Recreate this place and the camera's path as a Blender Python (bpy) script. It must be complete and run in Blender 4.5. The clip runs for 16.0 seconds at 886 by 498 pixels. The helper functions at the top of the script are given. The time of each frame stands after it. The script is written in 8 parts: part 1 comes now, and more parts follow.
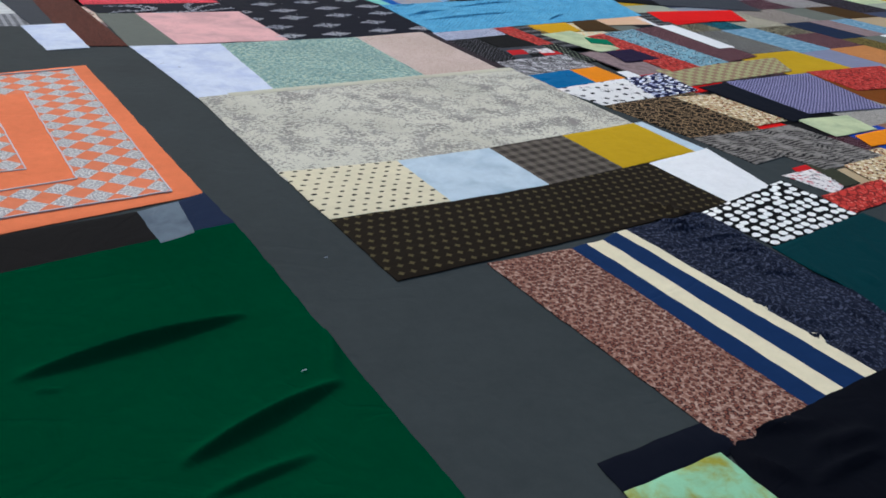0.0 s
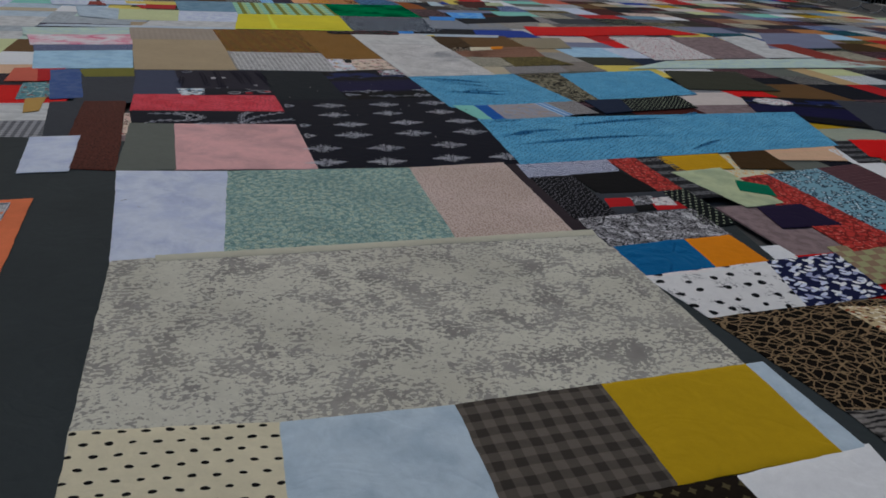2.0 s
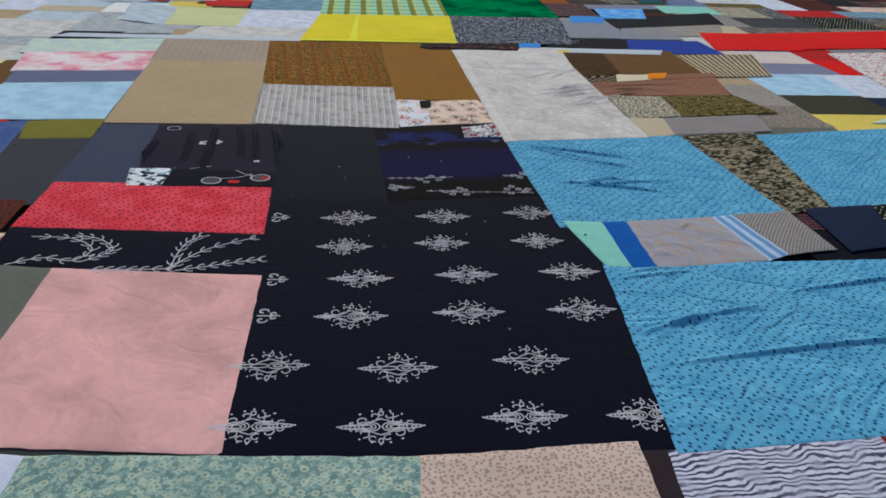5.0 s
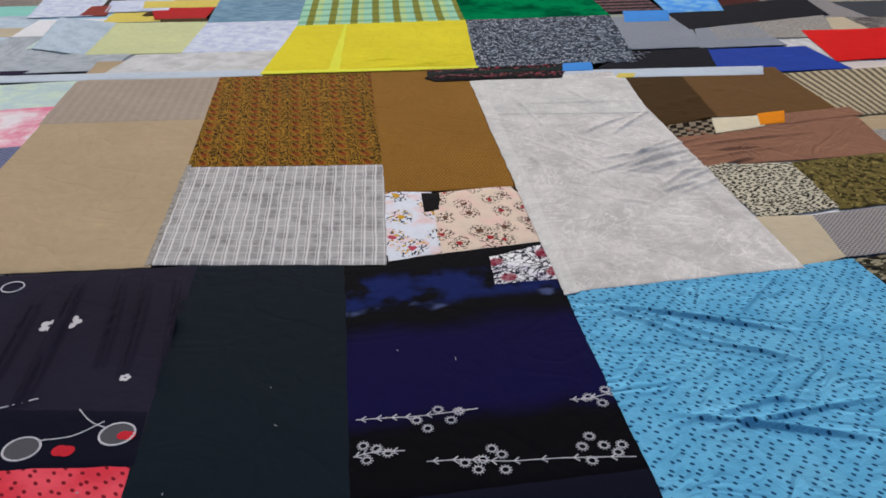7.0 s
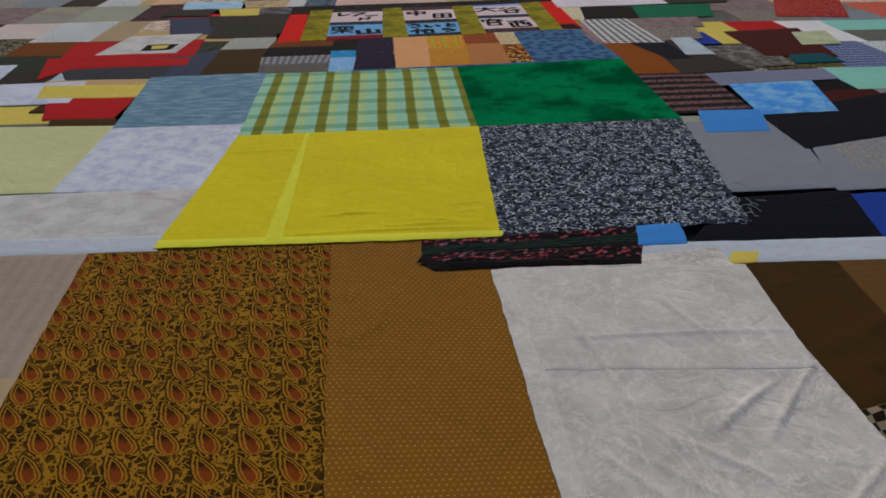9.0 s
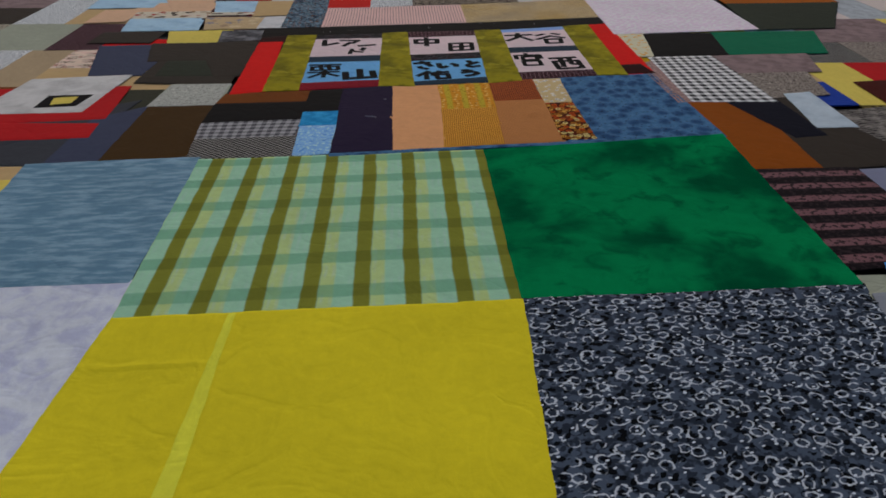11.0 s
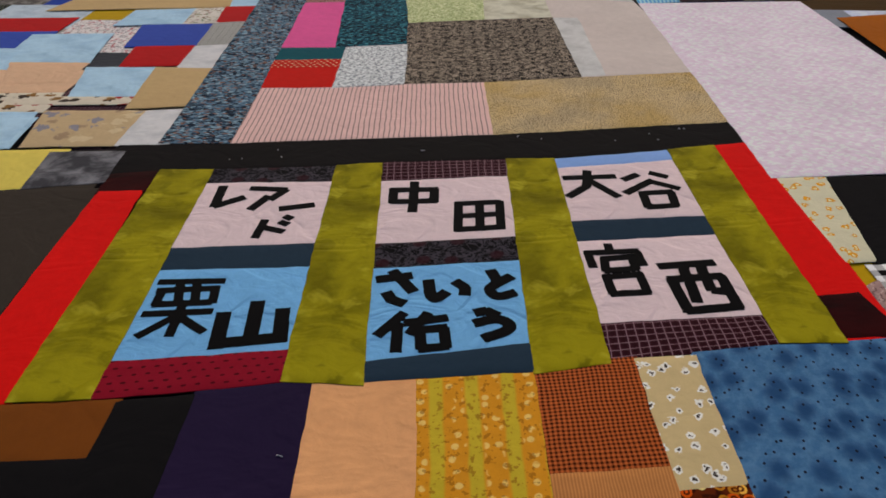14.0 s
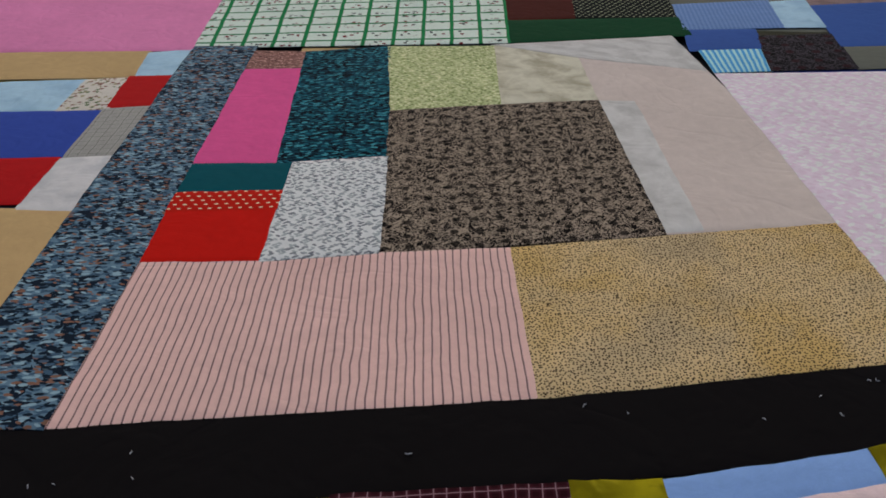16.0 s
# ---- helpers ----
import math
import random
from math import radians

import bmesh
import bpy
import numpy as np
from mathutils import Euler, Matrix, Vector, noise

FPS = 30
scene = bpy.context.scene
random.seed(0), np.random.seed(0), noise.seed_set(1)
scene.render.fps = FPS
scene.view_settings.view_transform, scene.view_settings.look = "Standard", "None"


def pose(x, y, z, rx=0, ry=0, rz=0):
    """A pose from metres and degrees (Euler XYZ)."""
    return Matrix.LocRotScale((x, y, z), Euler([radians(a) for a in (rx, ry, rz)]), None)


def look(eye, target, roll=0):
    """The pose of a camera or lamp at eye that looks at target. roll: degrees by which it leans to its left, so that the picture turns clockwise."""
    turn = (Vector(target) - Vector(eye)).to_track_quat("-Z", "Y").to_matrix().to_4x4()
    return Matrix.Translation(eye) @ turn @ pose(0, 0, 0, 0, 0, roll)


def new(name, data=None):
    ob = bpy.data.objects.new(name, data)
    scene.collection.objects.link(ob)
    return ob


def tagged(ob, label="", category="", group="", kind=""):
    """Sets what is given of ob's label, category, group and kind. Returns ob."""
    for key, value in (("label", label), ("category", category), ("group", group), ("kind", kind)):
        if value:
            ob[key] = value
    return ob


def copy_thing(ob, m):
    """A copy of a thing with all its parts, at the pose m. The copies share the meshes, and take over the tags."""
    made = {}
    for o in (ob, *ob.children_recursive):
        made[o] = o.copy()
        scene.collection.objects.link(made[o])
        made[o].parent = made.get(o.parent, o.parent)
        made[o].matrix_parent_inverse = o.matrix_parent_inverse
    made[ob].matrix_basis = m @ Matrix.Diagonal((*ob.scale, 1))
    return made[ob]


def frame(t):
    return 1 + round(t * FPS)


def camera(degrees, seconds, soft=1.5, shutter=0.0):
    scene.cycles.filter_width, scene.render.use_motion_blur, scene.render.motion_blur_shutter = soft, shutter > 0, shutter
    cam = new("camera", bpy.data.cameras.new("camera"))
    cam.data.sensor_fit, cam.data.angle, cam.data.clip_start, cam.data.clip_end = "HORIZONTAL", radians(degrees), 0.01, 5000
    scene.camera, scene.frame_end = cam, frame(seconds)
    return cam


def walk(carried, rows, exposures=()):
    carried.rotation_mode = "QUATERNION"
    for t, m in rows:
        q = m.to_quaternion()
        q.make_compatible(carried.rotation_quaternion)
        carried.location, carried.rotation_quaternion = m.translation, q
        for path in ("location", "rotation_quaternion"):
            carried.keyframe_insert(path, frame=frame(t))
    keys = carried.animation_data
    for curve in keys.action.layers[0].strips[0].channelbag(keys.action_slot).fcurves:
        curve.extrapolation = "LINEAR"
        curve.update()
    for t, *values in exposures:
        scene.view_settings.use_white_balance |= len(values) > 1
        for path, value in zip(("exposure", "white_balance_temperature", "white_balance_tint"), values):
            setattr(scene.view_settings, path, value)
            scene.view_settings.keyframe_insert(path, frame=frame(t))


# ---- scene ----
# ---------------------------------------------------------------- camera
cam = camera(61.8, 16.0, soft=1.7)
PATH = [
    (0, (-1.256, -3.878, 1.525), (-0.489, -2.298, 0.569), 5.6),
    (0.5, (-0.775, -3.634, 1.518), (-0.208, -1.971, 0.562), 4.6),
    (1, (-0.351, -3.275, 1.538), (0.167, -1.548, 0.671), 4.1),
    (1.5, (0.019, -2.871, 1.553), (0.417, -1.088, 0.738), 4.7),
    (2, (0.344, -2.411, 1.563), (0.595, -0.605, 0.742), 3.8),
    (2.5, (0.64, -1.939, 1.574), (0.792, -0.1, 0.801), 3.1),
    (3, (0.817, -1.445, 1.57), (0.758, 0.357, 0.704), 3.4),
    (3.5, (0.895, -0.939, 1.557), (0.856, 0.847, 0.657), 3.6),
    (3.7, (0.93, -0.716, 1.585), (0.853, 1.074, 0.696), 4.1),
    (5.8, (0.873, 1.484, 1.6), (0.667, 3.21, 0.611), 0.2),
    (6, (0.852, 1.706, 1.598), (0.617, 3.414, 0.584), -0.1),
    (6.5, (0.792, 2.311, 1.591), (0.609, 4.026, 0.578), 0.0),
    (7, (0.746, 2.917, 1.598), (0.542, 4.639, 0.6), -0.6),
    (7.5, (0.671, 3.513, 1.611), (0.459, 5.223, 0.596), -0.8),
    (8, (0.631, 4.096, 1.637), (0.392, 5.825, 0.661), -0.2),
    (8.5, (0.54, 4.676, 1.623), (0.335, 6.401, 0.632), -0.6),
    (9, (0.462, 5.285, 1.611), (0.254, 7.031, 0.66), -0.3),
    (9.5, (0.415, 5.899, 1.645), (0.171, 7.606, 0.632), -0.4),
    (10, (0.304, 6.451, 1.604), (0.084, 8.183, 0.628), 1.1),
    (10.2, (0.261, 6.668, 1.614), (0.033, 8.397, 0.635), 0.4),
    (12.3, (0.06, 8.98, 1.598), (-0.183, 10.67, 0.556), -0.1),
    (12.5, (0.032, 9.202, 1.569), (-0.213, 10.89, 0.525), -0.7),
    (13, (-0.031, 9.768, 1.569), (-0.258, 11.472, 0.546), 0.5),
    (13.5, (-0.104, 10.34, 1.56), (-0.384, 12.013, 0.5), -0.2),
    (14, (-0.191, 10.922, 1.554), (-0.492, 12.579, 0.474), 0.3),
    (14.5, (-0.31, 11.413, 1.527), (-0.628, 13.035, 0.4), -0.1),
    (15, (-0.417, 11.884, 1.501), (-0.662, 13.511, 0.364), 0.2),
    (15.5, (-0.493, 12.41, 1.537), (-0.783, 14.036, 0.409), -0.1),
    (16, (-0.597, 12.9, 1.494), (-0.866, 14.544, 0.387), 1.1),
]
# seconds, stops, kelvin, tint
EXPOSURES = [(0.0, 0.36, 6000, 5), (0.5, 0.1, 6000, 5), (1.0, -0.15, 6100, 6), (1.5, -0.62, 6250, 8), (2.0, -0.74, 6250, 7), (3.5, -0.7, 6250, 7),
             (5.8, 0.34, 6400, 6), (6.5, 0.38, 6400, 10), (7.0, 0.2, 6600, 10), (8.0, -0.56, 6700, 10), (8.5, -0.55, 6700, 10), (9.5, -0.54, 6650, 10),
             (10.0, -0.72, 6450, 10), (12.5, -0.5, 7150, 13), (13.0, -0.4, 7200, 13), (14.0, -0.22, 7150, 12), (15.0, -0.24, 6850, 13), (15.5, -0.25, 6900, 10), (16.0, -0.45, 6800, 10)]
walk(cam, [(t, look(eye, target, roll)) for t, eye, target, roll in PATH], EXPOSURES)

# ---------------------------------------------------------------- light
ALBEDO = 1.32
world = bpy.data.worlds.new("overcast_sky")
scene.world = world
world.use_nodes = True
sky = world.node_tree.nodes.new("ShaderNodeTexSky")
sky.sky_type, sky.sun_disc = "NISHITA", False
sky.sun_elevation, sky.sun_rotation = radians(40), radians(-12)
sky.air_density, sky.dust_density = 1.0, 4.0
back = world.node_tree.nodes["Background"]
back.inputs[1].default_value = 0.11
world.node_tree.links.new(sky.outputs[0], back.inputs[0])
sun_data = bpy.data.lights.new("sun", "SUN")
sun_data.energy, sun_data.angle, sun_data.color = 1.1, radians(9), (1.0, 0.98, 0.95)
sun = new("sun", sun_data)
sun.matrix_world = look((-2.5, 11.5, 10), (0, 0, 0))


# ---------------------------------------------------------------- materials
def rgb(h):
    """Linear colour from a six-digit hex value."""
    out = []
    for i in (0, 2, 4):
        v = int(h[i:i + 2], 16) / 255
        out.append(v / 12.92 if v <= 0.04045 else ((v + 0.055) / 1.055) ** 2.4)
    return (*[min(0.82, ALBEDO * v ** 1.2) for v in out], 1)


class Net:
    """Small wrapper for building shader nodes."""

    def __init__(self, mat):
        mat.use_nodes = True
        self.t = mat.node_tree
        self.bsdf = self.t.nodes["Principled BSDF"]
        self.uv = self.t.nodes.new("ShaderNodeTexCoord").outputs["UV"]
        sep = self.t.nodes.new("ShaderNodeSeparateXYZ")
        self.t.links.new(self.uv, sep.inputs[0])
        self.u, self.v = sep.outputs[0], sep.outputs[1]

    def put(self, socket, value):
        if isinstance(value, bpy.types.NodeSocket):
            self.t.links.new(value, socket)
        else:
            socket.default_value = value

    def m(self, op, a, b=0.0, c=0.0):
        n = self.t.nodes.new("ShaderNodeMath")
        n.operation = op
        self.put(n.inputs[0], a), self.put(n.inputs[1], b), self.put(n.inputs[2], c)
        return n.outputs[0]

    def noise(self, scale, detail=3.0, rough=0.55, distort=0.0, vec=None):
        n = self.t.nodes.new("ShaderNodeTexNoise")
        n.inputs["Scale"].default_value, n.inputs["Detail"].default_value = scale, detail
        n.inputs["Roughness"].default_value, n.inputs["Distortion"].default_value = rough, distort
        self.put(n.inputs["Vector"], vec if vec is not None else self.uv)
        return n.outputs["Fac"]

    def voronoi(self, scale, feature="F1", rand=1.0, vec=None, flat=False):
        n = self.t.nodes.new("ShaderNodeTexVoronoi")
        n.feature, n.voronoi_dimensions = feature, "2D" if flat else "3D"
        n.inputs["Scale"].default_value, n.inputs["Randomness"].default_value = scale, rand
        self.put(n.inputs["Vector"], vec if vec is not None else self.uv)
        return n

    def step(self, value, lo, hi):
        n = self.t.nodes.new("ShaderNodeMapRange")
        n.interpolation_type = "SMOOTHSTEP"
        self.put(n.inputs[0], value)
        n.inputs[1].default_value, n.inputs[2].default_value = lo, hi
        return n.outputs[0]

    def mix(self, f, a, b, blend="MIX"):
        n = self.t.nodes.new("ShaderNodeMix")
        n.data_type, n.blend_type = "RGBA", blend
        self.put(n.inputs[0], f), self.put(n.inputs[6], a), self.put(n.inputs[7], b)
        return n.outputs[2]

    def vec(self, x, y, z=0.0):
        n = self.t.nodes.new("ShaderNodeCombineXYZ")
        self.put(n.inputs[0], x), self.put(n.inputs[1], y), self.put(n.inputs[2], z)
        return n.outputs[0]

    def warp(self, amount, scale):
        """The cloth coordinates pushed about by noise."""
        n1, n2 = self.noise(scale, 2.0), self.noise(scale, 2.0, vec=self.vec(self.v, self.u, 7.3))
        return self.vec(self.m("MULTIPLY_ADD", self.m("SUBTRACT", n1, 0.5), amount, self.u),
                        self.m("MULTIPLY_ADD", self.m("SUBTRACT", n2, 0.5), amount, self.v))

    def ridge(self, scale, width, detail=2.0, distort=1.2, turn=False, rough=0.5):
        """1 along thin winding lines."""
        f = self.noise(scale, detail, rough, distort, self.vec(self.v, self.u, 4.1) if turn else None)
        return self.m("SUBTRACT", 1.0, self.step(self.m("ABSOLUTE", self.m("SUBTRACT", f, 0.5)), width * 0.5, width))

    def pick(self, colour, inks):
        """One of several inks by the random colour of a cell."""
        sep = self.t.nodes.new("ShaderNodeSeparateColor")
        self.t.links.new(colour, sep.inputs[0])
        out = inks[0]
        for k in range(1, len(inks)):
            out = self.mix(self.step(sep.outputs[0], k / len(inks) - 0.01, k / len(inks) + 0.01), out, inks[k])
        return out

    def leaves(self, ground, scale, inks, cover=0.3, slim=2.2, layers=((0.5, 1.0), (-0.7, 1.17))):
        """Small pointed shapes strewn over the ground in two or more leanings."""
        for k, (lean, size) in enumerate(layers):
            c, d = math.cos(lean), math.sin(lean)
            p = self.m("ADD", self.m("MULTIPLY", self.u, c), self.m("MULTIPLY_ADD", self.v, d, 0.37 * k))
            q = self.m("ADD", self.m("MULTIPLY", self.u, -d * slim), self.m("MULTIPLY", self.v, c * slim))
            w = self.voronoi(scale * size, rand=0.9, flat=True, vec=self.vec(p, q))
            rag = self.m("MULTIPLY_ADD", self.noise(scale * 2.5, 2), 0.16, w.outputs["Distance"])
            mask = self.m("SUBTRACT", 1.0, self.step(rag, cover + 0.05, cover + 0.10))
            ground = self.mix(mask, ground, self.pick(w.outputs["Color"], inks))
        return ground

    def pulse(self, x, scale, width, soft=0.06, shift=0.0):
        """1 in stripes of the given share of each period, 0 between."""
        f = self.m("FRACT", self.m("MULTIPLY_ADD", x, scale, 100.0 + shift))
        d = self.m("ABSOLUTE", self.m("SUBTRACT", f, 0.5))
        return self.m("SUBTRACT", 1.0, self.step(d, width / 2 - soft / 2, width / 2 + soft / 2))


def print_on(n, kind, col, s):
    """The colour socket of a woven or printed pattern. s: repeats a metre."""
    c = [rgb(h) for h in col]
    base = c[0]
    two, three = c[min(1, len(c) - 1)], c[min(2, len(c) - 1)]
    if kind == "plain":
        a = n.mix(n.m("MULTIPLY", n.noise(4, 4), 0.35), base, tuple(0.72 * v for v in base[:3]) + (1,))
        return n.mix(n.m("MULTIPLY", n.step(n.noise(1.1, 5, 0.65, 0.6), 0.5, 0.72), 0.3), a, tuple(0.68 * v for v in base[:3]) + (1,))
    if kind == "mottle":
        return n.mix(n.step(n.noise(s, 5, 0.6, 0.4), 0.38, 0.66), base, two)
    if kind == "velvet":
        a = n.mix(n.m("MULTIPLY", n.step(n.noise(s, 4, 0.55, 0.3), 0.4, 0.62), 0.9), base, two)
        a = n.mix(n.m("MULTIPLY", n.step(n.noise(s * 4, 3, 0.6, 0.5), 0.5, 0.68), 0.6), a, two)
        return n.mix(n.m("MULTIPLY", n.step(n.noise(s * 2.6, 3, 0.6, 0.4, n.vec(n.v, n.u, 2.7)), 0.56, 0.7), 0.55), a, three) if len(c) > 2 else a
    if kind == "streak":
        return n.mix(n.step(n.noise(s, 4, 0.6, 0.2, n.vec(n.m("MULTIPLY", n.u, 0.25), n.v)), 0.4, 0.65), base, two)
    if kind == "speckle":
        a = n.mix(n.step(n.noise(s, 2, 0.7), 0.53, 0.6), base, two)
        return n.mix(n.step(n.noise(s * 0.8, 2, 0.7, vec=n.vec(n.v, n.u, 3.0)), 0.58, 0.64), a, three)
    if kind == "toile":
        cloud = n.m("ADD", n.m("MULTIPLY", n.noise(6, 3, 0.6, 0.4), 0.8), n.m("MULTIPLY", n.noise(1.7, 2), 0.55))
        leaf = n.noise(s, 2, 0.6, 0.5, n.vec(n.u, n.m("MULTIPLY", n.v, 1.3)))
        ink = n.step(n.m("ADD", cloud, n.m("MULTIPLY", leaf, 1.1)), 1.235, 1.265)
        tone = n.mix(n.step(n.noise(5, 3), 0.4, 0.62), two, three)
        return n.mix(n.m("MULTIPLY", ink, n.m("MULTIPLY_ADD", n.noise(3, 2), 0.5, 0.6)), n.mix(n.step(n.noise(1.3, 4), 0.4, 0.65), base, c[3]), tone)
    if kind == "meadow":
        a = n.pick(n.voronoi(s * 1.6, vec=n.warp(0.5 / s, s * 2)).outputs["Color"], c[:4])
        a = n.leaves(a, s, c[1:4], 0.2)
        d = n.voronoi(s * 0.55, rand=0.8, flat=True).outputs["Distance"]
        ringed = n.m("MULTIPLY", n.step(d, 0.1, 0.15), n.m("SUBTRACT", 1.0, n.step(d, 0.24, 0.32)))
        a = n.mix(n.m("MULTIPLY", ringed, 0.7), a, c[4])
        return n.mix(n.m("MULTIPLY", n.step(n.noise(2.2, 4, 0.6), 0.42, 0.64), 0.35), a, c[2])
    if kind == "leafy":
        a = n.mix(n.m("MULTIPLY", n.noise(5, 3), 0.3), base, tuple(0.8 * v for v in base[:3]) + (1,))
        return n.leaves(a, s, c[1:], 0.28)
    if kind == "birds":
        a = n.pick(n.voronoi(s * 1.3, vec=n.warp(0.6 / s, s)).outputs["Color"], [base, two, base])
        return n.leaves(a, s, [two, three, c[3], two, three, c[4] if len(c) > 4 else base], 0.3, 2.6, ((0.25, 1.0), (-0.35, 1.2), (0.05, 0.85)))
    if kind == "scroll":
        line = n.ridge(s, 0.05)
        leaf = n.m("MULTIPLY", n.ridge(s * 0.8, 0.045, turn=True), n.step(n.noise(s * 0.5, 2), 0.42, 0.5))
        a = n.mix(n.step(n.noise(s * 0.4, 3), 0.45, 0.6), base, three)
        a = n.mix(n.m("MAXIMUM", line, leaf), a, two)
        if len(c) > 3:
            d = n.voronoi(s * 0.25, rand=0.3, flat=True).outputs["Distance"]
            a = n.mix(n.m("MULTIPLY", n.m("SUBTRACT", 1.0, n.step(d, 0.14, 0.22)), 0.85), a, c[3])
        return a
    if kind == "flecks":
        d = n.voronoi(s, rand=0.85, flat=True, vec=n.warp(0.5 / s, s * 1.4)).outputs["Distance"]
        d = n.m("ADD", d, n.m("MULTIPLY", n.m("SUBTRACT", n.noise(s * 0.35, 2), 0.5), 0.3))
        a = n.mix(n.step(n.noise(1.8, 4, 0.6, 0.4), 0.4, 0.62), base, three)
        if len(c) > 3:
            a = n.mix(n.m("MULTIPLY", n.step(n.noise(2.3, 3, 0.6, 0.2, n.vec(n.v, n.u, 6.0)), 0.5, 0.68), 0.7), a, c[3])
        return n.mix(n.step(d, 0.24, 0.33), two, a)
    if kind == "comma":
        a = n.mix(n.step(n.noise(s * 1.2, 2), 0.42, 0.58), base, c[3])
        a = n.leaves(a, s, [three, c[3], three, base], 0.3, 1.6, ((0.9, 1.1), (-0.2, 1.0)))
        cell = n.voronoi(s * 0.8, rand=0.75, flat=True, vec=n.vec(n.u, n.m("MULTIPLY", n.v, 1.3)))
        r = n.m("MULTIPLY_ADD", n.noise(s * 1.8, 2, 0.6, 0.6), 0.5, cell.outputs["Distance"])
        ring = n.m("MULTIPLY", n.step(r, 0.5, 0.54), n.m("SUBTRACT", 1.0, n.step(r, 0.6, 0.66)))
        a = n.mix(n.m("MULTIPLY", ring, n.m("MULTIPLY", n.step(n.noise(s * 0.9, 1), 0.42, 0.52), 0.75)), a, two)
        return n.leaves(a, s * 1.1, [two, base, c[3]], 0.14, 1.8, ((0.3, 1.0),))
    if kind == "sprigs":
        a = n.mix(n.m("MULTIPLY", n.step(n.noise(7, 3), 0.45, 0.65), 0.7), base, c[4] if len(c) > 4 else base)
        cell = n.voronoi(s * 0.34, rand=0.7, flat=True)
        near = n.m("SUBTRACT", 1.0, n.step(n.m("MULTIPLY_ADD", n.noise(s * 0.5, 2), 0.5, cell.outputs["Distance"]), 0.58, 0.72))
        leaf = n.leaves(a, s * 1.1, [two, c[3], two], 0.2, 2.4, ((0.5, 1.0), (-0.8, 1.17), (1.5, 1.1)))
        a = n.mix(near, a, leaf)
        bloom_d = n.m("MULTIPLY_ADD", n.noise(s * 1.6, 2), 0.3, cell.outputs["Distance"])
        return n.mix(n.m("SUBTRACT", 1.0, n.step(bloom_d, 0.24, 0.28)), a, n.pick(cell.outputs["Color"], [three, c[3], three]))
    if kind == "dots":
        row = n.m("FLOOR", n.m("MULTIPLY", n.v, s))
        x = n.m("FRACT", n.m("MULTIPLY_ADD", n.u, s * 0.8, n.m("MULTIPLY_ADD", row, 0.5, 100.0)))
        y = n.m("FRACT", n.m("MULTIPLY_ADD", n.v, s, 100.0))
        d = n.m("SQRT", n.m("ADD", n.m("POWER", n.m("SUBTRACT", x, 0.5), 2.0), n.m("POWER", n.m("MULTIPLY", n.m("SUBTRACT", y, 0.5), 1.3), 2.0)))
        d = n.m("ADD", d, n.m("MULTIPLY", n.m("SUBTRACT", n.noise(s * 1.7, 1), 0.5), 0.25))
        return n.mix(n.step(d, 0.16, 0.22), two, base)
    if kind == "stars":
        row = n.m("FLOOR", n.m("MULTIPLY", n.v, s))
        x = n.m("SUBTRACT", n.m("FRACT", n.m("MULTIPLY_ADD", n.u, s, n.m("MULTIPLY_ADD", row, 0.5, 100.0))), 0.5)
        y = n.m("SUBTRACT", n.m("FRACT", n.m("MULTIPLY_ADD", n.v, s, 100.0)), 0.5)
        d = n.m("MULTIPLY", n.m("ABSOLUTE", x), n.m("ABSOLUTE", y))
        r = n.m("ADD", n.m("ABSOLUTE", x), n.m("ABSOLUTE", y))
        star = n.m("MULTIPLY", n.m("SUBTRACT", 1.0, n.step(d, 0.008, 0.02)), n.m("SUBTRACT", 1.0, n.step(r, 0.22, 0.34)))
        ground = n.mix(n.m("MULTIPLY", n.noise(s * 6, 2), 0.6), base, three)
        return n.mix(star, ground, two)
    if kind == "stripes":
        return n.mix(n.pulse(n.u, s, 0.5, 0.1), base, two)
    if kind == "bands":
        a = n.mix(n.pulse(n.v, s, 0.45, 0.1), base, two)
        return n.mix(n.step(n.noise(s * 5, 3), 0.5, 0.6), a, three)
    if kind == "ticking":
        a = n.mix(n.pulse(n.u, s, 0.24, 0.08), base, two)
        dash = n.m("MULTIPLY", n.pulse(n.v, s * 3, 0.7, 0.2), n.pulse(n.u, s, 0.15, 0.05))
        return n.mix(dash, a, three)
    if kind == "cord":
        a = n.mix(n.m("MULTIPLY", n.pulse(n.u, s, 0.5, 0.5), 0.45), base, two)
        return n.mix(n.m("MULTIPLY", n.noise(3, 4), 0.4), a, tuple(0.7 * v for v in base[:3]) + (1,))
    if kind == "gingham":
        light = n.mix(n.m("MULTIPLY", n.pulse(n.u, s, 0.28, 0.06, 0.69), 0.85), base, c[3])
        light = n.mix(n.m("MULTIPLY", n.m("MULTIPLY", n.pulse(n.u, s * 6, 0.4, 0.4), 0.45), n.step(n.noise(9, 2), 0.4, 0.7)), light, c[4])
        a = n.mix(n.pulse(n.u, s, 0.33, 0.05), light, two)
        band = n.m("MULTIPLY", n.pulse(n.v, s * 0.78, 0.34, 0.05), 0.62)
        return n.mix(band, a, n.mix(n.pulse(n.u, s, 0.33, 0.05), three, tuple(0.62 * v for v in two[:3]) + (1,)))
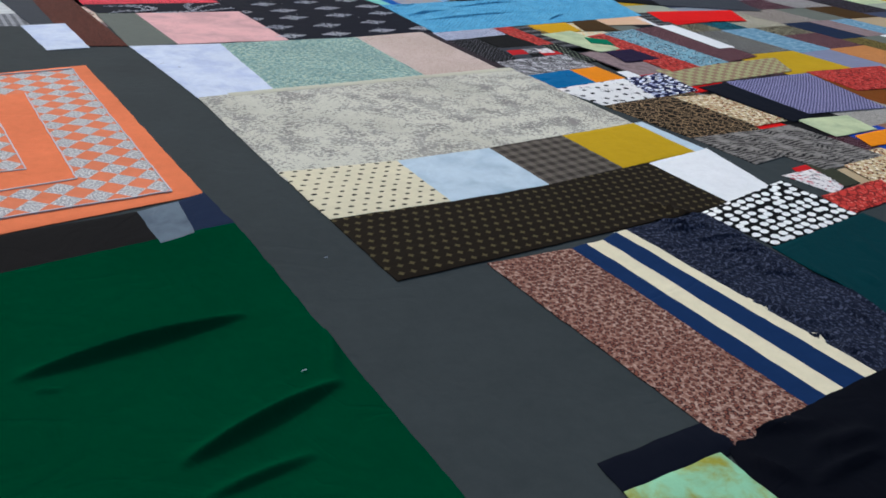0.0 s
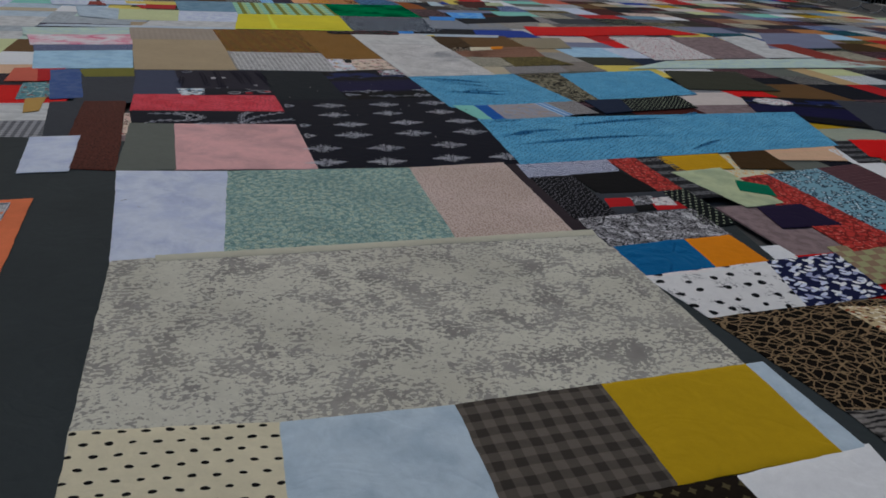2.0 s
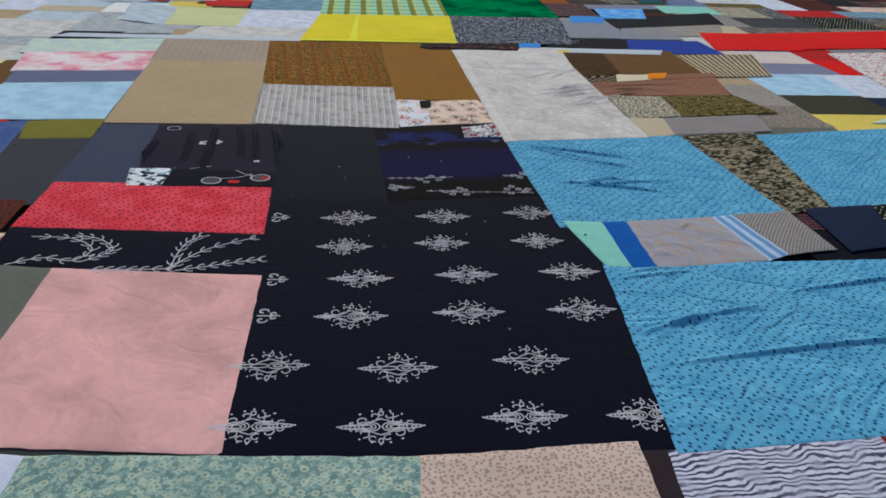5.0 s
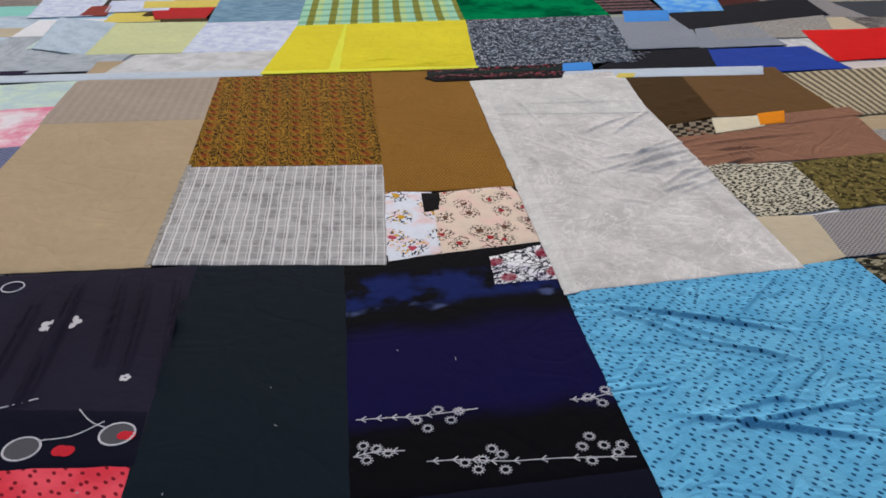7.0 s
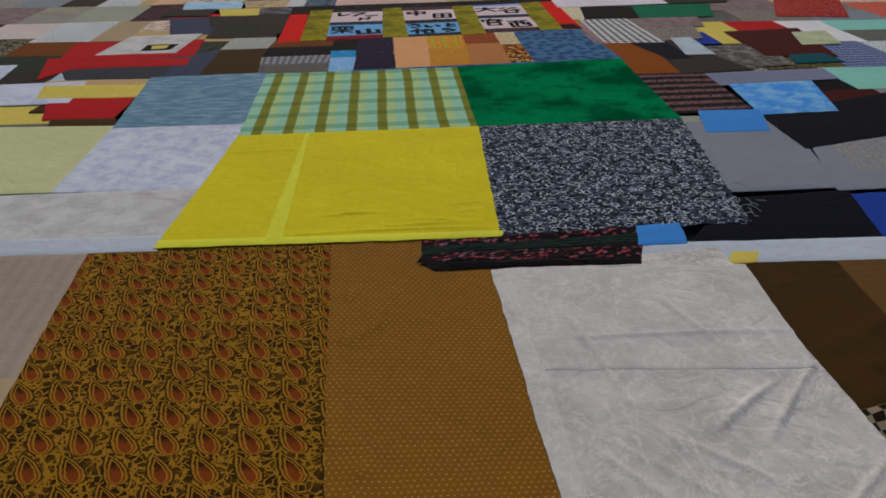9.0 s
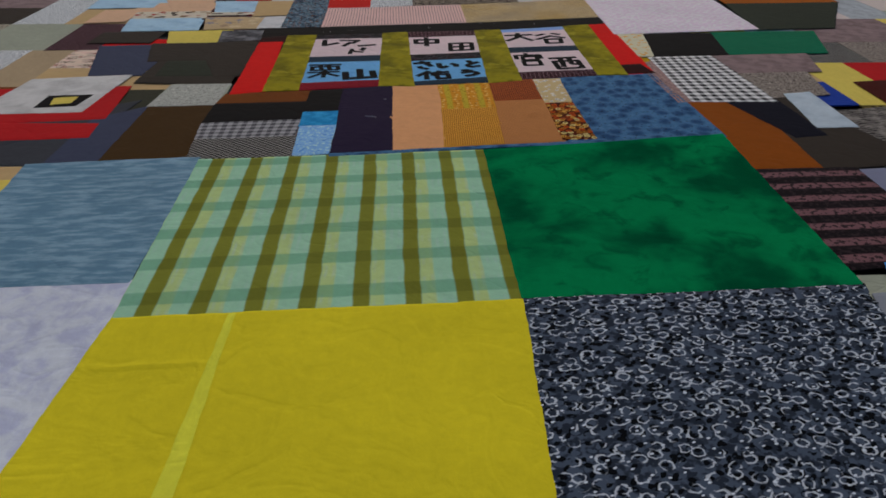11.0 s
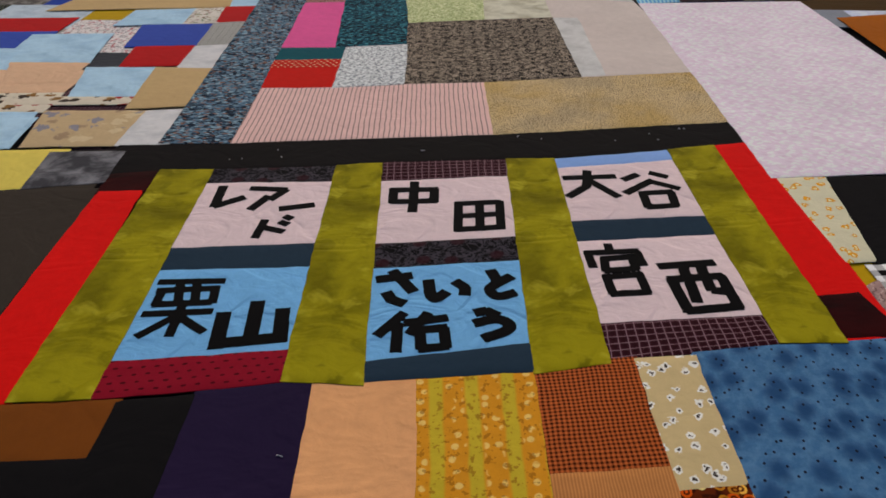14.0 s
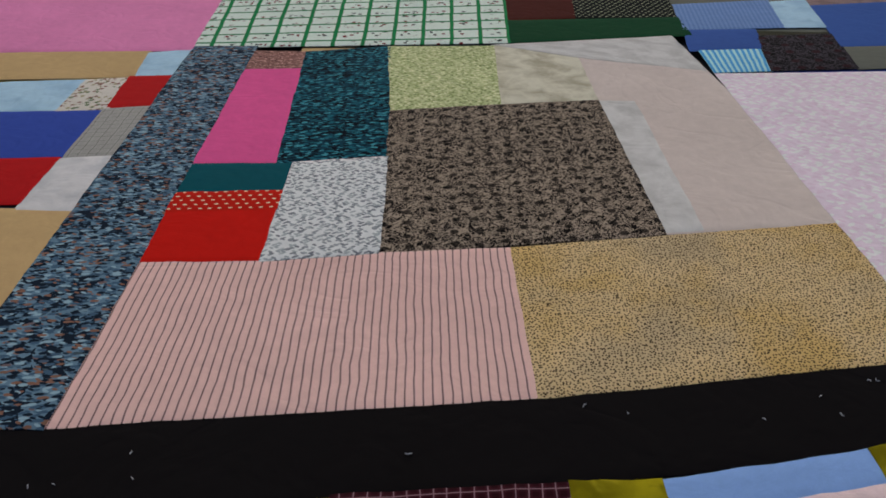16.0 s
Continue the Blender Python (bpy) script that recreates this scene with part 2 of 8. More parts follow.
    if kind == "plaid":
        w = n.mix(n.m("MULTIPLY", n.pulse(n.u, s, 0.5, 0.2), 0.5), base, three)
        w = n.mix(n.m("MULTIPLY", n.pulse(n.v, s, 0.5, 0.2), 0.5), w, three)
        w = n.mix(n.pulse(n.u, s, 0.09, 0.04), w, two)
        return n.mix(n.pulse(n.v, s, 0.09, 0.04), w, two)
    if kind == "lattice":
        w = n.mix(n.pulse(n.u, s, 0.16, 0.1), n.mix(n.step(n.noise(7, 4, 0.65), 0.4, 0.7), base, three), two)
        w = n.mix(n.m("MULTIPLY", n.step(n.noise(60, 2, 0.7), 0.62, 0.7), 0.45), w, tuple(0.3 * v for v in base[:3]) + (1,))
        w = n.mix(n.m("MULTIPLY", n.pulse(n.u, s, 0.05, 0.04, 0.14), 0.5), w, tuple(0.4 * v for v in base[:3]) + (1,))
        return n.mix(n.m("MULTIPLY", n.pulse(n.v, s * 0.85, 0.12, 0.08), n.m("MULTIPLY", n.noise(6, 2), 0.9)), n.mix(n.pulse(n.u, s, 0.06, 0.05, 0.27), w, two), two)
    if kind == "check":
        a, b = n.pulse(n.u, s, 0.5, 0.04), n.pulse(n.v, s, 0.5, 0.04)
        x = n.m("ABSOLUTE", n.m("SUBTRACT", a, b))
        return n.mix(x, base, two)
    if kind == "vichy":
        a, b = n.pulse(n.u, s, 0.5, 0.05), n.pulse(n.v, s, 0.5, 0.05)
        return n.mix(n.m("MULTIPLY", n.m("ADD", a, b), 0.5), base, two)
    if kind == "diamond":
        p, q = n.m("ADD", n.u, n.v), n.m("SUBTRACT", n.u, n.v)
        x = n.m("ABSOLUTE", n.m("SUBTRACT", n.pulse(p, s, 0.5, 0.02), n.pulse(q, s, 0.5, 0.02)))
        grey = n.mix(n.step(n.noise(90, 2, 0.7), 0.45, 0.6), two, three)
        return n.mix(x, base, grey)
    if kind == "floral":
        w = n.warp(1.0 / s, s * 2.2)
        v = n.voronoi(s, vec=w)
        blob = n.m("SUBTRACT", 1.0, n.step(n.m("ADD", v.outputs["Distance"], n.m("MULTIPLY", n.noise(s * 4, 2), 0.25)), 0.50, 0.56))
        pick = n.voronoi(s, vec=w)
        sep = n.t.nodes.new("ShaderNodeSeparateColor")
        n.t.links.new(pick.outputs["Color"], sep.inputs[0])
        ink = n.mix(n.step(sep.outputs[0], 0.45, 0.5), two, three)
        if len(c) > 3:
            ink = n.mix(n.step(sep.outputs[1], 0.62, 0.66), ink, c[3])
        return n.mix(blob, base, ink)
    if kind == "vines":
        w = n.warp(0.7 / s, s * 1.6)
        line = n.m("SUBTRACT", 1.0, n.step(n.voronoi(s * 1.3, "DISTANCE_TO_EDGE", vec=w).outputs["Distance"], 0.05, 0.12))
        blob = n.m("SUBTRACT", 1.0, n.step(n.voronoi(s * 2.6, vec=w).outputs["Distance"], 0.26, 0.36))
        a = n.mix(blob, base, three)
        return n.mix(line, a, two)
    if kind == "camo":
        a = n.mix(n.step(n.noise(s, 3, 0.6, 0.6), 0.5, 0.54), base, two)
        return n.mix(n.step(n.noise(s * 1.1, 3, 0.6, 0.6, n.vec(n.v, n.u, 5.0)), 0.56, 0.6), a, three)
    if kind == "leopard":
        d = n.voronoi(s, vec=n.warp(0.35 / s, s * 2)).outputs["Distance"]
        ring = n.m("MULTIPLY", n.step(d, 0.24, 0.32), n.m("SUBTRACT", 1.0, n.step(d, 0.44, 0.54)))
        a = n.mix(n.m("SUBTRACT", 1.0, n.step(d, 0.2, 0.3)), base, three)
        return n.mix(n.m("MULTIPLY", ring, n.step(n.noise(s * 2, 1), 0.32, 0.44)), a, two)
    if kind == "ovals":
        sq = n.vec(n.u, n.m("MULTIPLY", n.v, 1.35))
        d = n.voronoi(s, rand=0.4, flat=True, vec=sq).outputs["Distance"]
        return n.mix(n.step(n.m("ADD", d, n.m("MULTIPLY", n.noise(s * 2, 1), 0.12)), 0.42, 0.47), two, base)
    if kind == "giraffe":
        a = n.mix(n.step(n.noise(s * 0.5, 2), 0.4, 0.7), base, three)
        for lean, size in ((0.5, 1.0), (-0.6, 0.8)):
            p = n.m("ADD", n.m("MULTIPLY", n.u, math.cos(lean)), n.m("MULTIPLY", n.v, math.sin(lean)))
            q = n.m("ADD", n.m("MULTIPLY", n.u, -2.4 * math.sin(lean)), n.m("MULTIPLY", n.v, 2.4 * math.cos(lean)))
            bent = n.vec(n.m("MULTIPLY_ADD", n.noise(s, 2), 1.0 / s, p), n.m("MULTIPLY_ADD", n.noise(s * 0.8, 2), 1.6 / s, q))
            d = n.voronoi(s * size * 0.62, "DISTANCE_TO_EDGE", flat=True, vec=bent).outputs["Distance"]
            a = n.mix(n.step(d, 0.03, 0.07), two, a)
        return a
    if kind == "rosette":
        a = n.mix(n.step(n.noise(s * 1.6, 2, 0.6), 0.5, 0.58), base, c[3])
        a = n.mix(n.m("MULTIPLY", n.step(n.noise(2.4, 3), 0.42, 0.62), 0.4), a, three)
        w = n.voronoi(s, rand=0.75, vec=n.warp(0.3 / s, s * 2), flat=True).outputs["Distance"]
        a = n.mix(n.m("SUBTRACT", 1.0, n.step(w, 0.24, 0.32)), a, three)
        ring = n.m("MULTIPLY", n.step(w, 0.20, 0.26), n.m("SUBTRACT", 1.0, n.step(w, 0.36, 0.43)))
        return n.mix(n.m("MULTIPLY", ring, n.step(n.noise(s * 1.7, 1), 0.36, 0.46)), a, two)
    if kind == "lines":
        x = n.m("MULTIPLY_ADD", n.noise(6, 3), 0.12, n.v)
        a = n.mix(n.pulse(x, s, 0.45, 0.2), base, two)
        return n.mix(n.m("MULTIPLY", n.step(n.noise(9, 3), 0.45, 0.65), 0.7), a, three)
    if kind == "paisley":
        row = n.m("FLOOR", n.m("MULTIPLY", n.v, s * 1.15))
        x = n.m("SUBTRACT", n.m("FRACT", n.m("MULTIPLY_ADD", n.u, s, n.m("MULTIPLY_ADD", row, 0.04, 100.0))), 0.5)
        t = n.m("FRACT", n.m("MULTIPLY_ADD", n.v, s * 1.15, 100.0))
        mid = n.m("SUBTRACT", 0.12, n.m("MULTIPLY", n.m("POWER", t, 1.6), 0.42))
        half = n.m("MULTIPLY", n.m("MULTIPLY", n.m("SQRT", t), n.m("SUBTRACT", 1.0, t)), 0.68)
        off = n.m("SUBTRACT", n.m("ABSOLUTE", n.m("SUBTRACT", x, mid)), half)
        off = n.m("ADD", off, n.m("MULTIPLY", n.m("SUBTRACT", n.noise(s * 9, 2), 0.5), 0.08))
        w = n.warp(0.3 / s, s * 2.4)
        vine = n.m("MAXIMUM", n.ridge(s * 2.6, 0.035), n.m("SUBTRACT", 1.0, n.step(n.voronoi(s * 3.4, "DISTANCE_TO_EDGE", vec=w).outputs["Distance"], 0.04, 0.08)))
        a = n.mix(vine, n.mix(n.step(n.noise(s * 2, 3), 0.4, 0.6), base, c[3]), two)
        a = n.mix(n.m("SUBTRACT", 1.0, n.step(off, 0.05, 0.09)), a, base)
        a = n.mix(n.m("SUBTRACT", 1.0, n.step(off, 0.01, 0.04)), a, two)
        fill = n.mix(n.step(n.m("ADD", t, n.m("MULTIPLY", n.noise(s * 4, 3, 0.7), 0.6)), 0.6, 1.0), three, base)
        a = n.mix(n.m("SUBTRACT", 1.0, n.step(off, -0.04, -0.02)), a, fill)
        return n.mix(n.m("SUBTRACT", 1.0, n.step(n.m("ABSOLUTE", n.m("ADD", off, 0.1)), 0.012, 0.03)), a, two)
    if kind == "paintedwrinkles":
        # pale lines are wrinkles catching light, painted into the colour; the specks are dark
        w = n.noise(4.5, 5, 0.65, 1.6)
        line = n.m("SUBTRACT", 1.0, n.step(n.m("ABSOLUTE", n.m("SUBTRACT", w, 0.5)), 0.006, 0.03))
        w2 = n.noise(2.2, 4, 0.6, 2.2, n.vec(n.v, n.u, 2.0))
        line2 = n.m("SUBTRACT", 1.0, n.step(n.m("ABSOLUTE", n.m("SUBTRACT", w2, 0.52)), 0.003, 0.016))
        a = n.mix(n.step(n.noise(3, 5, 0.7), 0.35, 0.65), base, three)
        a = n.mix(n.m("MULTIPLY", n.m("ADD", line, line2), n.m("MULTIPLY_ADD", n.noise(1.5, 3), 0.7, 0.02)), a, two)
        return n.mix(n.m("MULTIPLY", n.step(n.noise(70, 2, 0.8), 0.66, 0.72), 0.5), a, c[3])
    if kind == "nightsky":
        h = n.m("ADD", n.v, n.m("MULTIPLY", n.m("SUBTRACT", n.noise(4, 4, 0.6, 0.5), 0.5), 0.16))
        a = n.mix(n.m("MULTIPLY", n.step(h, 0.24, 0.36), n.m("SUBTRACT", 1.0, n.step(h, 0.72, 0.86))), base, two)
        blue = n.m("MULTIPLY", n.m("MULTIPLY", n.step(h, 0.9, 0.98), n.m("SUBTRACT", 1.0, n.step(h, 1.12, 1.2))), n.step(n.noise(5, 3), 0.4, 0.55))
        a = n.mix(blue, a, three)
        wisp = n.m("SUBTRACT", 1.0, n.step(n.m("ABSOLUTE", n.m("SUBTRACT", h, 0.93)), 0.004, 0.03))
        return n.mix(n.m("MULTIPLY", wisp, n.step(n.noise(7, 2), 0.5, 0.65)), a, c[3])
    if kind == "spots":
        d = n.voronoi(s, rand=0.5, flat=True, vec=n.vec(n.u, n.m("MULTIPLY", n.v, 1.2))).outputs["Distance"]
        d = n.m("ADD", d, n.m("MULTIPLY", n.m("SUBTRACT", n.noise(s * 3, 2), 0.5), 0.35))
        a = n.mix(n.m("MULTIPLY", n.m("MULTIPLY", n.ridge(s * 2.2, 0.035), n.step(n.noise(s * 0.8, 2), 0.5, 0.58)), 0.75), base, (0.12, 0.11, 0.12, 1))
        return n.mix(n.step(d, 0.15, 0.2), two, a)
    if kind == "dashes":
        d = n.voronoi(s, rand=0.55, flat=True, vec=n.vec(n.m("MULTIPLY", n.m("ADD", n.u, n.v), 0.85), n.m("MULTIPLY", n.m("SUBTRACT", n.u, n.v), 0.5))).outputs["Distance"]
        a = n.mix(n.step(n.noise(5, 4), 0.35, 0.7), base, three)
        return n.mix(n.step(d, 0.16, 0.22), two, a)
    if kind == "rings":
        w = n.voronoi(s, rand=0.8, flat=True, vec=n.warp(0.25 / s, s * 1.5))
        d, ink = w.outputs["Distance"], n.pick(w.outputs["Color"], c[1:])
        a = n.mix(n.step(n.noise(s * 1.4, 2), 0.5, 0.6), base, tuple(0.35 * v for v in base[:3]) + (1,))
        a = n.mix(n.m("SUBTRACT", 1.0, n.step(d, 0.42, 0.47)), a, ink)
        a = n.mix(n.m("SUBTRACT", 1.0, n.step(d, 0.24, 0.29)), a, base)
        return n.mix(n.m("SUBTRACT", 1.0, n.step(d, 0.1, 0.14)), a, ink)
    if kind == "daisies":
        d = n.voronoi(s, rand=0.95, flat=True, vec=n.warp(0.6 / s, s * 3)).outputs["Distance"]
        a = n.mix(n.m("SUBTRACT", 1.0, n.step(d, 0.2, 0.26)), base, two)
        return n.mix(n.m("SUBTRACT", 1.0, n.step(d, 0.07, 0.12)), a, three)
    if kind == "softspots":
        d = n.voronoi(s, rand=0.85, flat=True, vec=n.warp(0.5 / s, s)).outputs["Distance"]
        a = n.mix(n.step(n.noise(s * 3, 3, 0.7), 0.35, 0.7), base, three)
        a = n.mix(n.m("MULTIPLY", n.m("SUBTRACT", 1.0, n.step(d, 0.1, 0.55)), 0.95), a, two)
        dot = n.voronoi(s * 2.1, rand=1.0, flat=True).outputs["Distance"]
        return n.mix(n.m("SUBTRACT", 1.0, n.step(dot, 0.07, 0.11)), a, (0.012, 0.015, 0.03, 1))
    if kind == "ribbons":
        a = n.mix(n.pulse(n.u, s, 0.38, 0.1), base, two)
        d = n.voronoi(s * 2.4, rand=0.5, flat=True).outputs["Distance"]
        spot = n.m("MULTIPLY", n.m("SUBTRACT", 1.0, n.step(d, 0.2, 0.3)), n.m("SUBTRACT", 1.0, n.pulse(n.u, s, 0.5, 0.1)))
        a = n.mix(n.m("MULTIPLY", spot, n.step(n.noise(s * 2, 1), 0.42, 0.5)), a, c[3])
        return n.mix(n.m("MULTIPLY", n.step(n.noise(s * 4, 2, 0.7), 0.56, 0.62), 0.6), a, three)
    if kind == "grid":
        w = n.voronoi(s * 5, vec=n.warp(0.02, 40))
        d = n.m("SUBTRACT", 1.0, n.step(w.outputs["Distance"], 0.3, 0.4))
        cell = n.m("MULTIPLY", n.pulse(n.u, s, 0.55, 0.04, 0.5), n.pulse(n.v, s, 0.6, 0.04, 0.5))
        sep = n.t.nodes.new("ShaderNodeSeparateColor")
        n.t.links.new(w.outputs["Color"], sep.inputs[0])
        ink = n.mix(n.step(sep.outputs[0], 0.5, 0.55), three, c[3])
        a = n.mix(n.m("MULTIPLY", d, cell), base, ink)
        a = n.mix(n.pulse(n.u, s, 0.14, 0.03), a, two)
        return n.mix(n.pulse(n.v, s * 1.2, 0.14, 0.03), a, two)
    raise ValueError(kind)


MATS = {}


def fabric(name, kind, col, s=10.0, wrinkle=0.17, rough=0.88, weave=0.12, sheen=0.0, wear=0.3, gloss=0.04):
    """A cloth: its print, faint stains, thread-scale grain and creases."""
    mat = bpy.data.materials.new(name)
    n = Net(mat)
    tone = print_on(n, kind, col.split(), s)
    stain = n.m("MULTIPLY_ADD", n.noise(1.7, 5, 0.6, 0.3), wear, 1.0 - wear * 0.55)
    thread = n.m("MULTIPLY_ADD", n.noise(260, 2, 0.7), 0.22, 0.89)
    dust = n.m("MULTIPLY_ADD", n.noise(17, 4, 0.7), 0.26, 0.87)
    shade = n.m("MULTIPLY", n.m("MULTIPLY", stain, dust), thread)
    n.put(n.bsdf.inputs["Base Color"], n.mix(1.0, tone, n.vec(shade, shade, shade), "MULTIPLY"))
    n.bsdf.inputs["Roughness"].default_value = rough
    n.bsdf.inputs["Specular IOR Level"].default_value = gloss
    n.bsdf.inputs["Sheen Weight"].default_value = sheen
    n.bsdf.inputs["Sheen Roughness"].default_value = 0.45
    crease = n.m("ABSOLUTE", n.m("SUBTRACT", n.noise(3.2, 3, 0.5, 1.1), 0.5))
    height = n.m("ADD", n.m("MULTIPLY", n.step(crease, 0.0, 0.10), 0.012 * wrinkle),
                 n.m("MULTIPLY", n.noise(320, 2, 0.6), 0.0012 * weave))
    height = n.m("ADD", height, n.m("MULTIPLY", n.noise(11, 4, 0.6, 0.8), 0.02 * wrinkle))
    bump = n.t.nodes.new("ShaderNodeBump")
    bump.inputs["Strength"].default_value, bump.inputs["Distance"].default_value = 0.7, 1.0
    n.put(bump.inputs["Height"], height)
    n.t.links.new(bump.outputs[0], n.bsdf.inputs["Normal"])
    MATS[name] = mat
    return mat


fabric("dots_cream", "dots", "c8c0a8 1c1a1c", 17)
fabric("paleblue", "mottle", "b4c0c8 a5b3bd", 5)
fabric("plaid_grey", "vichy", "6c655d 45403b", 12)
fabric("mustard", "plain", "b49722", 1)
fabric("white", "plain", "d9d6d8", 1)
fabric("toile", "toile", "c0bdb0 938f8a 84807c b6b3a6", 42)
fabric("whiteblue", "mottle", "c6cbe0 b2b9cc", 4)
fabric("mintfloral", "meadow", "8fa5a0 a2b4aa 708a88 7c9690 b8bea8", 40)
fabric("pinkspeck", "flecks", "beaea4 a08a80 c4b4ac", 60)
fabric("brownstar", "stars", "2b241c 5a523c 1f1a16", 17)
fabric("greendark", "plain", "00462f", 1, gloss=0.0)
fabric("orange", "plain", "d8805a", 1)
fabric("diamond", "diamond", "cc8060 989696 cbc8c5", 3.5)
fabric("black", "plain", "1c1b1d", 1)
fabric("slate", "mottle", "6d7780 5d6670", 6)
fabric("navy", "plain", "25324a", 1)
fabric("leopard", "rosette", "86685c 38262a 785044 a89084", 40)
fabric("denim", "plain", "20385c", 1)
fabric("cream", "plain", "cfc6ae", 1)
fabric("navyspeck", "speckle", "232837 4c5162 343949", 55, wrinkle=1.2)
fabric("teal", "plain", "0a3b40", 1)
fabric("ovals", "ovals", "1a1a1c d7d6d4", 13)
fabric("navyblack", "plain", "171b27", 1)
fabric("tiedye", "mottle", "8eb89a 8d8a3a", 7)
fabric("lilacstripe", "lines", "c2c4d2 4e5266 a4a6b8", 42)
fabric("blackspeck", "dashes", "1a191c 77757c 242327", 42)
fabric("purpleblack", "plain", "3d3439", 1)
fabric("redleaf", "vines", "b4453e 7a2f2c c8756a", 14)
fabric("bandgrey", "bands", "2a2a2c 6a6a6c 3d3c3f", 7)
fabric("red", "plain", "b3262b", 1)
fabric("whiteprint", "speckle", "cfcac8 8a8688 b06a70", 26)
fabric("blackfloral", "dots", "1a1e1f a8b098", 24)
fabric("gold", "plain", "c29a1c", 1)
fabric("gold2", "plain", "b8975a", 1)
fabric("palegreen", "mottle", "b6bd9c a3ac90", 5)
fabric("greypaisley", "scroll", "8f8d8f 2b2a2d c6c4c6", 30)
fabric("blue", "plain", "1f6c98", 1, wrinkle=0.6)
fabric("orangebright", "plain", "d98a1c", 1)
fabric("spots", "spots", "cfcdcb 1a1a1e", 7)
fabric("navyflower", "leafy", "23284a d6d8e4 c4c8d8 9a9eb8", 9)
fabric("giraffe", "giraffe", "18130f 8a765c 241c17", 14)
fabric("greylines", "lines", "76726e 2c2a2a 96918c", 32)
fabric("rustprint", "leafy", "b9a888 8a4f33 d6cdb8 5c4030", 16)
fabric("lilacdots", "check", "8d8aa8 4a4a66", 26)
fabric("olivecheck", "check", "9c9a76 8f7a66", 7)
fabric("bluedots", "leopard", "7ea0ac 2c3a48 b6c6cc", 22)
fabric("plaidbrown", "plaid", "5e4045 8a6a6c 3e2a30", 18)
fabric("scarlet", "plain", "cc1c1c", 1)
fabric("pinkpale", "mottle", "d4aaa8 c09c9a", 3)
fabric("greygreen", "plain", "6f726b", 1)
fabric("brownweave", "speckle", "5e352c 3c2420 6e453a", 60)
fabric("blacknavy", "plain", "171a2a", 1)
fabric("reddots", "dashes", "c64350 7a2430 d25c68", 30)
fabric("slateblue", "plain", "4a5064", 1)
fabric("aubergine", "plain", "2e2b3a", 1)
fabric("butterfly", "camo", "d0d4de 22303e 8fb0c4", 16)
fabric("blackgreen", "plain", "1d272f", 1)
fabric("midnight", "nightsky", "0d0d14 171342 1c2a5c 4e5878", 1)
fabric("greydark", "plain", "474a50", 1)
fabric("olive", "plain", "7d7a3a", 1)
fabric("olivedark", "plain", "45463a", 1)
fabric("bluefade", "mottle", "48608f 5a6c92", 8)
fabric("coral", "plain", "c46a58", 1)
fabric("tealprint", "speckle", "5f8a90 a6b8b4 8a4a44", 20)
fabric("bluecrinkle", "dashes", "609fbe 245070 6eaac6", 33, wrinkle=0.7)
fabric("mint", "plain", "8cc4b8", 1)
fabric("bluestrong", "plain", "1c62a8", 1)
fabric("greycrumple", "mottle", "9a9ca6 a49890", 14, wrinkle=0.4)
fabric("bluewhitestripe", "stripes", "a8bcd0 6f93b8", 14)
fabric("waffle", "check", "9c9898 77736f", 40)
fabric("camo", "birds", "2a2822 8e8874 4e4a3c 7a725c 1a1714", 14)
fabric("muslin", "paintedwrinkles", "b2afac d6d3cf c6c3bf 5a5654", 20, wrinkle=0.25)
fabric("sand", "plain", "b9ae98", 1)
fabric("bwfloral", "leafy", "bcb6a4 201e1a 34312a", 22)
fabric("olivecamo", "camo", "6b6138 3f3820 85784a", 22)
fabric("brownpink", "plain", "8e6b58", 1, wrinkle=0.5)
fabric("browndark", "plain", "4e3a1e", 1)
fabric("darkcheck", "check", "2a211a 8a7e6c", 11)
fabric("brown", "plain", "6e5434", 1)
fabric("beigestripe", "stripes", "b0a58c 6d6454", 16)
fabric("beige", "plain", "ac9b80", 1)
fabric("silvercheck", "lattice", "a8a6a4 c8c6c4 868482", 19)
fabric("paisley", "paisley", "3a2a10 987428 80441e 5a4418", 7.2)
fabric("brownochre", "dots", "866228 a48650", 48)
fabric("floralblue", "sprigs", "cdd0da 1c2c40 b05060 c09a30 d8b0a8", 17)
fabric("floralrose", "sprigs", "d0c0b0 2c3028 a03038 6a4a3c d6b8b0", 21)
fabric("lightblue", "mottle", "a9c6da 9ab8cc", 5)
fabric("navylace", "check", "7a8098 585e78", 34)
fabric("pinkprint", "mottle", "d6cfd0 d07a92", 3.2)
fabric("palegrass", "mottle", "bccabc aebfc0", 6)
fabric("yellow", "plain", "d3c734", 1)
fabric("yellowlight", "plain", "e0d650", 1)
fabric("gingham", "gingham", "9cc4aa 82863a 68a084 b4c484 a8c0b8", 4.85)
fabric("emerald", "velvet", "008556 005038", 1.6, wrinkle=0.15, gloss=0.0)
fabric("lace", "comma", "525d6c c4ccd4 10141a 323a46", 19)
fabric("shawlred", "floral", "241c20 a04454 6a343c 8a6068", 34, wrinkle=0.9)
fabric("shawlteal", "bands", "1c2826 2c4440 181a1a", 40, wrinkle=0.9)
fabric("shawlblack", "bands", "131214 2c2a2e 1a181a", 60, wrinkle=0.9)
fabric("skyblue", "plain", "4a90d0", 1)
fabric("whitesheer", "plain", "b9c2ca", 1)
fabric("royal", "plain", "2a4a9a", 1)
fabric("grey", "plain", "8b9098", 1)
fabric("greybeige", "speckle", "98948e 807c76 a5a19a", 30)
fabric("skytie", "mottle", "4e94d8 86b8e4", 6)
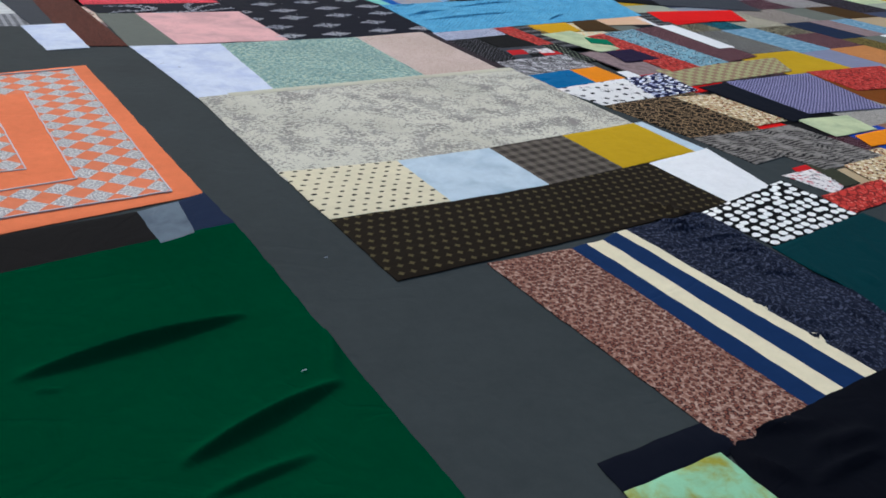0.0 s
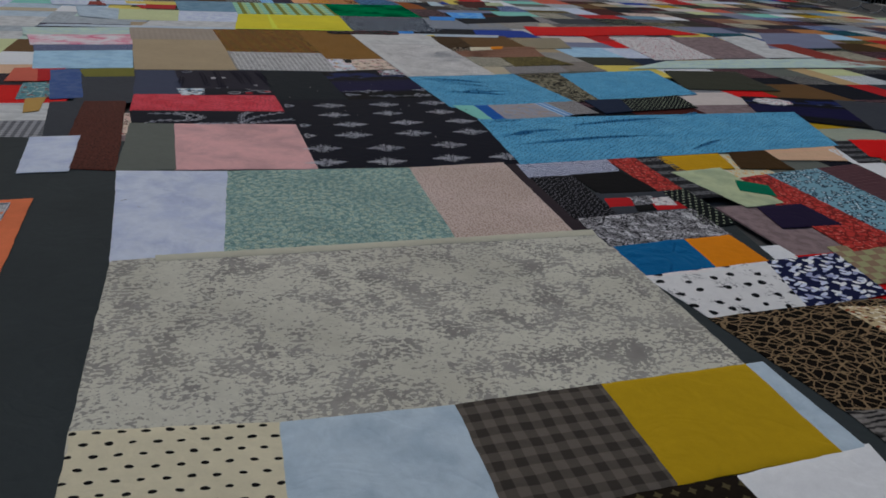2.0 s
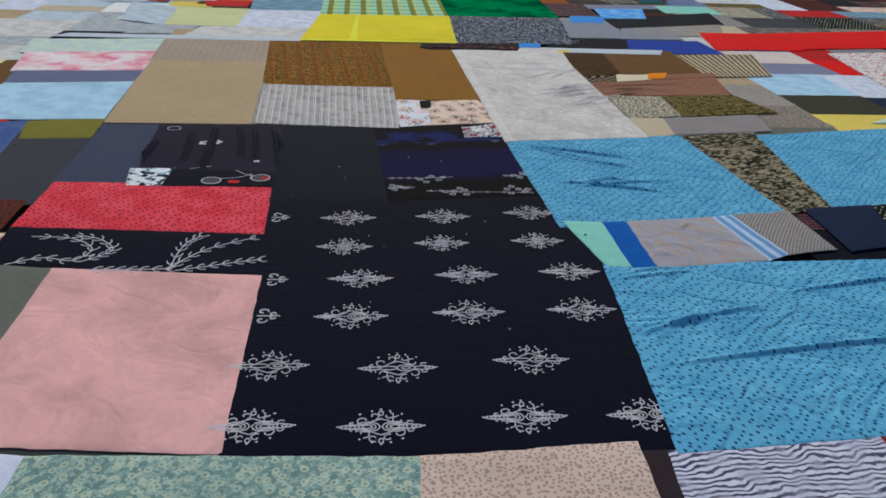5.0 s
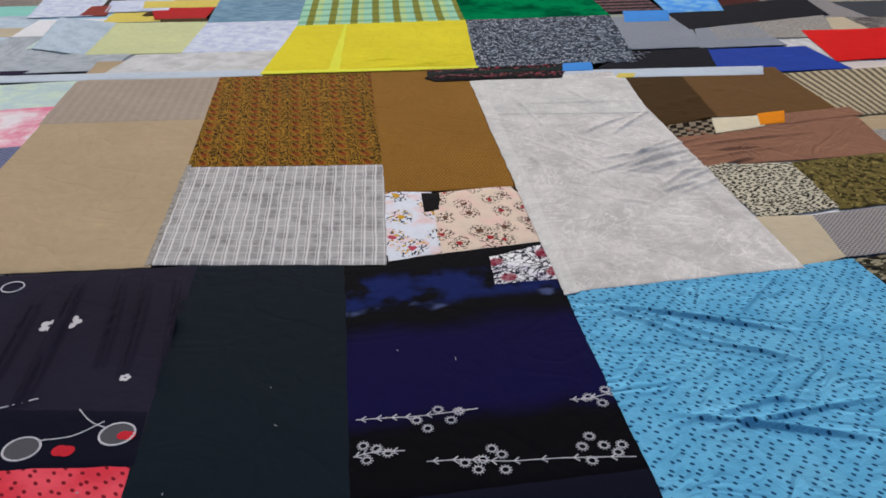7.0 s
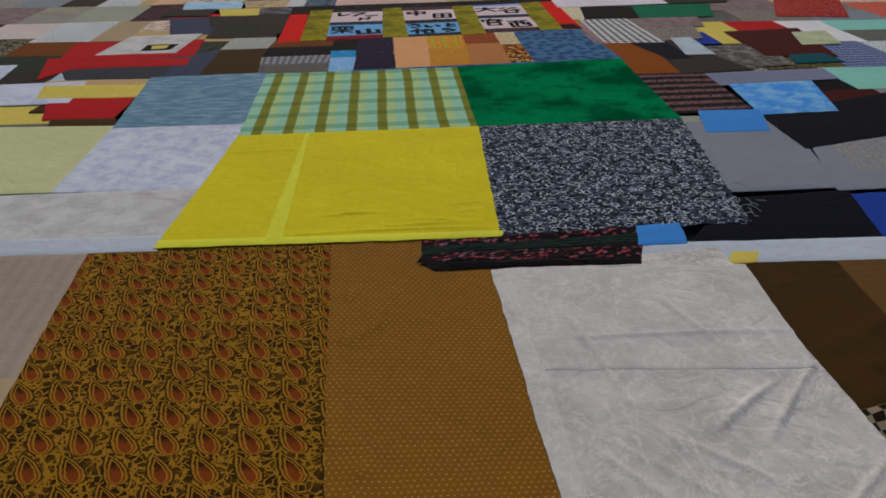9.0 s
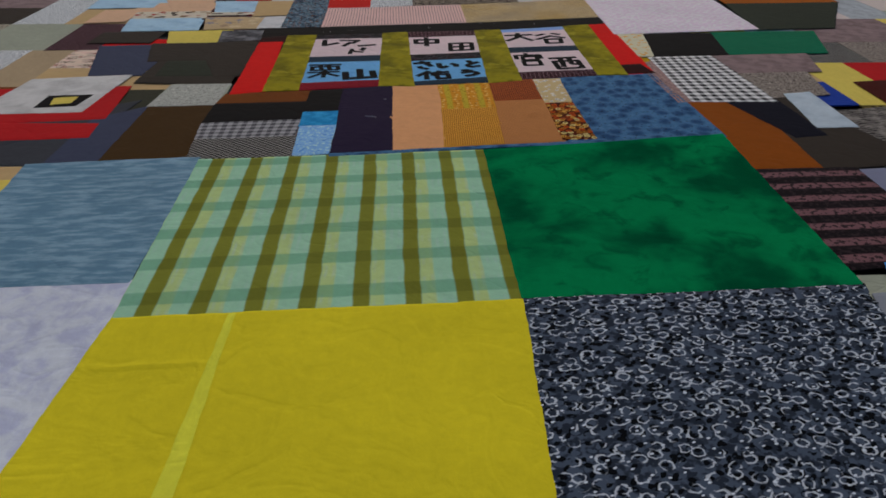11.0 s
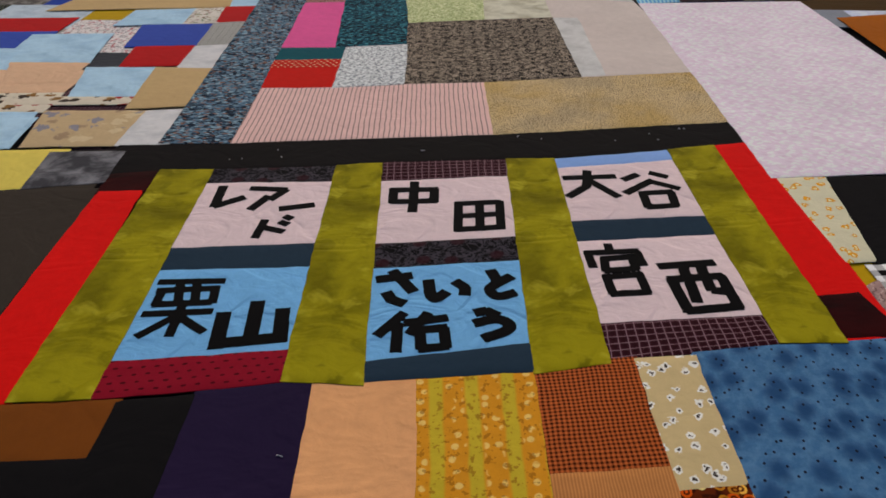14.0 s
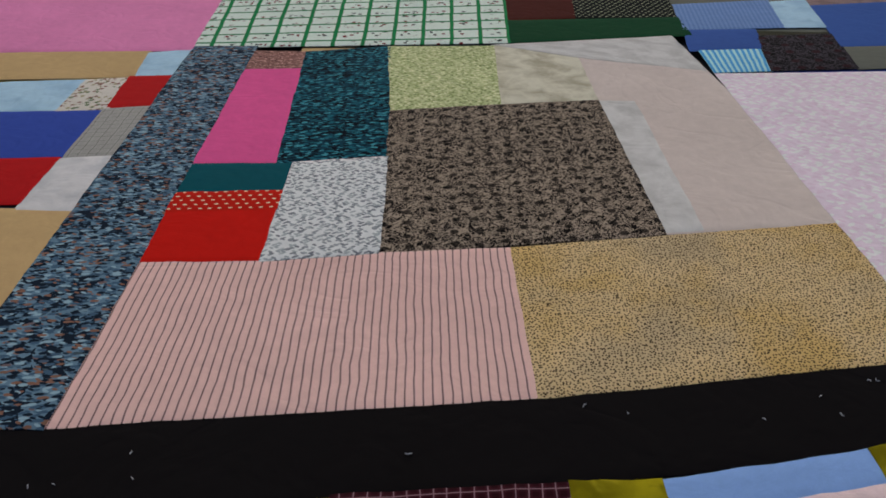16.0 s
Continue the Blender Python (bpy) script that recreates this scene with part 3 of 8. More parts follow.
fabric("rosestripe", "bands", "241e22 7c5e62 3a3033", 7)
fabric("lilacgrey", "plain", "82869a", 1)
fabric("rust", "plain", "7a4a1f", 1)
fabric("whitelilac", "mottle", "c8cee0 b2b8cc", 9)
fabric("palelime", "plain", "c3c79c", 1)
fabric("offwhite", "mottle", "c4c4c2 b2b2b0", 5)
fabric("palegrey", "mottle", "aab0b4 9aa0a4", 6)
fabric("steel", "streak", "66879a 86a2b2", 22)
fabric("paleyellow", "plain", "d0c068", 1)
fabric("brick", "plain", "8e4238", 1)
fabric("paleflect", "speckle", "a9aba4 8f918a bdbeb6", 40)
fabric("greengrey", "plain", "3c4238", 1)
fabric("browngrey", "plain", "443e38", 1)
fabric("greyprint", "mottle", "48484c 86868a", 6)
fabric("indigoplaid", "plaid", "4a5a80 a8b2c8 6a7898", 11)
fabric("bwcheck", "check", "161616 8c8a86", 28)
fabric("greygingham", "vichy", "a2a2a4 55555a", 17)
fabric("cyan", "mottle", "1c86b8 3aa0cc", 14)
fabric("paleblueweave", "speckle", "82aede b0d0ee 6a98cc", 44)
fabric("purple", "plain", "2e2340", 1)
fabric("peach", "plain", "dfa478", 1, wrinkle=0.2)
fabric("yellowprint", "ribbons", "c89030 baa63c 8a5a20 d8b870", 9)
fabric("mustardweave", "vichy", "dca448 9a6424", 78)
fabric("rustcheck", "vichy", "b8683a 48200f", 66)
fabric("tancord", "cord", "c08a58 6e4428", 105)
fabric("creamfloral", "daisies", "c0ae86 e8e0d0 4a4038", 17)
fabric("retro", "rings", "5e2a10 d8a850 c05a1c e0c888 a87428", 24)
fabric("bluemottle", "softspots", "456f92 2c5074 587e9e", 8.5)
fabric("bwgingham", "vichy", "d6d6d8 141416", 13)
fabric("roselace", "speckle", "9c8480 7a6462 b49e98", 40)
fabric("creamyellow", "daisies", "c8c4ac d09a2c e0d8b0", 13)
fabric("green", "plain", "007256", 1)
fabric("rosegrey", "mottle", "8f7e7e 7c6c6c", 8)
fabric("taupespeck", "speckle", "8c847c 544e4a a8a098", 40)
fabric("whitepink", "leafy", "d6cad4 dedce2 d8d6dc d0c0cc", 13)
fabric("rustorange", "plain", "a0601c", 1)
fabric("scarletcloth", "plain", "d0201e", 1)
fabric("darkred", "streak", "3c0c10 140a0c", 4)
fabric("blackcord", "plain", "1c1a1c", 1)
fabric("olivevelvet", "velvet", "989022 6a6412 b4ac3c", 2.6, wrinkle=0.35)
fabric("charcoalfloral", "scroll", "121114 4a464e 1e1c20 3a1c24", 26)
fabric("whiterose", "plain", "d8c4c6", 1, wrinkle=0.45)
fabric("sky", "plain", "76aee4", 1, wrinkle=0.55)
fabric("crimson", "dots", "8a1c30 5a1020", 30)
fabric("darkplaid", "plaid", "34161e 8a727a 4c2630", 30)
fabric("slatenavy", "plain", "2e4150", 1)
fabric("cornflower", "plain", "88a8e0", 1)
fabric("ticking", "ticking", "d4b6b0 c0a3a0 463a3e", 37)
fabric("tanleopard", "flecks", "c9b590 4e4132 c0a774 b3a488", 88)
fabric("bluecamo", "birds", "688292 202c3a 4a6478 8ca6b2 86685a", 22)
fabric("redtomato", "plain", "c0241c", 1)
fabric("redleaves", "dots", "b8281c e0d0b0", 30)
fabric("tealgreen", "plain", "005a64", 1)
fabric("hotpink", "plain", "d8649a", 1)
fabric("tealfloral", "birds", "124656 071c28 1f6a78 48929e", 20)
fabric("rosedots", "speckle", "8a6a64 b8948c 5a4440", 40)
fabric("whitefloral", "leafy", "d0d3d3 7c8288 a4acae 90969a", 21)
fabric("brownblackfloral", "scroll", "1a1516 a09486 1e1818 120f10", 44)
fabric("limefloral", "leafy", "b4bc92 7c8a5c d6dab4 8e9c68 c6cca4", 24)
fabric("creamspot", "mottle", "c8c6b6 a8a492", 5)
fabric("offwhite2", "plain", "c8beb8", 1)
fabric("greengrid", "grid", "c8d4cc 1a8050 7a2c2c 3a4a44", 4.4)
fabric("pink", "plain", "d88cb4", 1)
fabric("greenbottle", "plain", "004a30", 1)
fabric("maroon", "plain", "50201c", 1)
fabric("midblue", "plain", "4464a0", 1)
fabric("bluestripe", "cord", "7c98c0 4c6aa0", 30)
fabric("cyanstripe", "stripes", "58a0cc a8d0e4", 26)
fabric("tan", "plain", "bca47c", 1)
fabric("whitecheckd", "mottle", "c8c8c8 b6b8ba", 6)
fabric("redbrick", "plain", "b02428", 1)
fabric("greycheckd", "plaid", "9c9c98 80807c a4a4a0", 22)
fabric("cobalt", "plain", "4058a4", 1)
fabric("whitefloral2", "floral", "c8c4bc 8a6a60 a09a80 6a7a5c", 34)
fabric("flowerstrip", "floral", "c8c0b0 a04038 8a6a40 4a4038", 12)
fabric("tanprint", "floral", "b8a484 8c8a90 a08c74 c4b494", 10)
fabric("peachpale", "plain", "d0b094", 1)
fabric("navycrumple", "plain", "0f121b", 1)
fabric("rust2", "plain", "8e5216", 1)
fabric("sage2", "plain", "9ea394", 1)
fabric("greystripes", "cord", "a69a8c 978b80", 16)
fabric("muslinlight", "paintedwrinkles", "bab8b5 d4d2ce c6c4c0 8a8684", 20, wrinkle=0.2)
fabric("selvedge", "plain", "bcb9a8", 1)
fabric("cardprint", "scroll", "d8d6dc 2a2a38 c8c4cc 8a2a40", 20)


# ---------------------------------------------------------------- building helpers
def part(name, bm, material, parent=None, label="", smooth=False):
    """Links a bmesh as one mesh object under a thing or under a part."""
    mesh = bpy.data.meshes.new(name)
    bm.to_mesh(mesh)
    bm.free()
    if smooth:
        mesh.polygons.foreach_set("use_smooth", [True] * len(mesh.polygons))
    if material:
        mesh.materials.append(material)
    ob = new(name, mesh)
    ob.parent = parent
    return tagged(ob, label)


def swell(x, y):
    """The gentle ups and downs of the cloth on the ground."""
    return 0.003 * noise.noise((x * 0.9, y * 0.9, 0.3)) + 0.0015 * noise.noise((x * 3.1, y * 3.1, 1.7))


def stray(x, y):
    """How far seams wander from a straight line."""
    return (0.005 * noise.noise((x * 1.6, y * 1.6, 4.2)) + 0.005 * noise.noise((x * 11, y * 11, 2.2)) + 0.0022 * noise.noise((x * 37, y * 37, 3.3)),
            0.005 * noise.noise((x * 1.6, y * 1.6, 8.8)) + 0.005 * noise.noise((x * 11, y * 11, 6.1)) + 0.0022 * noise.noise((x * 37, y * 37, 7.7)))


FOLDS, LAID = [], []


def fold(x0, y0, x1, y1, high=0.02, wide=0.03, level=0):
    """A raised crease of the cloth from one end to the other."""
    FOLDS.append((x0, y0, x1, y1, high, wide))


def tuck(x0, y0, x1, y1, high=0.036, gap=0.012):
    """A pinched pleat: two ridges side by side with a dark slit between."""
    d = Vector((x1 - x0, y1 - y0)).normalized()
    for side in (-1, 1):
        fold(x0 - d.y * gap * side, y0 + d.x * gap * side, x1 - d.y * gap * side, y1 + d.x * gap * side, high, 0.007)


def crease_height(x, y):
    z = 0.0
    for x0, y0, x1, y1, high, wide in FOLDS:
        dx, dy = x1 - x0, y1 - y0
        if not (min(x0, x1) - 0.2 < x < max(x0, x1) + 0.2 and min(y0, y1) - 0.2 < y < max(y0, y1) + 0.2):
            continue
        ll = dx * dx + dy * dy
        t = ((x - x0) * dx + (y - y0) * dy) / ll
        if -0.05 < t < 1.05:
            t = min(1.0, max(0.0, t))
            sag = 0.012 * math.sin(t * math.pi) * math.sqrt(ll)
            away = ((x - x0) * -dy + (y - y0) * dx) / math.sqrt(ll) - sag
            if abs(away) < 3 * wide:
                k = away / wide
                # a steep near side and a soft far side, as of cloth pushed together
                prof = math.exp(-k * k * (2.2 if k < 0 else 0.7))
                z += high * prof * math.sin(math.pi * min(1, max(0, t))) ** 0.6
    return z


CRUMPLE = {"bluecrinkle": 0.004, "muslin": 0.001, "greycrumple": 0.006, "shawlred": 0.014, "shawlteal": 0.014, "shawlblack": 0.014, "navycrumple": 0.008, "navyspeck": 0.008,
           "brownpink": 0.003, "blue": 0.006, "lace": 0.002, "browndark": 0.001}


FINE = {"greendark": 0.011, "bluecrinkle": 0.008, "muslin": 0.012, "muslinlight": 0.012, "greycrumple": 0.015, "shawlred": 0.012, "shawlteal": 0.012, "shawlblack": 0.012, "aubergine": 0.007, "yellow": 0.012,
        "brownpink": 0.013, "navycrumple": 0.02, "navyspeck": 0.011, "brownochre": 0.025, "greysheet": 0.05, "blue": 0.02}


def crumple(x, y, amount):
    if not amount:
        return 0.0
    a = noise.noise((x * 2.2 + 0.6 * noise.noise((x * 1.3, y * 1.3, 3)), y * 6.0, 9.1))
    b = noise.noise((x * 5.1, y * 11.0, 5.4))
    return amount * max(0.0, (1.0 - abs(a) * 2.2) * 0.6 + 0.3 * b)


def cloth(parent, near_left, near_right, far_right, far_left, material, layer=2, label="", step=0.035, name="patch", thick=0.0025, fray=0.0, creased=True):
    """A piece of cloth between four corners on the ground, with hemmed edges."""
    c = [Vector(p) for p in (near_left, near_right, far_right, far_left)]
    wide = max((c[1] - c[0]).length, (c[2] - c[3]).length)
    deep = max((c[3] - c[0]).length, (c[2] - c[1]).length)
    away = sum(c, Vector((0, 0))) / 4
    if abs(away.x) > 4.5 or away.y > 17.5:
        step *= 2
    nu, nv = max(4, min(120, int(wide / step) + 2)), max(4, min(120, int(deep / step) + 2))
    if material.name in FINE:
        step = FINE[material.name]
        nu, nv = max(2, min(260, int(wide / step))), max(2, min(200, int(deep / step)))
    bm = bmesh.new()
    uvs = bm.loops.layers.uv.new()
    lip_u, lip_v = 0.008 / max(wide, 0.05), 0.008 / max(deep, 0.05)
    grow_u, grow_v = 0.011 / max(wide, 0.05), 0.011 / max(deep, 0.05)
    lift = 0.0014 * layer - 0.006 + 0.0002 * (len(bpy.data.objects) % 4)
    rough = CRUMPLE.get(material.name, 0.0)
    LAID.append([Vector(p) for p in c])
    grid = []
    for j in range(nv + 1):
        row = []
        for i in range(nu + 1):
            fa = 0.0 if i == 0 else 1.0 if i == nu else lip_u + (i - 1) / max(1, nu - 2) * (1 - 2 * lip_u)
            fb = 0.0 if j == 0 else 1.0 if j == nv else lip_v + (j - 1) / max(1, nv - 2) * (1 - 2 * lip_v)
            a = fa * (1 + 2 * grow_u) - grow_u
            b = fb * (1 + 2 * grow_v) - grow_v
            p = (c[0] * (1 - a) + c[1] * a) * (1 - b) + (c[3] * (1 - a) + c[2] * a) * b
            dx, dy = stray(p.x, p.y)
            if fray and (i in (0, nu) or j in (0, nv)):
                dx += fray * noise.noise((p.x * 31, p.y * 31, 1.0))
                dy += fray * noise.noise((p.x * 31, p.y * 31, 5.0))
            x, y = p.x + dx, p.y + dy
            z = lift + swell(x, y) + (crease_height(x, y) if creased else 0.0) + crumple(x, y, rough) * min(1.0, 9 * max(0.0, min(a, 1 - a, b, 1 - b)))
            if i in (0, nu) or j in (0, nv):
                z -= 0.0022
            row.append((bm.verts.new((x, y, z)), (a * wide, b * deep)))
        grid.append(row)

    def face(*corners, flat=0):
        f = bm.faces.new([v for v, _ in corners])
        for loop, (_, t) in zip(f.loops, corners):
            loop[uvs].uv = t
        f.smooth = flat == 0

    for j in range(nv):
        for i in range(nu):
            face(grid[j][i], grid[j][i + 1], grid[j + 1][i + 1], grid[j + 1][i])
    rim = [grid[0][i] for i in range(nu)] + [grid[j][nu] for j in range(nv)]
    rim += [grid[nv][i] for i in range(nu, 0, -1)] + [grid[j][0] for j in range(nv, 0, -1)]
    low = [(bm.verts.new((v.co.x, v.co.y, v.co.z - thick)), t) for v, t in rim]
    rim = [(bm.verts.new(v.co), t) for v, t in rim]
    for k in range(len(rim)):
        n = (k + 1) % len(rim)
        face(low[k], low[n], rim[n], rim[k], flat=1)
    return part(name, bm, material, parent, label)


def oval_patch(parent, x, y, rx, ry):
    """A white oval with a scalloped edge sewn on a dark piece."""
    bm = bmesh.new()
    rim = [(x + rx * (1 + 0.05 * math.sin(9 * a)) * math.cos(a), y + ry * (1 + 0.05 * math.sin(9 * a)) * math.sin(a)) for a in [2 * math.pi * k / 48 for k in range(48)]]
    uvs = bm.loops.layers.uv.new()
    top = [bm.verts.new((p, q, 0.004)) for p, q in rim]
    low = [bm.verts.new((p, q, -0.002)) for p, q in rim]
    bm.faces.new(top)
    for k in range(48):
        bm.faces.new((low[k], low[(k + 1) % 48], top[(k + 1) % 48], top[k]))
    for f in bm.faces:
        for lp in f.loops:
            lp[uvs].uv = (lp.vert.co.x, lp.vert.co.y)
    return part("patch", bm, MATS["whiteprint"], parent, "white oval patch with grey print")


def quilt(name, label, x, y, category="quilt"):
    """A sewn cloth of several pieces: an Empty that its pieces hang under."""
    return tagged(new(name), label, category)


# creases of the loose cloths
fold(-1.640, -1.790, -0.910, -1.630, 0.045, 0.022)
fold(-1.210, -2.300, -0.690, -2.080, 0.045, 0.022)
fold(-0.640, -1.669, -0.720, -2.070, 0.016, 0.02)
fold(-1.170, -2.440, -0.850, -2.370, 0.022, 0.018)
fold(-0.321, -1.574, -0.261, -1.837, 0.012, 0.012)
fold(-1.580, -1.860, -1.500, -1.880, 0.01, 0.01)
fold(-0.079, 12.009, -0.018, 12.290, 0.016, 0.010)
fold(0.053, 12.018, 0.141, 12.074, 0.018, 0.008)
fold(-0.858, 11.447, -0.753, 11.926, 0.014, 0.016)
fold(-0.127, 11.608, -0.062, 11.890, 0.014, 0.012)
fold(-0.121, 11.529, -0.035, 11.568, 0.012, 0.008)
fold(0.340, 11.950, 0.463, 12.300, 0.008, 0.020)
fold(-0.586, 11.241, -0.519, 11.238, 0.016, 0.007)
fold(-0.565, 11.629, -0.414, 11.486, 0.006, 0.020)
fold(-0.373, 11.657, -0.387, 11.529, 0.010, 0.010)
fold(1.115, -1.410, 1.210, -1.489, 0.016, 0.008)
fold(1.239, -1.696, 1.455, -1.745, 0.020, 0.009)
fold(1.289, -1.895, 1.389, -1.980, 0.020, 0.009)
fold(0.990, -1.489, 0.999, -1.713, 0.012, 0.010)
fold(0.998, -1.739, 1.081, -1.879, 0.014, 0.009)
fold(1.078, -2.027, 1.135, -2.184, 0.012, 0.012)
fold(1.182, -1.250, 1.336, -1.327, 0.014, 0.008)
fold(1.083, -2.342, 1.150, -2.383, 0.016, 0.008)
fold(1.761, 1.009, 1.863, 0.949, 0.018, 0.009)
fold(1.938, 1.067, 1.982, 1.016, 0.012, 0.007)
fold(2.009, 1.095, 2.098, 1.165, 0.012, 0.007)
fold(1.925, 0.888, 1.985, 0.894, 0.010, 0.007)
fold(0.037, 6.703, 0.032, 6.908, 0.016, 0.008)
fold(-0.201, 7.467, -0.134, 7.551, 0.014, 0.008)
fold(-0.286, 7.761, -0.207, 7.847, 0.012, 0.008)
fold(-0.107, 6.949, -0.076, 7.010, 0.012, 0.007)
fold(0.165, 6.233, 0.174, 6.327, 0.012, 0.008)
fold(1.599, 7.362, 1.911, 7.504, 0.020, 0.012)
fold(1.593, 7.257, 1.819, 7.362, 0.016, 0.010)
fold(1.918, 7.972, 2.103, 8.067, 0.012, 0.010)
fold(1.241, 6.538, 1.599, 6.749, 0.012, 0.012)
fold(1.416, 6.330, 1.683, 6.508, 0.012, 0.014)
fold(1.123, 6.721, 1.360, 6.822, 0.008, 0.012)
fold(1.356, 6.806, 1.564, 7.008, 0.007, 0.012)
fold(-0.476, 8.520, -0.262, 8.599, 0.007, 0.008)
fold(-0.031, 8.478, 0.105, 8.548, 0.007, 0.007)
fold(0.130, 8.617, 0.302, 8.702, 0.007, 0.007)
fold(1.433, 6.611, 1.670, 6.854, 0.008, 0.014)
fold(1.247, 7.085, 1.427, 7.389, 0.010, 0.012)
tuck(-1.024, 5.322, -0.830, 4.539)
tuck(-0.766, 5.361, -0.560, 4.726)
tuck(-0.625, 5.346, -0.400, 4.682)
tuck(-1.280, 5.000, -1.210, 4.580)
tuck(-1.141, 5.226, -0.970, 4.620)
tuck(-1.004, 5.260, -0.810, 4.539)
tuck(-0.866, 5.351, -0.660, 4.759)
fold(1.062, 5.284, 1.379, 5.130, 0.0120, 0.010)
fold(1.338, 5.131, 1.750, 5.030, 0.0120, 0.010)
fold(1.330, 4.650, 1.930, 4.870, 0.014, 0.010)
fold(1.570, 5.290, 1.790, 5.588, 0.0084, 0.010)
fold(1.110, 4.830, 1.227, 5.051, 0.0072, 0.010)
fold(1.093, 5.314, 1.690, 5.030, 0.0096, 0.013)
fold(1.200, 4.650, 1.720, 4.880, 0.0084, 0.012)
fold(1.430, 3.570, 1.840, 3.720, 0.0120, 0.013)
fold(1.480, 3.190, 1.910, 3.340, 0.0120, 0.014)
fold(1.420, 3.480, 1.650, 3.480, 0.0084, 0.013)
fold(1.530, 3.060, 1.670, 3.260, 0.0084, 0.013)
fold(1.420, 3.580, 1.710, 3.750, 0.0084, 0.013)
fold(1.500, 3.150, 2.050, 3.450, 0.018, 0.011)
fold(1.570, 2.949, 2.901, 3.371, 0.018, 0.011)
fold(2.190, 3.580, 3.190, 3.950, 0.018, 0.011)
fold(3.340, 4.040, 3.940, 4.350, 0.018, 0.011)
fold(3.023, 2.971, 3.434, 3.292, 0.018, 0.011)
fold(1.072, 5.304, 1.750, 5.200, 0.018, 0.011)
fold(1.220, 4.720, 1.910, 4.660, 0.018, 0.011)
fold(1.239, 6.556, 1.643, 6.965, 0.0084, 0.014)
fold(1.411, 6.354, 1.745, 6.795, 0.0096, 0.014)
fold(1.504, 6.536, 1.930, 6.783, 0.0060, 0.012)
fold(0.890, 7.150, 1.040, 7.000, 0.008, 0.012)
fold(1.291, 6.635, 1.704, 6.933, 0.014, 0.008)
fold(1.493, 6.410, 1.834, 6.742, 0.014, 0.008)
fold(1.290, 7.170, 1.540, 7.570, 0.01, 0.012)
fold(1.402, 6.828, 1.810, 7.142, 0.01, 0.012)
fold(0.510, 7.560, 1.629, 7.750, 0.006, 0.010)
fold(0.760, 7.060, 1.180, 6.772, 0.006, 0.012)
fold(1.643, 6.957, 2.462, 7.264, 0.0120, 0.014)
fold(1.725, 6.795, 2.193, 7.015, 0.0084, 0.012)
fold(1.620, 7.280, 1.830, 7.161, 0.012, 0.010)
fold(1.520, 7.580, 1.893, 7.841, 0.01, 0.01)
fold(2.681, 7.950, 2.791, 7.750, 0.01, 0.01)
fold(-0.530, 8.510, -0.190, 8.590, 0.008, 0.008)
fold(-0.670, 8.280, 0.334, 8.486, 0.008, 0.008)
fold(-0.201, 8.430, 0.274, 8.537, 0.008, 0.008)
fold(-0.081, 8.530, 0.136, 8.538, 0.008, 0.008)
fold(0.069, 8.710, 0.269, 8.769, 0.006, 0.008)
fold(-0.930, 9.689, -0.660, 8.230, 0.005, 0.012)
fold(-1.319, 9.303, -0.830, 9.420, 0.005, 0.012)
fold(-0.070, 7.090, 0.020, 7.280, 0.006, 0.008)
fold(0.056, 6.806, 0.050, 7.100, 0.006, 0.008)
fold(-0.130, 7.600, -0.016, 7.921, 0.006, 0.008)
fold(-0.283, 8.051, -0.212, 8.381, 0.006, 0.008)
fold(0.637, -2.849, 0.877, -2.821, 0.014, 0.016)
fold(0.378, -2.684, 0.707, -2.730, 0.014, 0.016)
fold(1.161, -1.155, 1.394, -1.371, 0.022, 0.012)
fold(1.090, -1.336, 1.358, -1.484, 0.022, 0.014)
fold(1.156, -1.588, 1.180, -1.821, 0.022, 0.014)
fold(1.360, -1.713, 1.379, -2.021, 0.022, 0.014)
fold(1.350, -2.110, 1.410, -2.420, 0.022, 0.014)
fold(1.833, 1.016, 1.904, 0.903, 0.008, 0.010)
fold(1.914, 0.882, 2.014, 0.931, 0.008, 0.010)
fold(4.740, 5.810, 5.150, 5.590, 0.02, 0.02)
fold(-0.584, 11.238, -0.514, 11.237, 0.006, 0.008)
fold(0.410, 16.980, 0.430, 16.430, 0.008, 0.012)
fold(0.330, 17.280, 0.440, 16.600, 0.006, 0.012)
fold(0.504, 15.915, 0.599, 15.638, 0.008, 0.012)
fold(1.034, 6.478, 1.703, 6.957, 0.014, 0.008)
fold(1.100, 7.140, 1.370, 7.430, 0.014, 0.012)
fold(1.590, 7.086, 1.311, 6.765, 0.014, 0.012)
fold(0.760, 6.759, 0.850, 6.587, 0.01, 0.012)
fold(0.641, 7.758, 0.860, 7.200, 0.01, 0.012)
fold(1.016, 7.922, 1.210, 7.600, 0.01, 0.012)
fold(1.650, 4.020, 1.690, 3.920, 0.012, 0.010)
fold(1.680, 3.900, 1.760, 3.880, 0.012, 0.010)
fold(1.840, 4.160, 1.930, 4.280, 0.012, 0.010)
fold(1.320, 4.050, 1.460, 3.970, 0.01, 0.010)
fold(1.490, 4.120, 1.580, 4.080, 0.008, 0.010)
fold(1.470, 4.810, 1.690, 4.830, 0.008, 0.009)

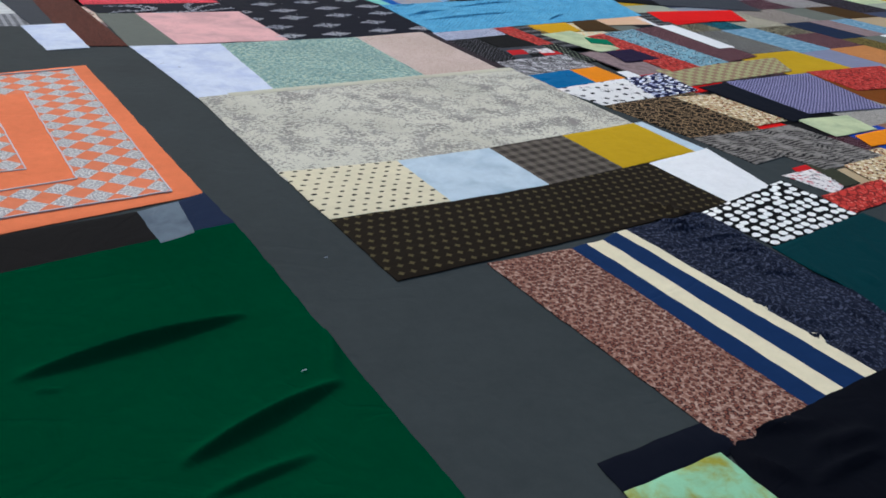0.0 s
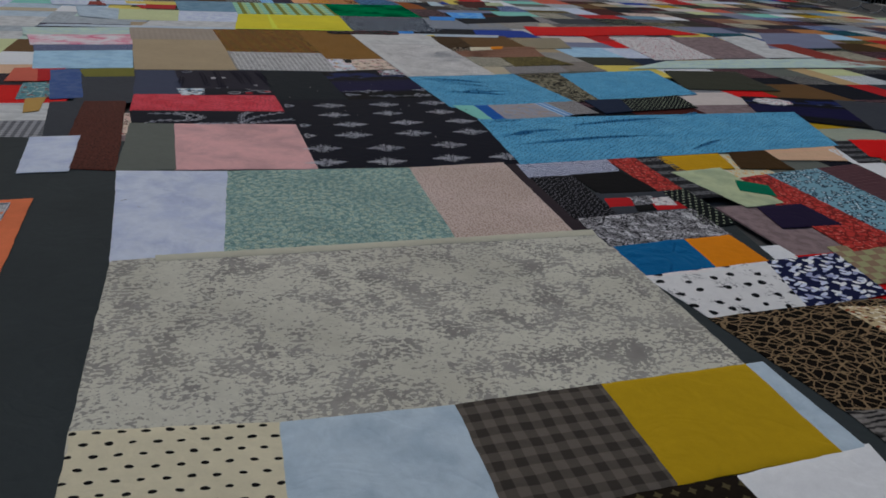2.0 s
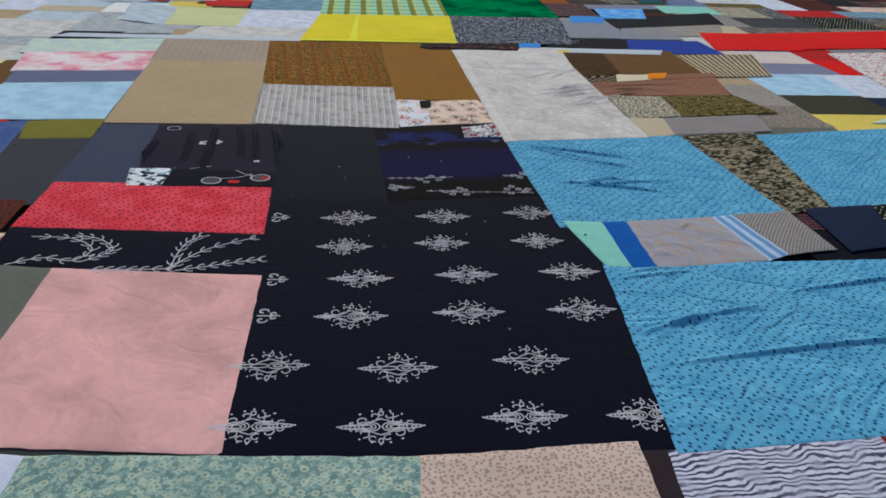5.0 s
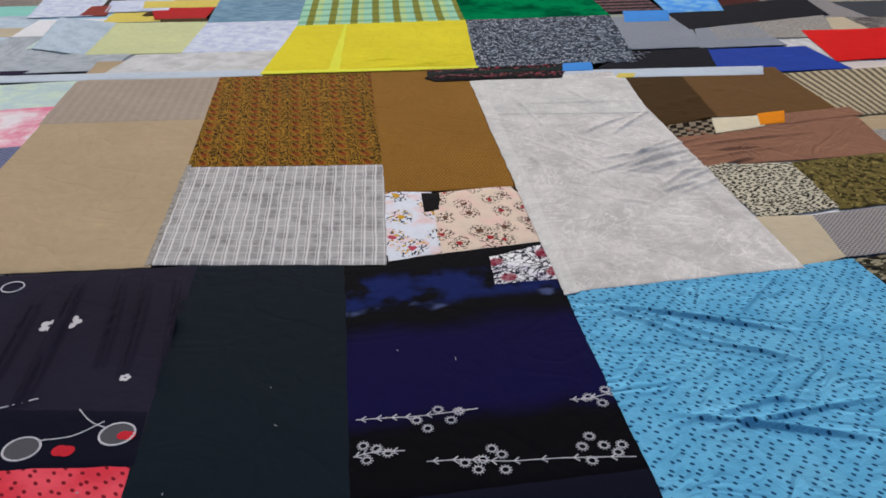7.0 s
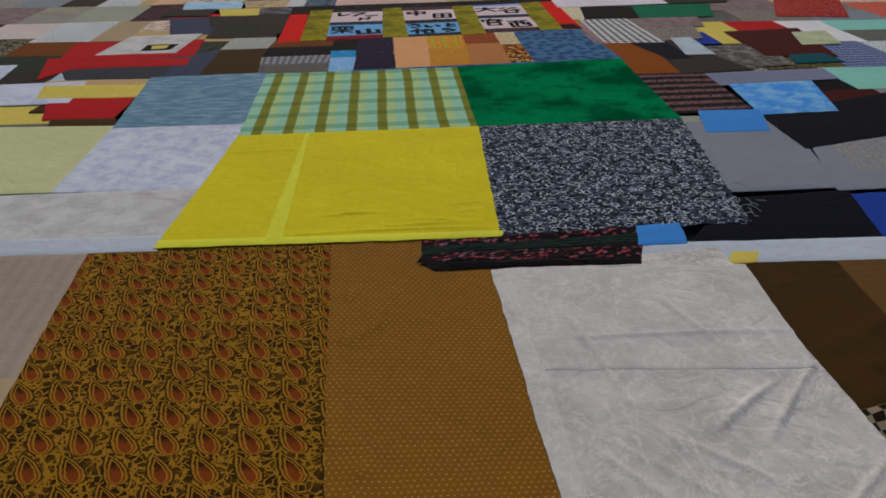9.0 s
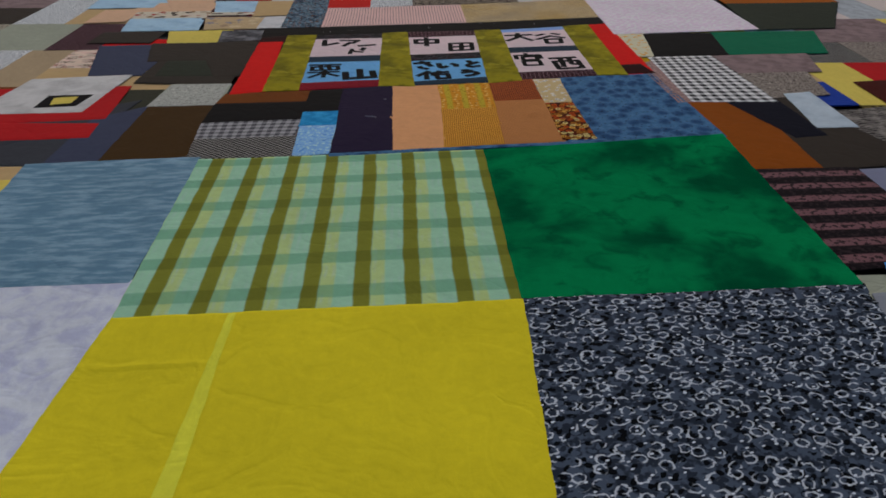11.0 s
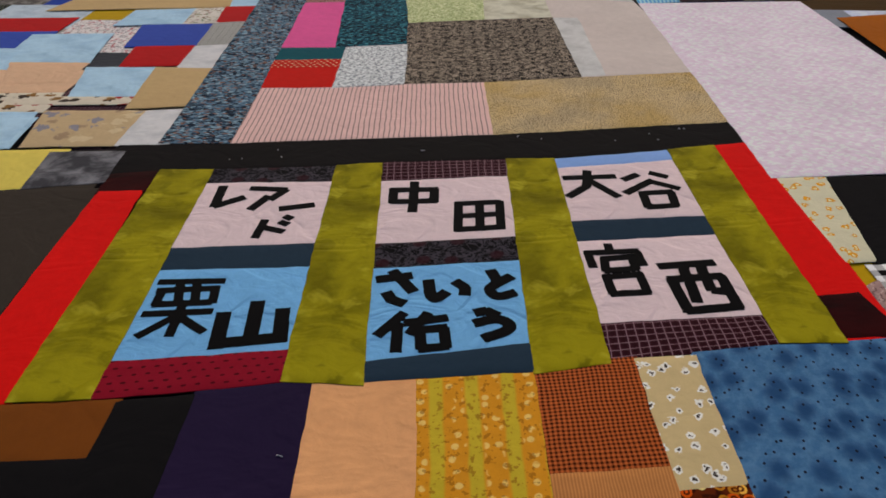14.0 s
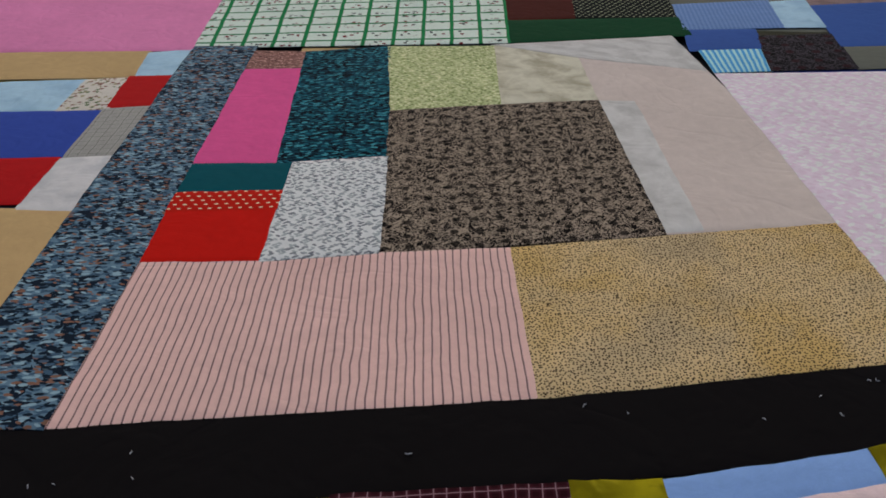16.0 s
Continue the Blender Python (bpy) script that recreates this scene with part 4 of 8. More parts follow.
fold(1.21, -1.16, 1.33, -1.32, 0.016, 0.012)
fold(0.34, -2.51, 0.52, -2.61, 0.012, 0.012)
fold(0.48, -2.69, 0.64, -2.69, 0.012, 0.012)
fold(0.56, -2.82, 0.84, -2.81, 0.022, 0.016)
fold(0.35, -2.77, 0.43, -2.92, 0.022, 0.016)
fold(0.47, -2.93, 0.79, -2.89, 0.022, 0.016)
fold(0.14, -2.68, 0.37, -2.70, 0.022, 0.016)
fold(1.06, -1.46, 1.33, -1.46, 0.020, 0.011)
fold(1.22, -1.71, 1.30, -1.95, 0.020, 0.011)
fold(1.12, -2.33, 1.15, -2.38, 0.020, 0.011)
fold(1.52, -1.89, 1.53, -2.32, 0.020, 0.011)
fold(1.12, -1.58, 1.46, -1.59, 0.020, 0.011)
fold(1.03, -2.08, 1.15, -2.26, 0.020, 0.011)
fold(1.14, -2.42, 1.19, -2.55, 0.020, 0.011)
fold(2.02, -1.73, 1.97, -1.95, 0.020, 0.014)
fold(1.71, -2.02, 1.75, -2.15, 0.020, 0.014)
fold(1.77, 7.76, 1.95, 7.93, 0.014, 0.009)
fold(1.69, 7.52, 1.79, 7.59, 0.014, 0.009)
fold(1.74, 7.39, 2.03, 7.49, 0.014, 0.009)
fold(2.05, 7.90, 2.23, 8.07, 0.014, 0.009)
fold(1.53, 8.07, 1.64, 8.16, 0.014, 0.009)
fold(1.33, 6.55, 1.75, 6.83, 0.009, 0.01)
fold(1.20, 6.74, 1.57, 6.94, 0.009, 0.01)
fold(1.50, 6.56, 1.73, 6.66, 0.009, 0.01)
fold(1.51, 6.32, 1.81, 6.58, 0.009, 0.01)
fold(0.66, 7.06, 1.18, 6.57, 0.009, 0.01)
fold(0.96, 7.10, 1.26, 6.92, 0.009, 0.01)
fold(1.15, 6.25, 1.44, 6.18, 0.009, 0.01)
fold(1.63, 6.36, 1.69, 6.17, 0.009, 0.01)
fold(0.95, 6.78, 1.22, 6.35, 0.009, 0.01)
fold(-0.23, 7.74, -0.15, 7.89, 0.01, 0.009)
fold(-0.17, 7.44, 0.02, 7.73, 0.01, 0.009)
fold(-0.28, 8.15, -0.24, 8.26, 0.01, 0.009)
fold(1.80, 6.92, 2.08, 7.00, 0.016, 0.012)
fold(1.82, 6.72, 2.01, 6.84, 0.016, 0.012)


# ---------------------------------------------------------------- ground and surroundings
def stone_like(name, col, dark, scale, rough):
    mat = bpy.data.materials.new(name)
    mat.use_nodes = True
    t = mat.node_tree
    geo = t.nodes.new("ShaderNodeNewGeometry")
    n1, n2 = t.nodes.new("ShaderNodeTexNoise"), t.nodes.new("ShaderNodeTexNoise")
    for n, s in ((n1, scale), (n2, 0.8)):
        n.inputs["Scale"].default_value, n.inputs["Detail"].default_value = s, 5
        t.links.new(geo.outputs["Position"], n.inputs["Vector"])
    mul = t.nodes.new("ShaderNodeMath")
    mul.operation = "MULTIPLY"
    t.links.new(n1.outputs[0], mul.inputs[0]), t.links.new(n2.outputs[0], mul.inputs[1])
    mix = t.nodes.new("ShaderNodeMix")
    mix.data_type = "RGBA"
    t.links.new(mul.outputs[0], mix.inputs[0])
    mix.inputs[6].default_value, mix.inputs[7].default_value = dark, col
    t.links.new(mix.outputs[2], t.nodes["Principled BSDF"].inputs["Base Color"])
    t.nodes["Principled BSDF"].inputs["Roughness"].default_value = rough
    bump = t.nodes.new("ShaderNodeBump")
    bump.inputs["Strength"].default_value, bump.inputs["Distance"].default_value = 0.15, 0.01
    t.links.new(n1.outputs[0], bump.inputs["Height"])
    t.links.new(bump.outputs[0], t.nodes["Principled BSDF"].inputs["Normal"])
    return mat


asphalt = stone_like("asphalt", (0.07, 0.07, 0.07, 1), (0.035, 0.035, 0.037, 1), 120, 0.9)
bm = bmesh.new()
bmesh.ops.create_grid(bm, x_segments=8, y_segments=8, size=600)
ground = part("ground", bm, asphalt)
ground.location.z = -0.05
tagged(ground, "dark grey asphalt ground under and around the quilts", "ground", kind="structure")

grey_sheet_cloth = fabric("greysheet", "plain", "434849", 1, wrinkle=0.12)


# ---------------------------------------------------------------- cloths and quilts, in walking order
pale_quilt = quilt("pale_quilt", "pieced quilt of pale cream, mint, pink and mustard cotton pieces", 0, 0, "quilt")
cloth(pale_quilt, (-0.413, -0.957), (0.208, -0.902), (0.123, -0.373), (-0.521, -0.398), MATS["dots_cream"], 3, "dotted cream cotton patch with small black dots")
cloth(pale_quilt, (0.208, -0.902), (0.808, -0.830), (0.720, -0.297), (0.123, -0.373), MATS["paleblue"], 3, "pale blue cotton patch")
cloth(pale_quilt, (0.808, -0.830), (1.366, -0.710), (1.292, -0.180), (0.720, -0.297), MATS["plaid_grey"], 3, "grey plaid patch")
cloth(pale_quilt, (1.366, -0.710), (1.994, -0.579), (1.921, -0.061), (1.292, -0.180), MATS["mustard"], 3, "mustard yellow patch")
cloth(pale_quilt, (1.672, -1.265), (2.077, -1.158), (2.116, -0.557), (1.571, -0.695), MATS["white"], 2, "white cotton patch")
cloth(pale_quilt, (1.994, -0.579), (2.095, -0.555), (2.003, -0.047), (1.921, -0.061), MATS["paleblue"], 3, "narrow pale blue strip")
cloth(pale_quilt, (-0.505, -0.500), (1.930, -0.140), (1.710, 1.307), (-0.760, 0.885), MATS["toile"], 2, "cream patch with faded grey toile print")
cloth(pale_quilt, (-0.760, 0.864), (-0.266, 0.969), (-0.436, 2.200), (-1.083, 2.160), MATS["whiteblue"], 2, "white bluish patch")
cloth(pale_quilt, (-0.266, 0.969), (0.916, 1.128), (0.742, 2.361), (-0.436, 2.200), MATS["mintfloral"], 2, "mint green floral patch")
cloth(pale_quilt, (0.916, 1.128), (1.584, 1.278), (1.414, 2.523), (0.742, 2.361), MATS["pinkspeck"], 2, "pale pink speckled patch")
cloth(pale_quilt, (-0.302, -1.533), (1.672, -1.265), (1.571, -0.695), (-0.413, -0.957), MATS["brownstar"], 2, "dark brown patch with small star print")
green_cloth = tagged(cloth(None, (-2.120, -2.640), (-0.460, -3.020), (-0.843, -0.910), (-2.270, -1.250), MATS["greendark"], 2, name="green_cloth"), "large dark green cotton cloth lying in soft folds", "cloth")
orange_quilt = quilt("orange_quilt", "orange quilt with a grey and orange diamond border", 0, 0, "quilt")
border_piece = cloth(orange_quilt, (-2.210, -0.900), (-0.929, -0.567), (-1.410, 1.660), (-2.640, 1.320), MATS["orange"], 2, "orange border cloth")
diamond_band = cloth(orange_quilt, (-2.090, -0.720), (-1.061, -0.516), (-1.490, 1.570), (-2.560, 1.330), MATS["diamond"], 3, "diamond patchwork band")
inner_frame = cloth(orange_quilt, (-2.150, -0.460), (-1.460, -0.300), (-1.740, 1.070), (-2.480, 0.910), MATS["orange"], 4, "inner orange frame")
diamond_field = cloth(orange_quilt, (-2.200, -0.200), (-1.680, -0.130), (-1.880, 0.770), (-2.440, 0.670), MATS["diamond"], 5, "inner diamond field")
black_cloth = quilt("black_cloth", "strip of black, slate and navy cotton sewn together", 0, 0, "cloth")
cloth(black_cloth, (-2.140, -1.220), (-1.148, -1.019), (-1.214, -0.708), (-2.210, -0.900), MATS["black"], 2, "black cotton piece")
cloth(black_cloth, (-1.148, -1.019), (-1.008, -0.962), (-1.042, -0.641), (-1.214, -0.708), MATS["slate"], 2, "slate grey piece")
cloth(black_cloth, (-1.008, -0.962), (-0.843, -0.910), (-0.919, -0.567), (-1.042, -0.641), MATS["navy"], 2, "navy piece")
striped_quilt = quilt("striped_quilt", "quilt of leopard print, navy and cream stripes and speckled navy", 0, 0, "quilt")
cloth(striped_quilt, (0.357, -2.732), (0.746, -2.681), (0.542, -1.499), (0.118, -1.517), MATS["leopard"], 2, "pinkish leopard print strip")
cloth(striped_quilt, (0.746, -2.681), (0.847, -2.661), (0.632, -1.477), (0.542, -1.499), MATS["denim"], 2, "navy stripe")
cloth(striped_quilt, (0.847, -2.661), (0.947, -2.641), (0.736, -1.465), (0.632, -1.477), MATS["cream"], 2, "cream stripe")
cloth(striped_quilt, (0.947, -2.641), (1.079, -2.620), (0.841, -1.412), (0.736, -1.465), MATS["denim"], 2, "navy stripe")
cloth(striped_quilt, (1.079, -2.620), (1.150, -2.600), (0.905, -1.401), (0.841, -1.412), MATS["cream"], 2, "cream stripe")
cloth(striped_quilt, (1.150, -2.600), (1.560, -2.510), (1.432, -1.327), (0.905, -1.401), MATS["navyspeck"], 2, "speckled navy piece")
cloth(striped_quilt, (1.560, -2.510), (2.490, -2.210), (2.336, -1.547), (1.516, -1.726), MATS["teal"], 2, "dark teal piece")
cloth(striped_quilt, (1.536, -1.706), (2.286, -1.542), (2.215, -1.095), (1.432, -1.327), MATS["ovals"], 3, "black piece with white ovals")
navy_cloth = quilt("navy_cloth", "crumpled black navy cloth with a pale green patch", 0, 0, "cloth")
cloth(navy_cloth, (0.250, -3.109), (1.320, -3.070), (1.210, -2.590), (0.327, -2.722), MATS["navycrumple"], 3, "black navy crumpled piece")
cloth(navy_cloth, (-0.080, -2.769), (0.357, -2.732), (0.318, -2.614), (-0.090, -2.660), MATS["navyblack"], 2, "dark navy piece")
cloth(navy_cloth, (-0.070, -2.960), (0.318, -2.955), (0.278, -2.744), (-0.080, -2.779), MATS["tiedye"], 4, "pale green tie-dyed piece")
scrap_quilt = quilt("scrap_quilt", "quilt of many small dark and bright scraps", 0, 0, "quilt")
cloth(scrap_quilt, (1.540, 2.202), (2.222, 2.384), (2.216, 2.704), (1.516, 2.488), MATS["lilacstripe"], 2, "lilac striped scrap")
cloth(scrap_quilt, (1.650, 1.479), (1.928, 1.556), (1.849, 2.272), (1.550, 2.202), MATS["blackspeck"], 2, "black textured scrap")
cloth(scrap_quilt, (1.604, 1.268), (1.683, 1.297), (1.516, 2.498), (1.414, 2.493), MATS["purpleblack"], 1, "purple black edge strip")
cloth(scrap_quilt, (1.941, 1.913), (2.369, 1.985), (2.232, 2.404), (1.859, 2.282), MATS["black"], 2, "black scrap")
cloth(scrap_quilt, (2.359, 1.985), (2.546, 2.048), (2.437, 2.772), (2.216, 2.704), MATS["redleaf"], 2, "red leaf print strip")
cloth(scrap_quilt, (2.574, 1.883), (2.828, 1.931), (2.663, 2.836), (2.437, 2.772), MATS["bandgrey"], 2, "black and grey check band")
cloth(scrap_quilt, (1.936, 1.571), (2.426, 1.676), (2.447, 2.014), (1.912, 1.925), MATS["greydark"], 2, "dark check scrap")
cloth(scrap_quilt, (1.932, 1.683), (2.092, 1.711), (2.110, 1.842), (1.941, 1.818), MATS["red"], 3, "red scrap")
cloth(scrap_quilt, (2.217, 1.644), (2.419, 1.683), (2.404, 1.787), (2.226, 1.748), MATS["red"], 3, "red and white scrap")
cloth(scrap_quilt, (2.240, 1.718), (2.377, 1.731), (2.378, 1.875), (2.254, 1.838), MATS["whiteprint"], 4, "white print scrap")
cloth(scrap_quilt, (2.095, 1.712), (2.241, 1.735), (2.269, 1.890), (2.104, 1.854), MATS["greypaisley"], 3, "grey white print strip")
cloth(scrap_quilt, (2.086, 1.608), (2.213, 1.641), (2.222, 1.744), (2.100, 1.710), MATS["black"], 3, "black strip")
cloth(scrap_quilt, (2.428, 1.381), (2.623, 1.440), (2.566, 2.038), (2.389, 1.975), MATS["blackfloral"], 2, "black floral scrap")
cloth(scrap_quilt, (2.676, 2.438), (3.152, 2.531), (3.203, 3.006), (2.635, 2.827), MATS["gold"], 2, "golden yellow scrap")
cloth(scrap_quilt, (2.848, 1.732), (3.140, 1.820), (3.033, 2.522), (2.619, 2.387), MATS["palegreen"], 3, "pale green strip")
cloth(scrap_quilt, (2.900, 1.390), (3.310, 1.450), (3.250, 1.800), (2.919, 1.721), MATS["purple"], 3, "dark purple scrap")
cloth(scrap_quilt, (1.733, 1.089), (2.503, 1.272), (2.454, 1.671), (1.680, 1.479), MATS["greypaisley"], 2, "grey paisley scrap")
cloth(scrap_quilt, (1.814, 0.752), (2.222, 0.826), (2.196, 1.206), (1.733, 1.089), MATS["blue"], 2, "bright blue cotton scrap")
cloth(scrap_quilt, (2.222, 0.826), (2.545, 0.919), (2.493, 1.282), (2.196, 1.206), MATS["orangebright"], 2, "orange cotton scrap")
cloth(scrap_quilt, (1.950, 0.320), (2.479, 0.430), (2.534, 0.909), (1.804, 0.732), MATS["spots"], 2, "white scrap with black spots")
cloth(scrap_quilt, (2.479, 0.430), (2.980, 0.560), (3.000, 1.020), (2.534, 0.909), MATS["navyflower"], 2, "navy scrap with white flowers")
cloth(scrap_quilt, (2.164, -0.358), (2.800, -0.330), (2.910, 0.500), (1.950, 0.320), MATS["giraffe"], 2, "brown giraffe print scrap")
cloth(scrap_quilt, (2.264, -0.829), (2.800, -0.700), (2.800, -0.330), (2.174, -0.378), MATS["greylines"], 2, "grey line print scrap")
cloth(scrap_quilt, (2.840, -0.240), (3.170, -0.190), (3.050, 0.430), (2.630, 0.420), MATS["rustprint"], 2, "cream and rust print strip")
cloth(scrap_quilt, (3.210, -0.220), (3.500, -0.140), (3.410, 0.700), (3.070, 0.620), MATS["navyblack"], 2, "navy strip")
cloth(scrap_quilt, (3.350, -0.090), (4.370, -0.070), (4.530, 0.870), (3.460, 0.730), MATS["lilacdots"], 2, "lilac dotted scrap")
cloth(scrap_quilt, (3.000, 0.670), (4.430, 0.970), (4.640, 1.380), (3.020, 1.110), MATS["olivecheck"], 2, "olive and tan checked band")
cloth(scrap_quilt, (3.540, 1.180), (3.970, 1.300), (3.830, 2.560), (3.340, 2.400), MATS["bluedots"], 2, "blue dotted strip")
cloth(scrap_quilt, (3.140, 1.060), (3.540, 1.180), (3.340, 2.400), (3.032, 2.271), MATS["redleaf"], 2, "coral leaf strip")
cloth(scrap_quilt, (3.970, 1.300), (4.480, 1.460), (4.420, 2.760), (3.830, 2.560), MATS["plaidbrown"], 2, "brown net strip")
cloth(scrap_quilt, (4.280, 1.750), (4.510, 1.800), (4.500, 3.180), (4.240, 3.090), MATS["white"], 2, "white strip")
cloth(scrap_quilt, (2.407, -1.296), (2.593, -1.210), (2.560, -0.989), (2.304, -1.026), MATS["whiteprint"], 2, "white and black print scrap")
cloth(scrap_quilt, (2.266, -1.522), (2.820, -1.420), (2.890, -1.210), (2.296, -1.318), MATS["redleaf"], 2, "red floral scrap")
cloth(scrap_quilt, (2.820, -1.300), (3.550, -1.190), (3.420, -0.790), (2.860, -0.880), MATS["rustprint"], 2, "cream print scrap")
cloth(scrap_quilt, (2.403, -1.253), (2.551, -1.231), (2.584, -0.929), (2.453, -0.948), MATS["red"], 2, "scarlet strip")
cloth(scrap_quilt, (2.551, -1.231), (2.698, -1.210), (2.740, -0.910), (2.584, -0.929), MATS["olivedark"], 2, "olive strip")
cloth(scrap_quilt, (2.646, -1.009), (3.290, -0.900), (3.110, -0.290), (2.460, -0.380), MATS["greylines"], 2, "grey patterned scrap")
cloth(scrap_quilt, (3.290, -0.530), (3.760, -0.470), (3.800, -0.190), (3.290, -0.200), MATS["palegreen"], 2, "pale sage scrap")
cloth(scrap_quilt, (3.400, -0.740), (3.890, -0.690), (4.000, -0.470), (3.460, -0.560), MATS["orangebright"], 2, "orange scrap")
cloth(scrap_quilt, (4.590, 2.780), (5.530, 3.000), (5.530, 3.500), (4.630, 3.240), MATS["scarlet"], 2, "scarlet scrap")
cloth(scrap_quilt, (4.570, 0.360), (5.520, 0.410), (5.650, 1.000), (4.570, 0.910), MATS["redleaf"], 2, "coral scrap")
cloth(scrap_quilt, (2.961, 2.033), (3.150, 1.939), (3.204, 2.139), (3.027, 2.242), MATS["green"], 5, "small green scrap")
dark_quilt = quilt("dark_quilt", "dark quilt with white embroidered medallions, red and pink pieces", 0, 0, "quilt")
cloth(dark_quilt, (-0.752, 2.222), (0.126, 2.302), (-0.088, 3.375), (-0.987, 3.288), MATS["pinkpale"], 2, "pale pink patch")
cloth(dark_quilt, (-1.094, 2.181), (-0.752, 2.222), (-0.987, 3.288), (-1.296, 3.273), MATS["greygreen"], 2, "grey green patch")
cloth(dark_quilt, (-1.473, 2.206), (-1.111, 2.183), (-1.517, 3.950), (-1.821, 3.900), MATS["brownweave"], 2, "reddish brown woven piece")
branch_piece = cloth(dark_quilt, (-1.286, 3.293), (-0.118, 3.375), (-0.210, 3.777), (-1.390, 3.650), MATS["blacknavy"], 2, "black piece with white stitched branches")
cloth(dark_quilt, (-1.390, 3.650), (-0.210, 3.777), (-0.360, 4.397), (-1.509, 4.200), MATS["reddots"], 2, "red piece with tiny dark dots")
medallion_piece = cloth(dark_quilt, (0.136, 2.282), (1.681, 2.535), (1.260, 4.510), (-0.280, 4.161), MATS["blacknavy"], 1, "black piece with embroidered medallions")
cloth(dark_quilt, (-1.511, 4.180), (-1.101, 4.240), (-1.390, 5.270), (-1.740, 5.200), MATS["slateblue"], 2, "blue grey piece")
aubergine_piece = cloth(dark_quilt, (-1.101, 4.240), (-0.340, 4.349), (-0.595, 5.435), (-1.390, 5.270), MATS["aubergine"], 2, "dark aubergine piece with folds")
cloth(dark_quilt, (-1.122, 4.240), (-0.930, 4.260), (-0.970, 4.520), (-1.201, 4.470), MATS["butterfly"], 3, "white butterfly print piece")
vine_piece = cloth(dark_quilt, (-0.930, 4.260), (-0.340, 4.349), (-0.400, 4.559), (-0.970, 4.510), MATS["blacknavy"], 3, "black floral line print")
cloth(dark_quilt, (-0.290, 4.161), (0.330, 4.280), (0.015, 5.544), (-0.585, 5.434), MATS["blackgreen"], 2, "black green plain piece")
sky_piece = cloth(dark_quilt, (0.330, 4.280), (1.230, 4.520), (0.985, 5.830), (0.015, 5.544), MATS["midnight"], 2, "midnight blue piece")
cloth(dark_quilt, (0.666, 5.429), (0.903, 5.495), (0.859, 5.760), (0.632, 5.627), MATS["cardprint"], 4, "white card print with roses")
cloth(dark_quilt, (-1.900, 3.850), (-1.365, 3.930), (-1.370, 5.290), (-2.130, 4.960), MATS["greydark"], 1, "grey cotton piece")
cloth(dark_quilt, (-1.640, 2.090), (-1.377, 2.149), (-1.550, 2.900), (-1.840, 2.830), MATS["whiteblue"], 3, "white label cloth")
cloth(dark_quilt, (-2.100, 4.830), (-1.700, 4.930), (-1.810, 5.330), (-2.270, 5.150), MATS["olive"], 2, "olive strip")
cloth(dark_quilt, (-1.813, 4.220), (-1.548, 4.300), (-1.700, 4.940), (-2.100, 4.830), MATS["olivedark"], 1, "dark olive piece")
cloth(dark_quilt, (-2.100, 3.950), (-1.881, 4.030), (-2.260, 5.170), (-2.490, 5.060), MATS["bluefade"], 2, "blue faded piece")
cloth(dark_quilt, (-1.760, 2.820), (-1.500, 2.890), (-1.821, 3.930), (-2.060, 3.850), MATS["greydark"], 1, "grey piece")
cloth(dark_quilt, (-1.801, 3.910), (-1.501, 4.160), (-1.770, 5.270), (-2.260, 5.120), MATS["greydark"], 1, "grey piece")
cloth(dark_quilt, (-2.440, 4.580), (-2.260, 4.670), (-2.430, 5.270), (-2.640, 5.160), MATS["red"], 2, "scarlet patch")
cloth(dark_quilt, (-2.690, 4.550), (-2.440, 4.580), (-2.640, 5.160), (-2.820, 5.100), MATS["coral"], 2, "coral patch")
cloth(dark_quilt, (-2.140, 3.500), (-2.060, 3.560), (-2.160, 3.990), (-2.280, 3.930), MATS["gold2"], 2, "tan scrap")
cloth(dark_quilt, (-2.350, 3.920), (-2.090, 4.010), (-2.280, 4.570), (-2.510, 4.480), MATS["tealprint"], 1, "teal print scrap")
blue_crinkle_cloth = quilt("blue_crinkle_cloth", "crinkled sky blue cloth with dark dashes and mint inset", 0, 0, "cloth")
cloth(blue_crinkle_cloth, (1.546, 2.498), (4.421, 3.220), (4.693, 4.381), (1.430, 3.720), MATS["bluecrinkle"], 4, "sky blue crinkled piece")
cloth(blue_crinkle_cloth, (1.440, 3.710), (1.550, 3.720), (1.460, 4.190), (1.270, 4.170), MATS["mint"], 5, "mint strip")
cloth(blue_crinkle_cloth, (1.550, 3.720), (1.670, 3.730), (1.590, 4.220), (1.460, 4.190), MATS["bluestrong"], 5, "strong blue strip")
cloth(blue_crinkle_cloth, (1.670, 3.730), (2.220, 3.910), (2.060, 4.360), (1.590, 4.220), MATS["greycrumple"], 5, "crumpled grey piece")
cloth(blue_crinkle_cloth, (2.220, 3.910), (2.330, 3.990), (2.170, 4.410), (2.060, 4.360), MATS["bluewhitestripe"], 5, "white and blue striped edge")
cloth(blue_crinkle_cloth, (2.330, 3.990), (2.590, 4.090), (2.490, 4.520), (2.170, 4.410), MATS["waffle"], 5, "grey waffle piece")
cloth(blue_crinkle_cloth, (1.250, 4.110), (2.500, 4.440), (2.137, 5.751), (0.940, 5.386), MATS["bluecrinkle"], 4, "sky blue crinkled piece")
cloth(blue_crinkle_cloth, (2.480, 4.500), (2.860, 4.680), (2.690, 5.950), (2.137, 5.751), MATS["camo"], 3, "black and cream camouflage strip")
cloth(blue_crinkle_cloth, (2.780, 4.610), (3.980, 5.070), (3.940, 6.330), (2.700, 5.880), MATS["bluecrinkle"], 3, "sky blue crinkled piece")
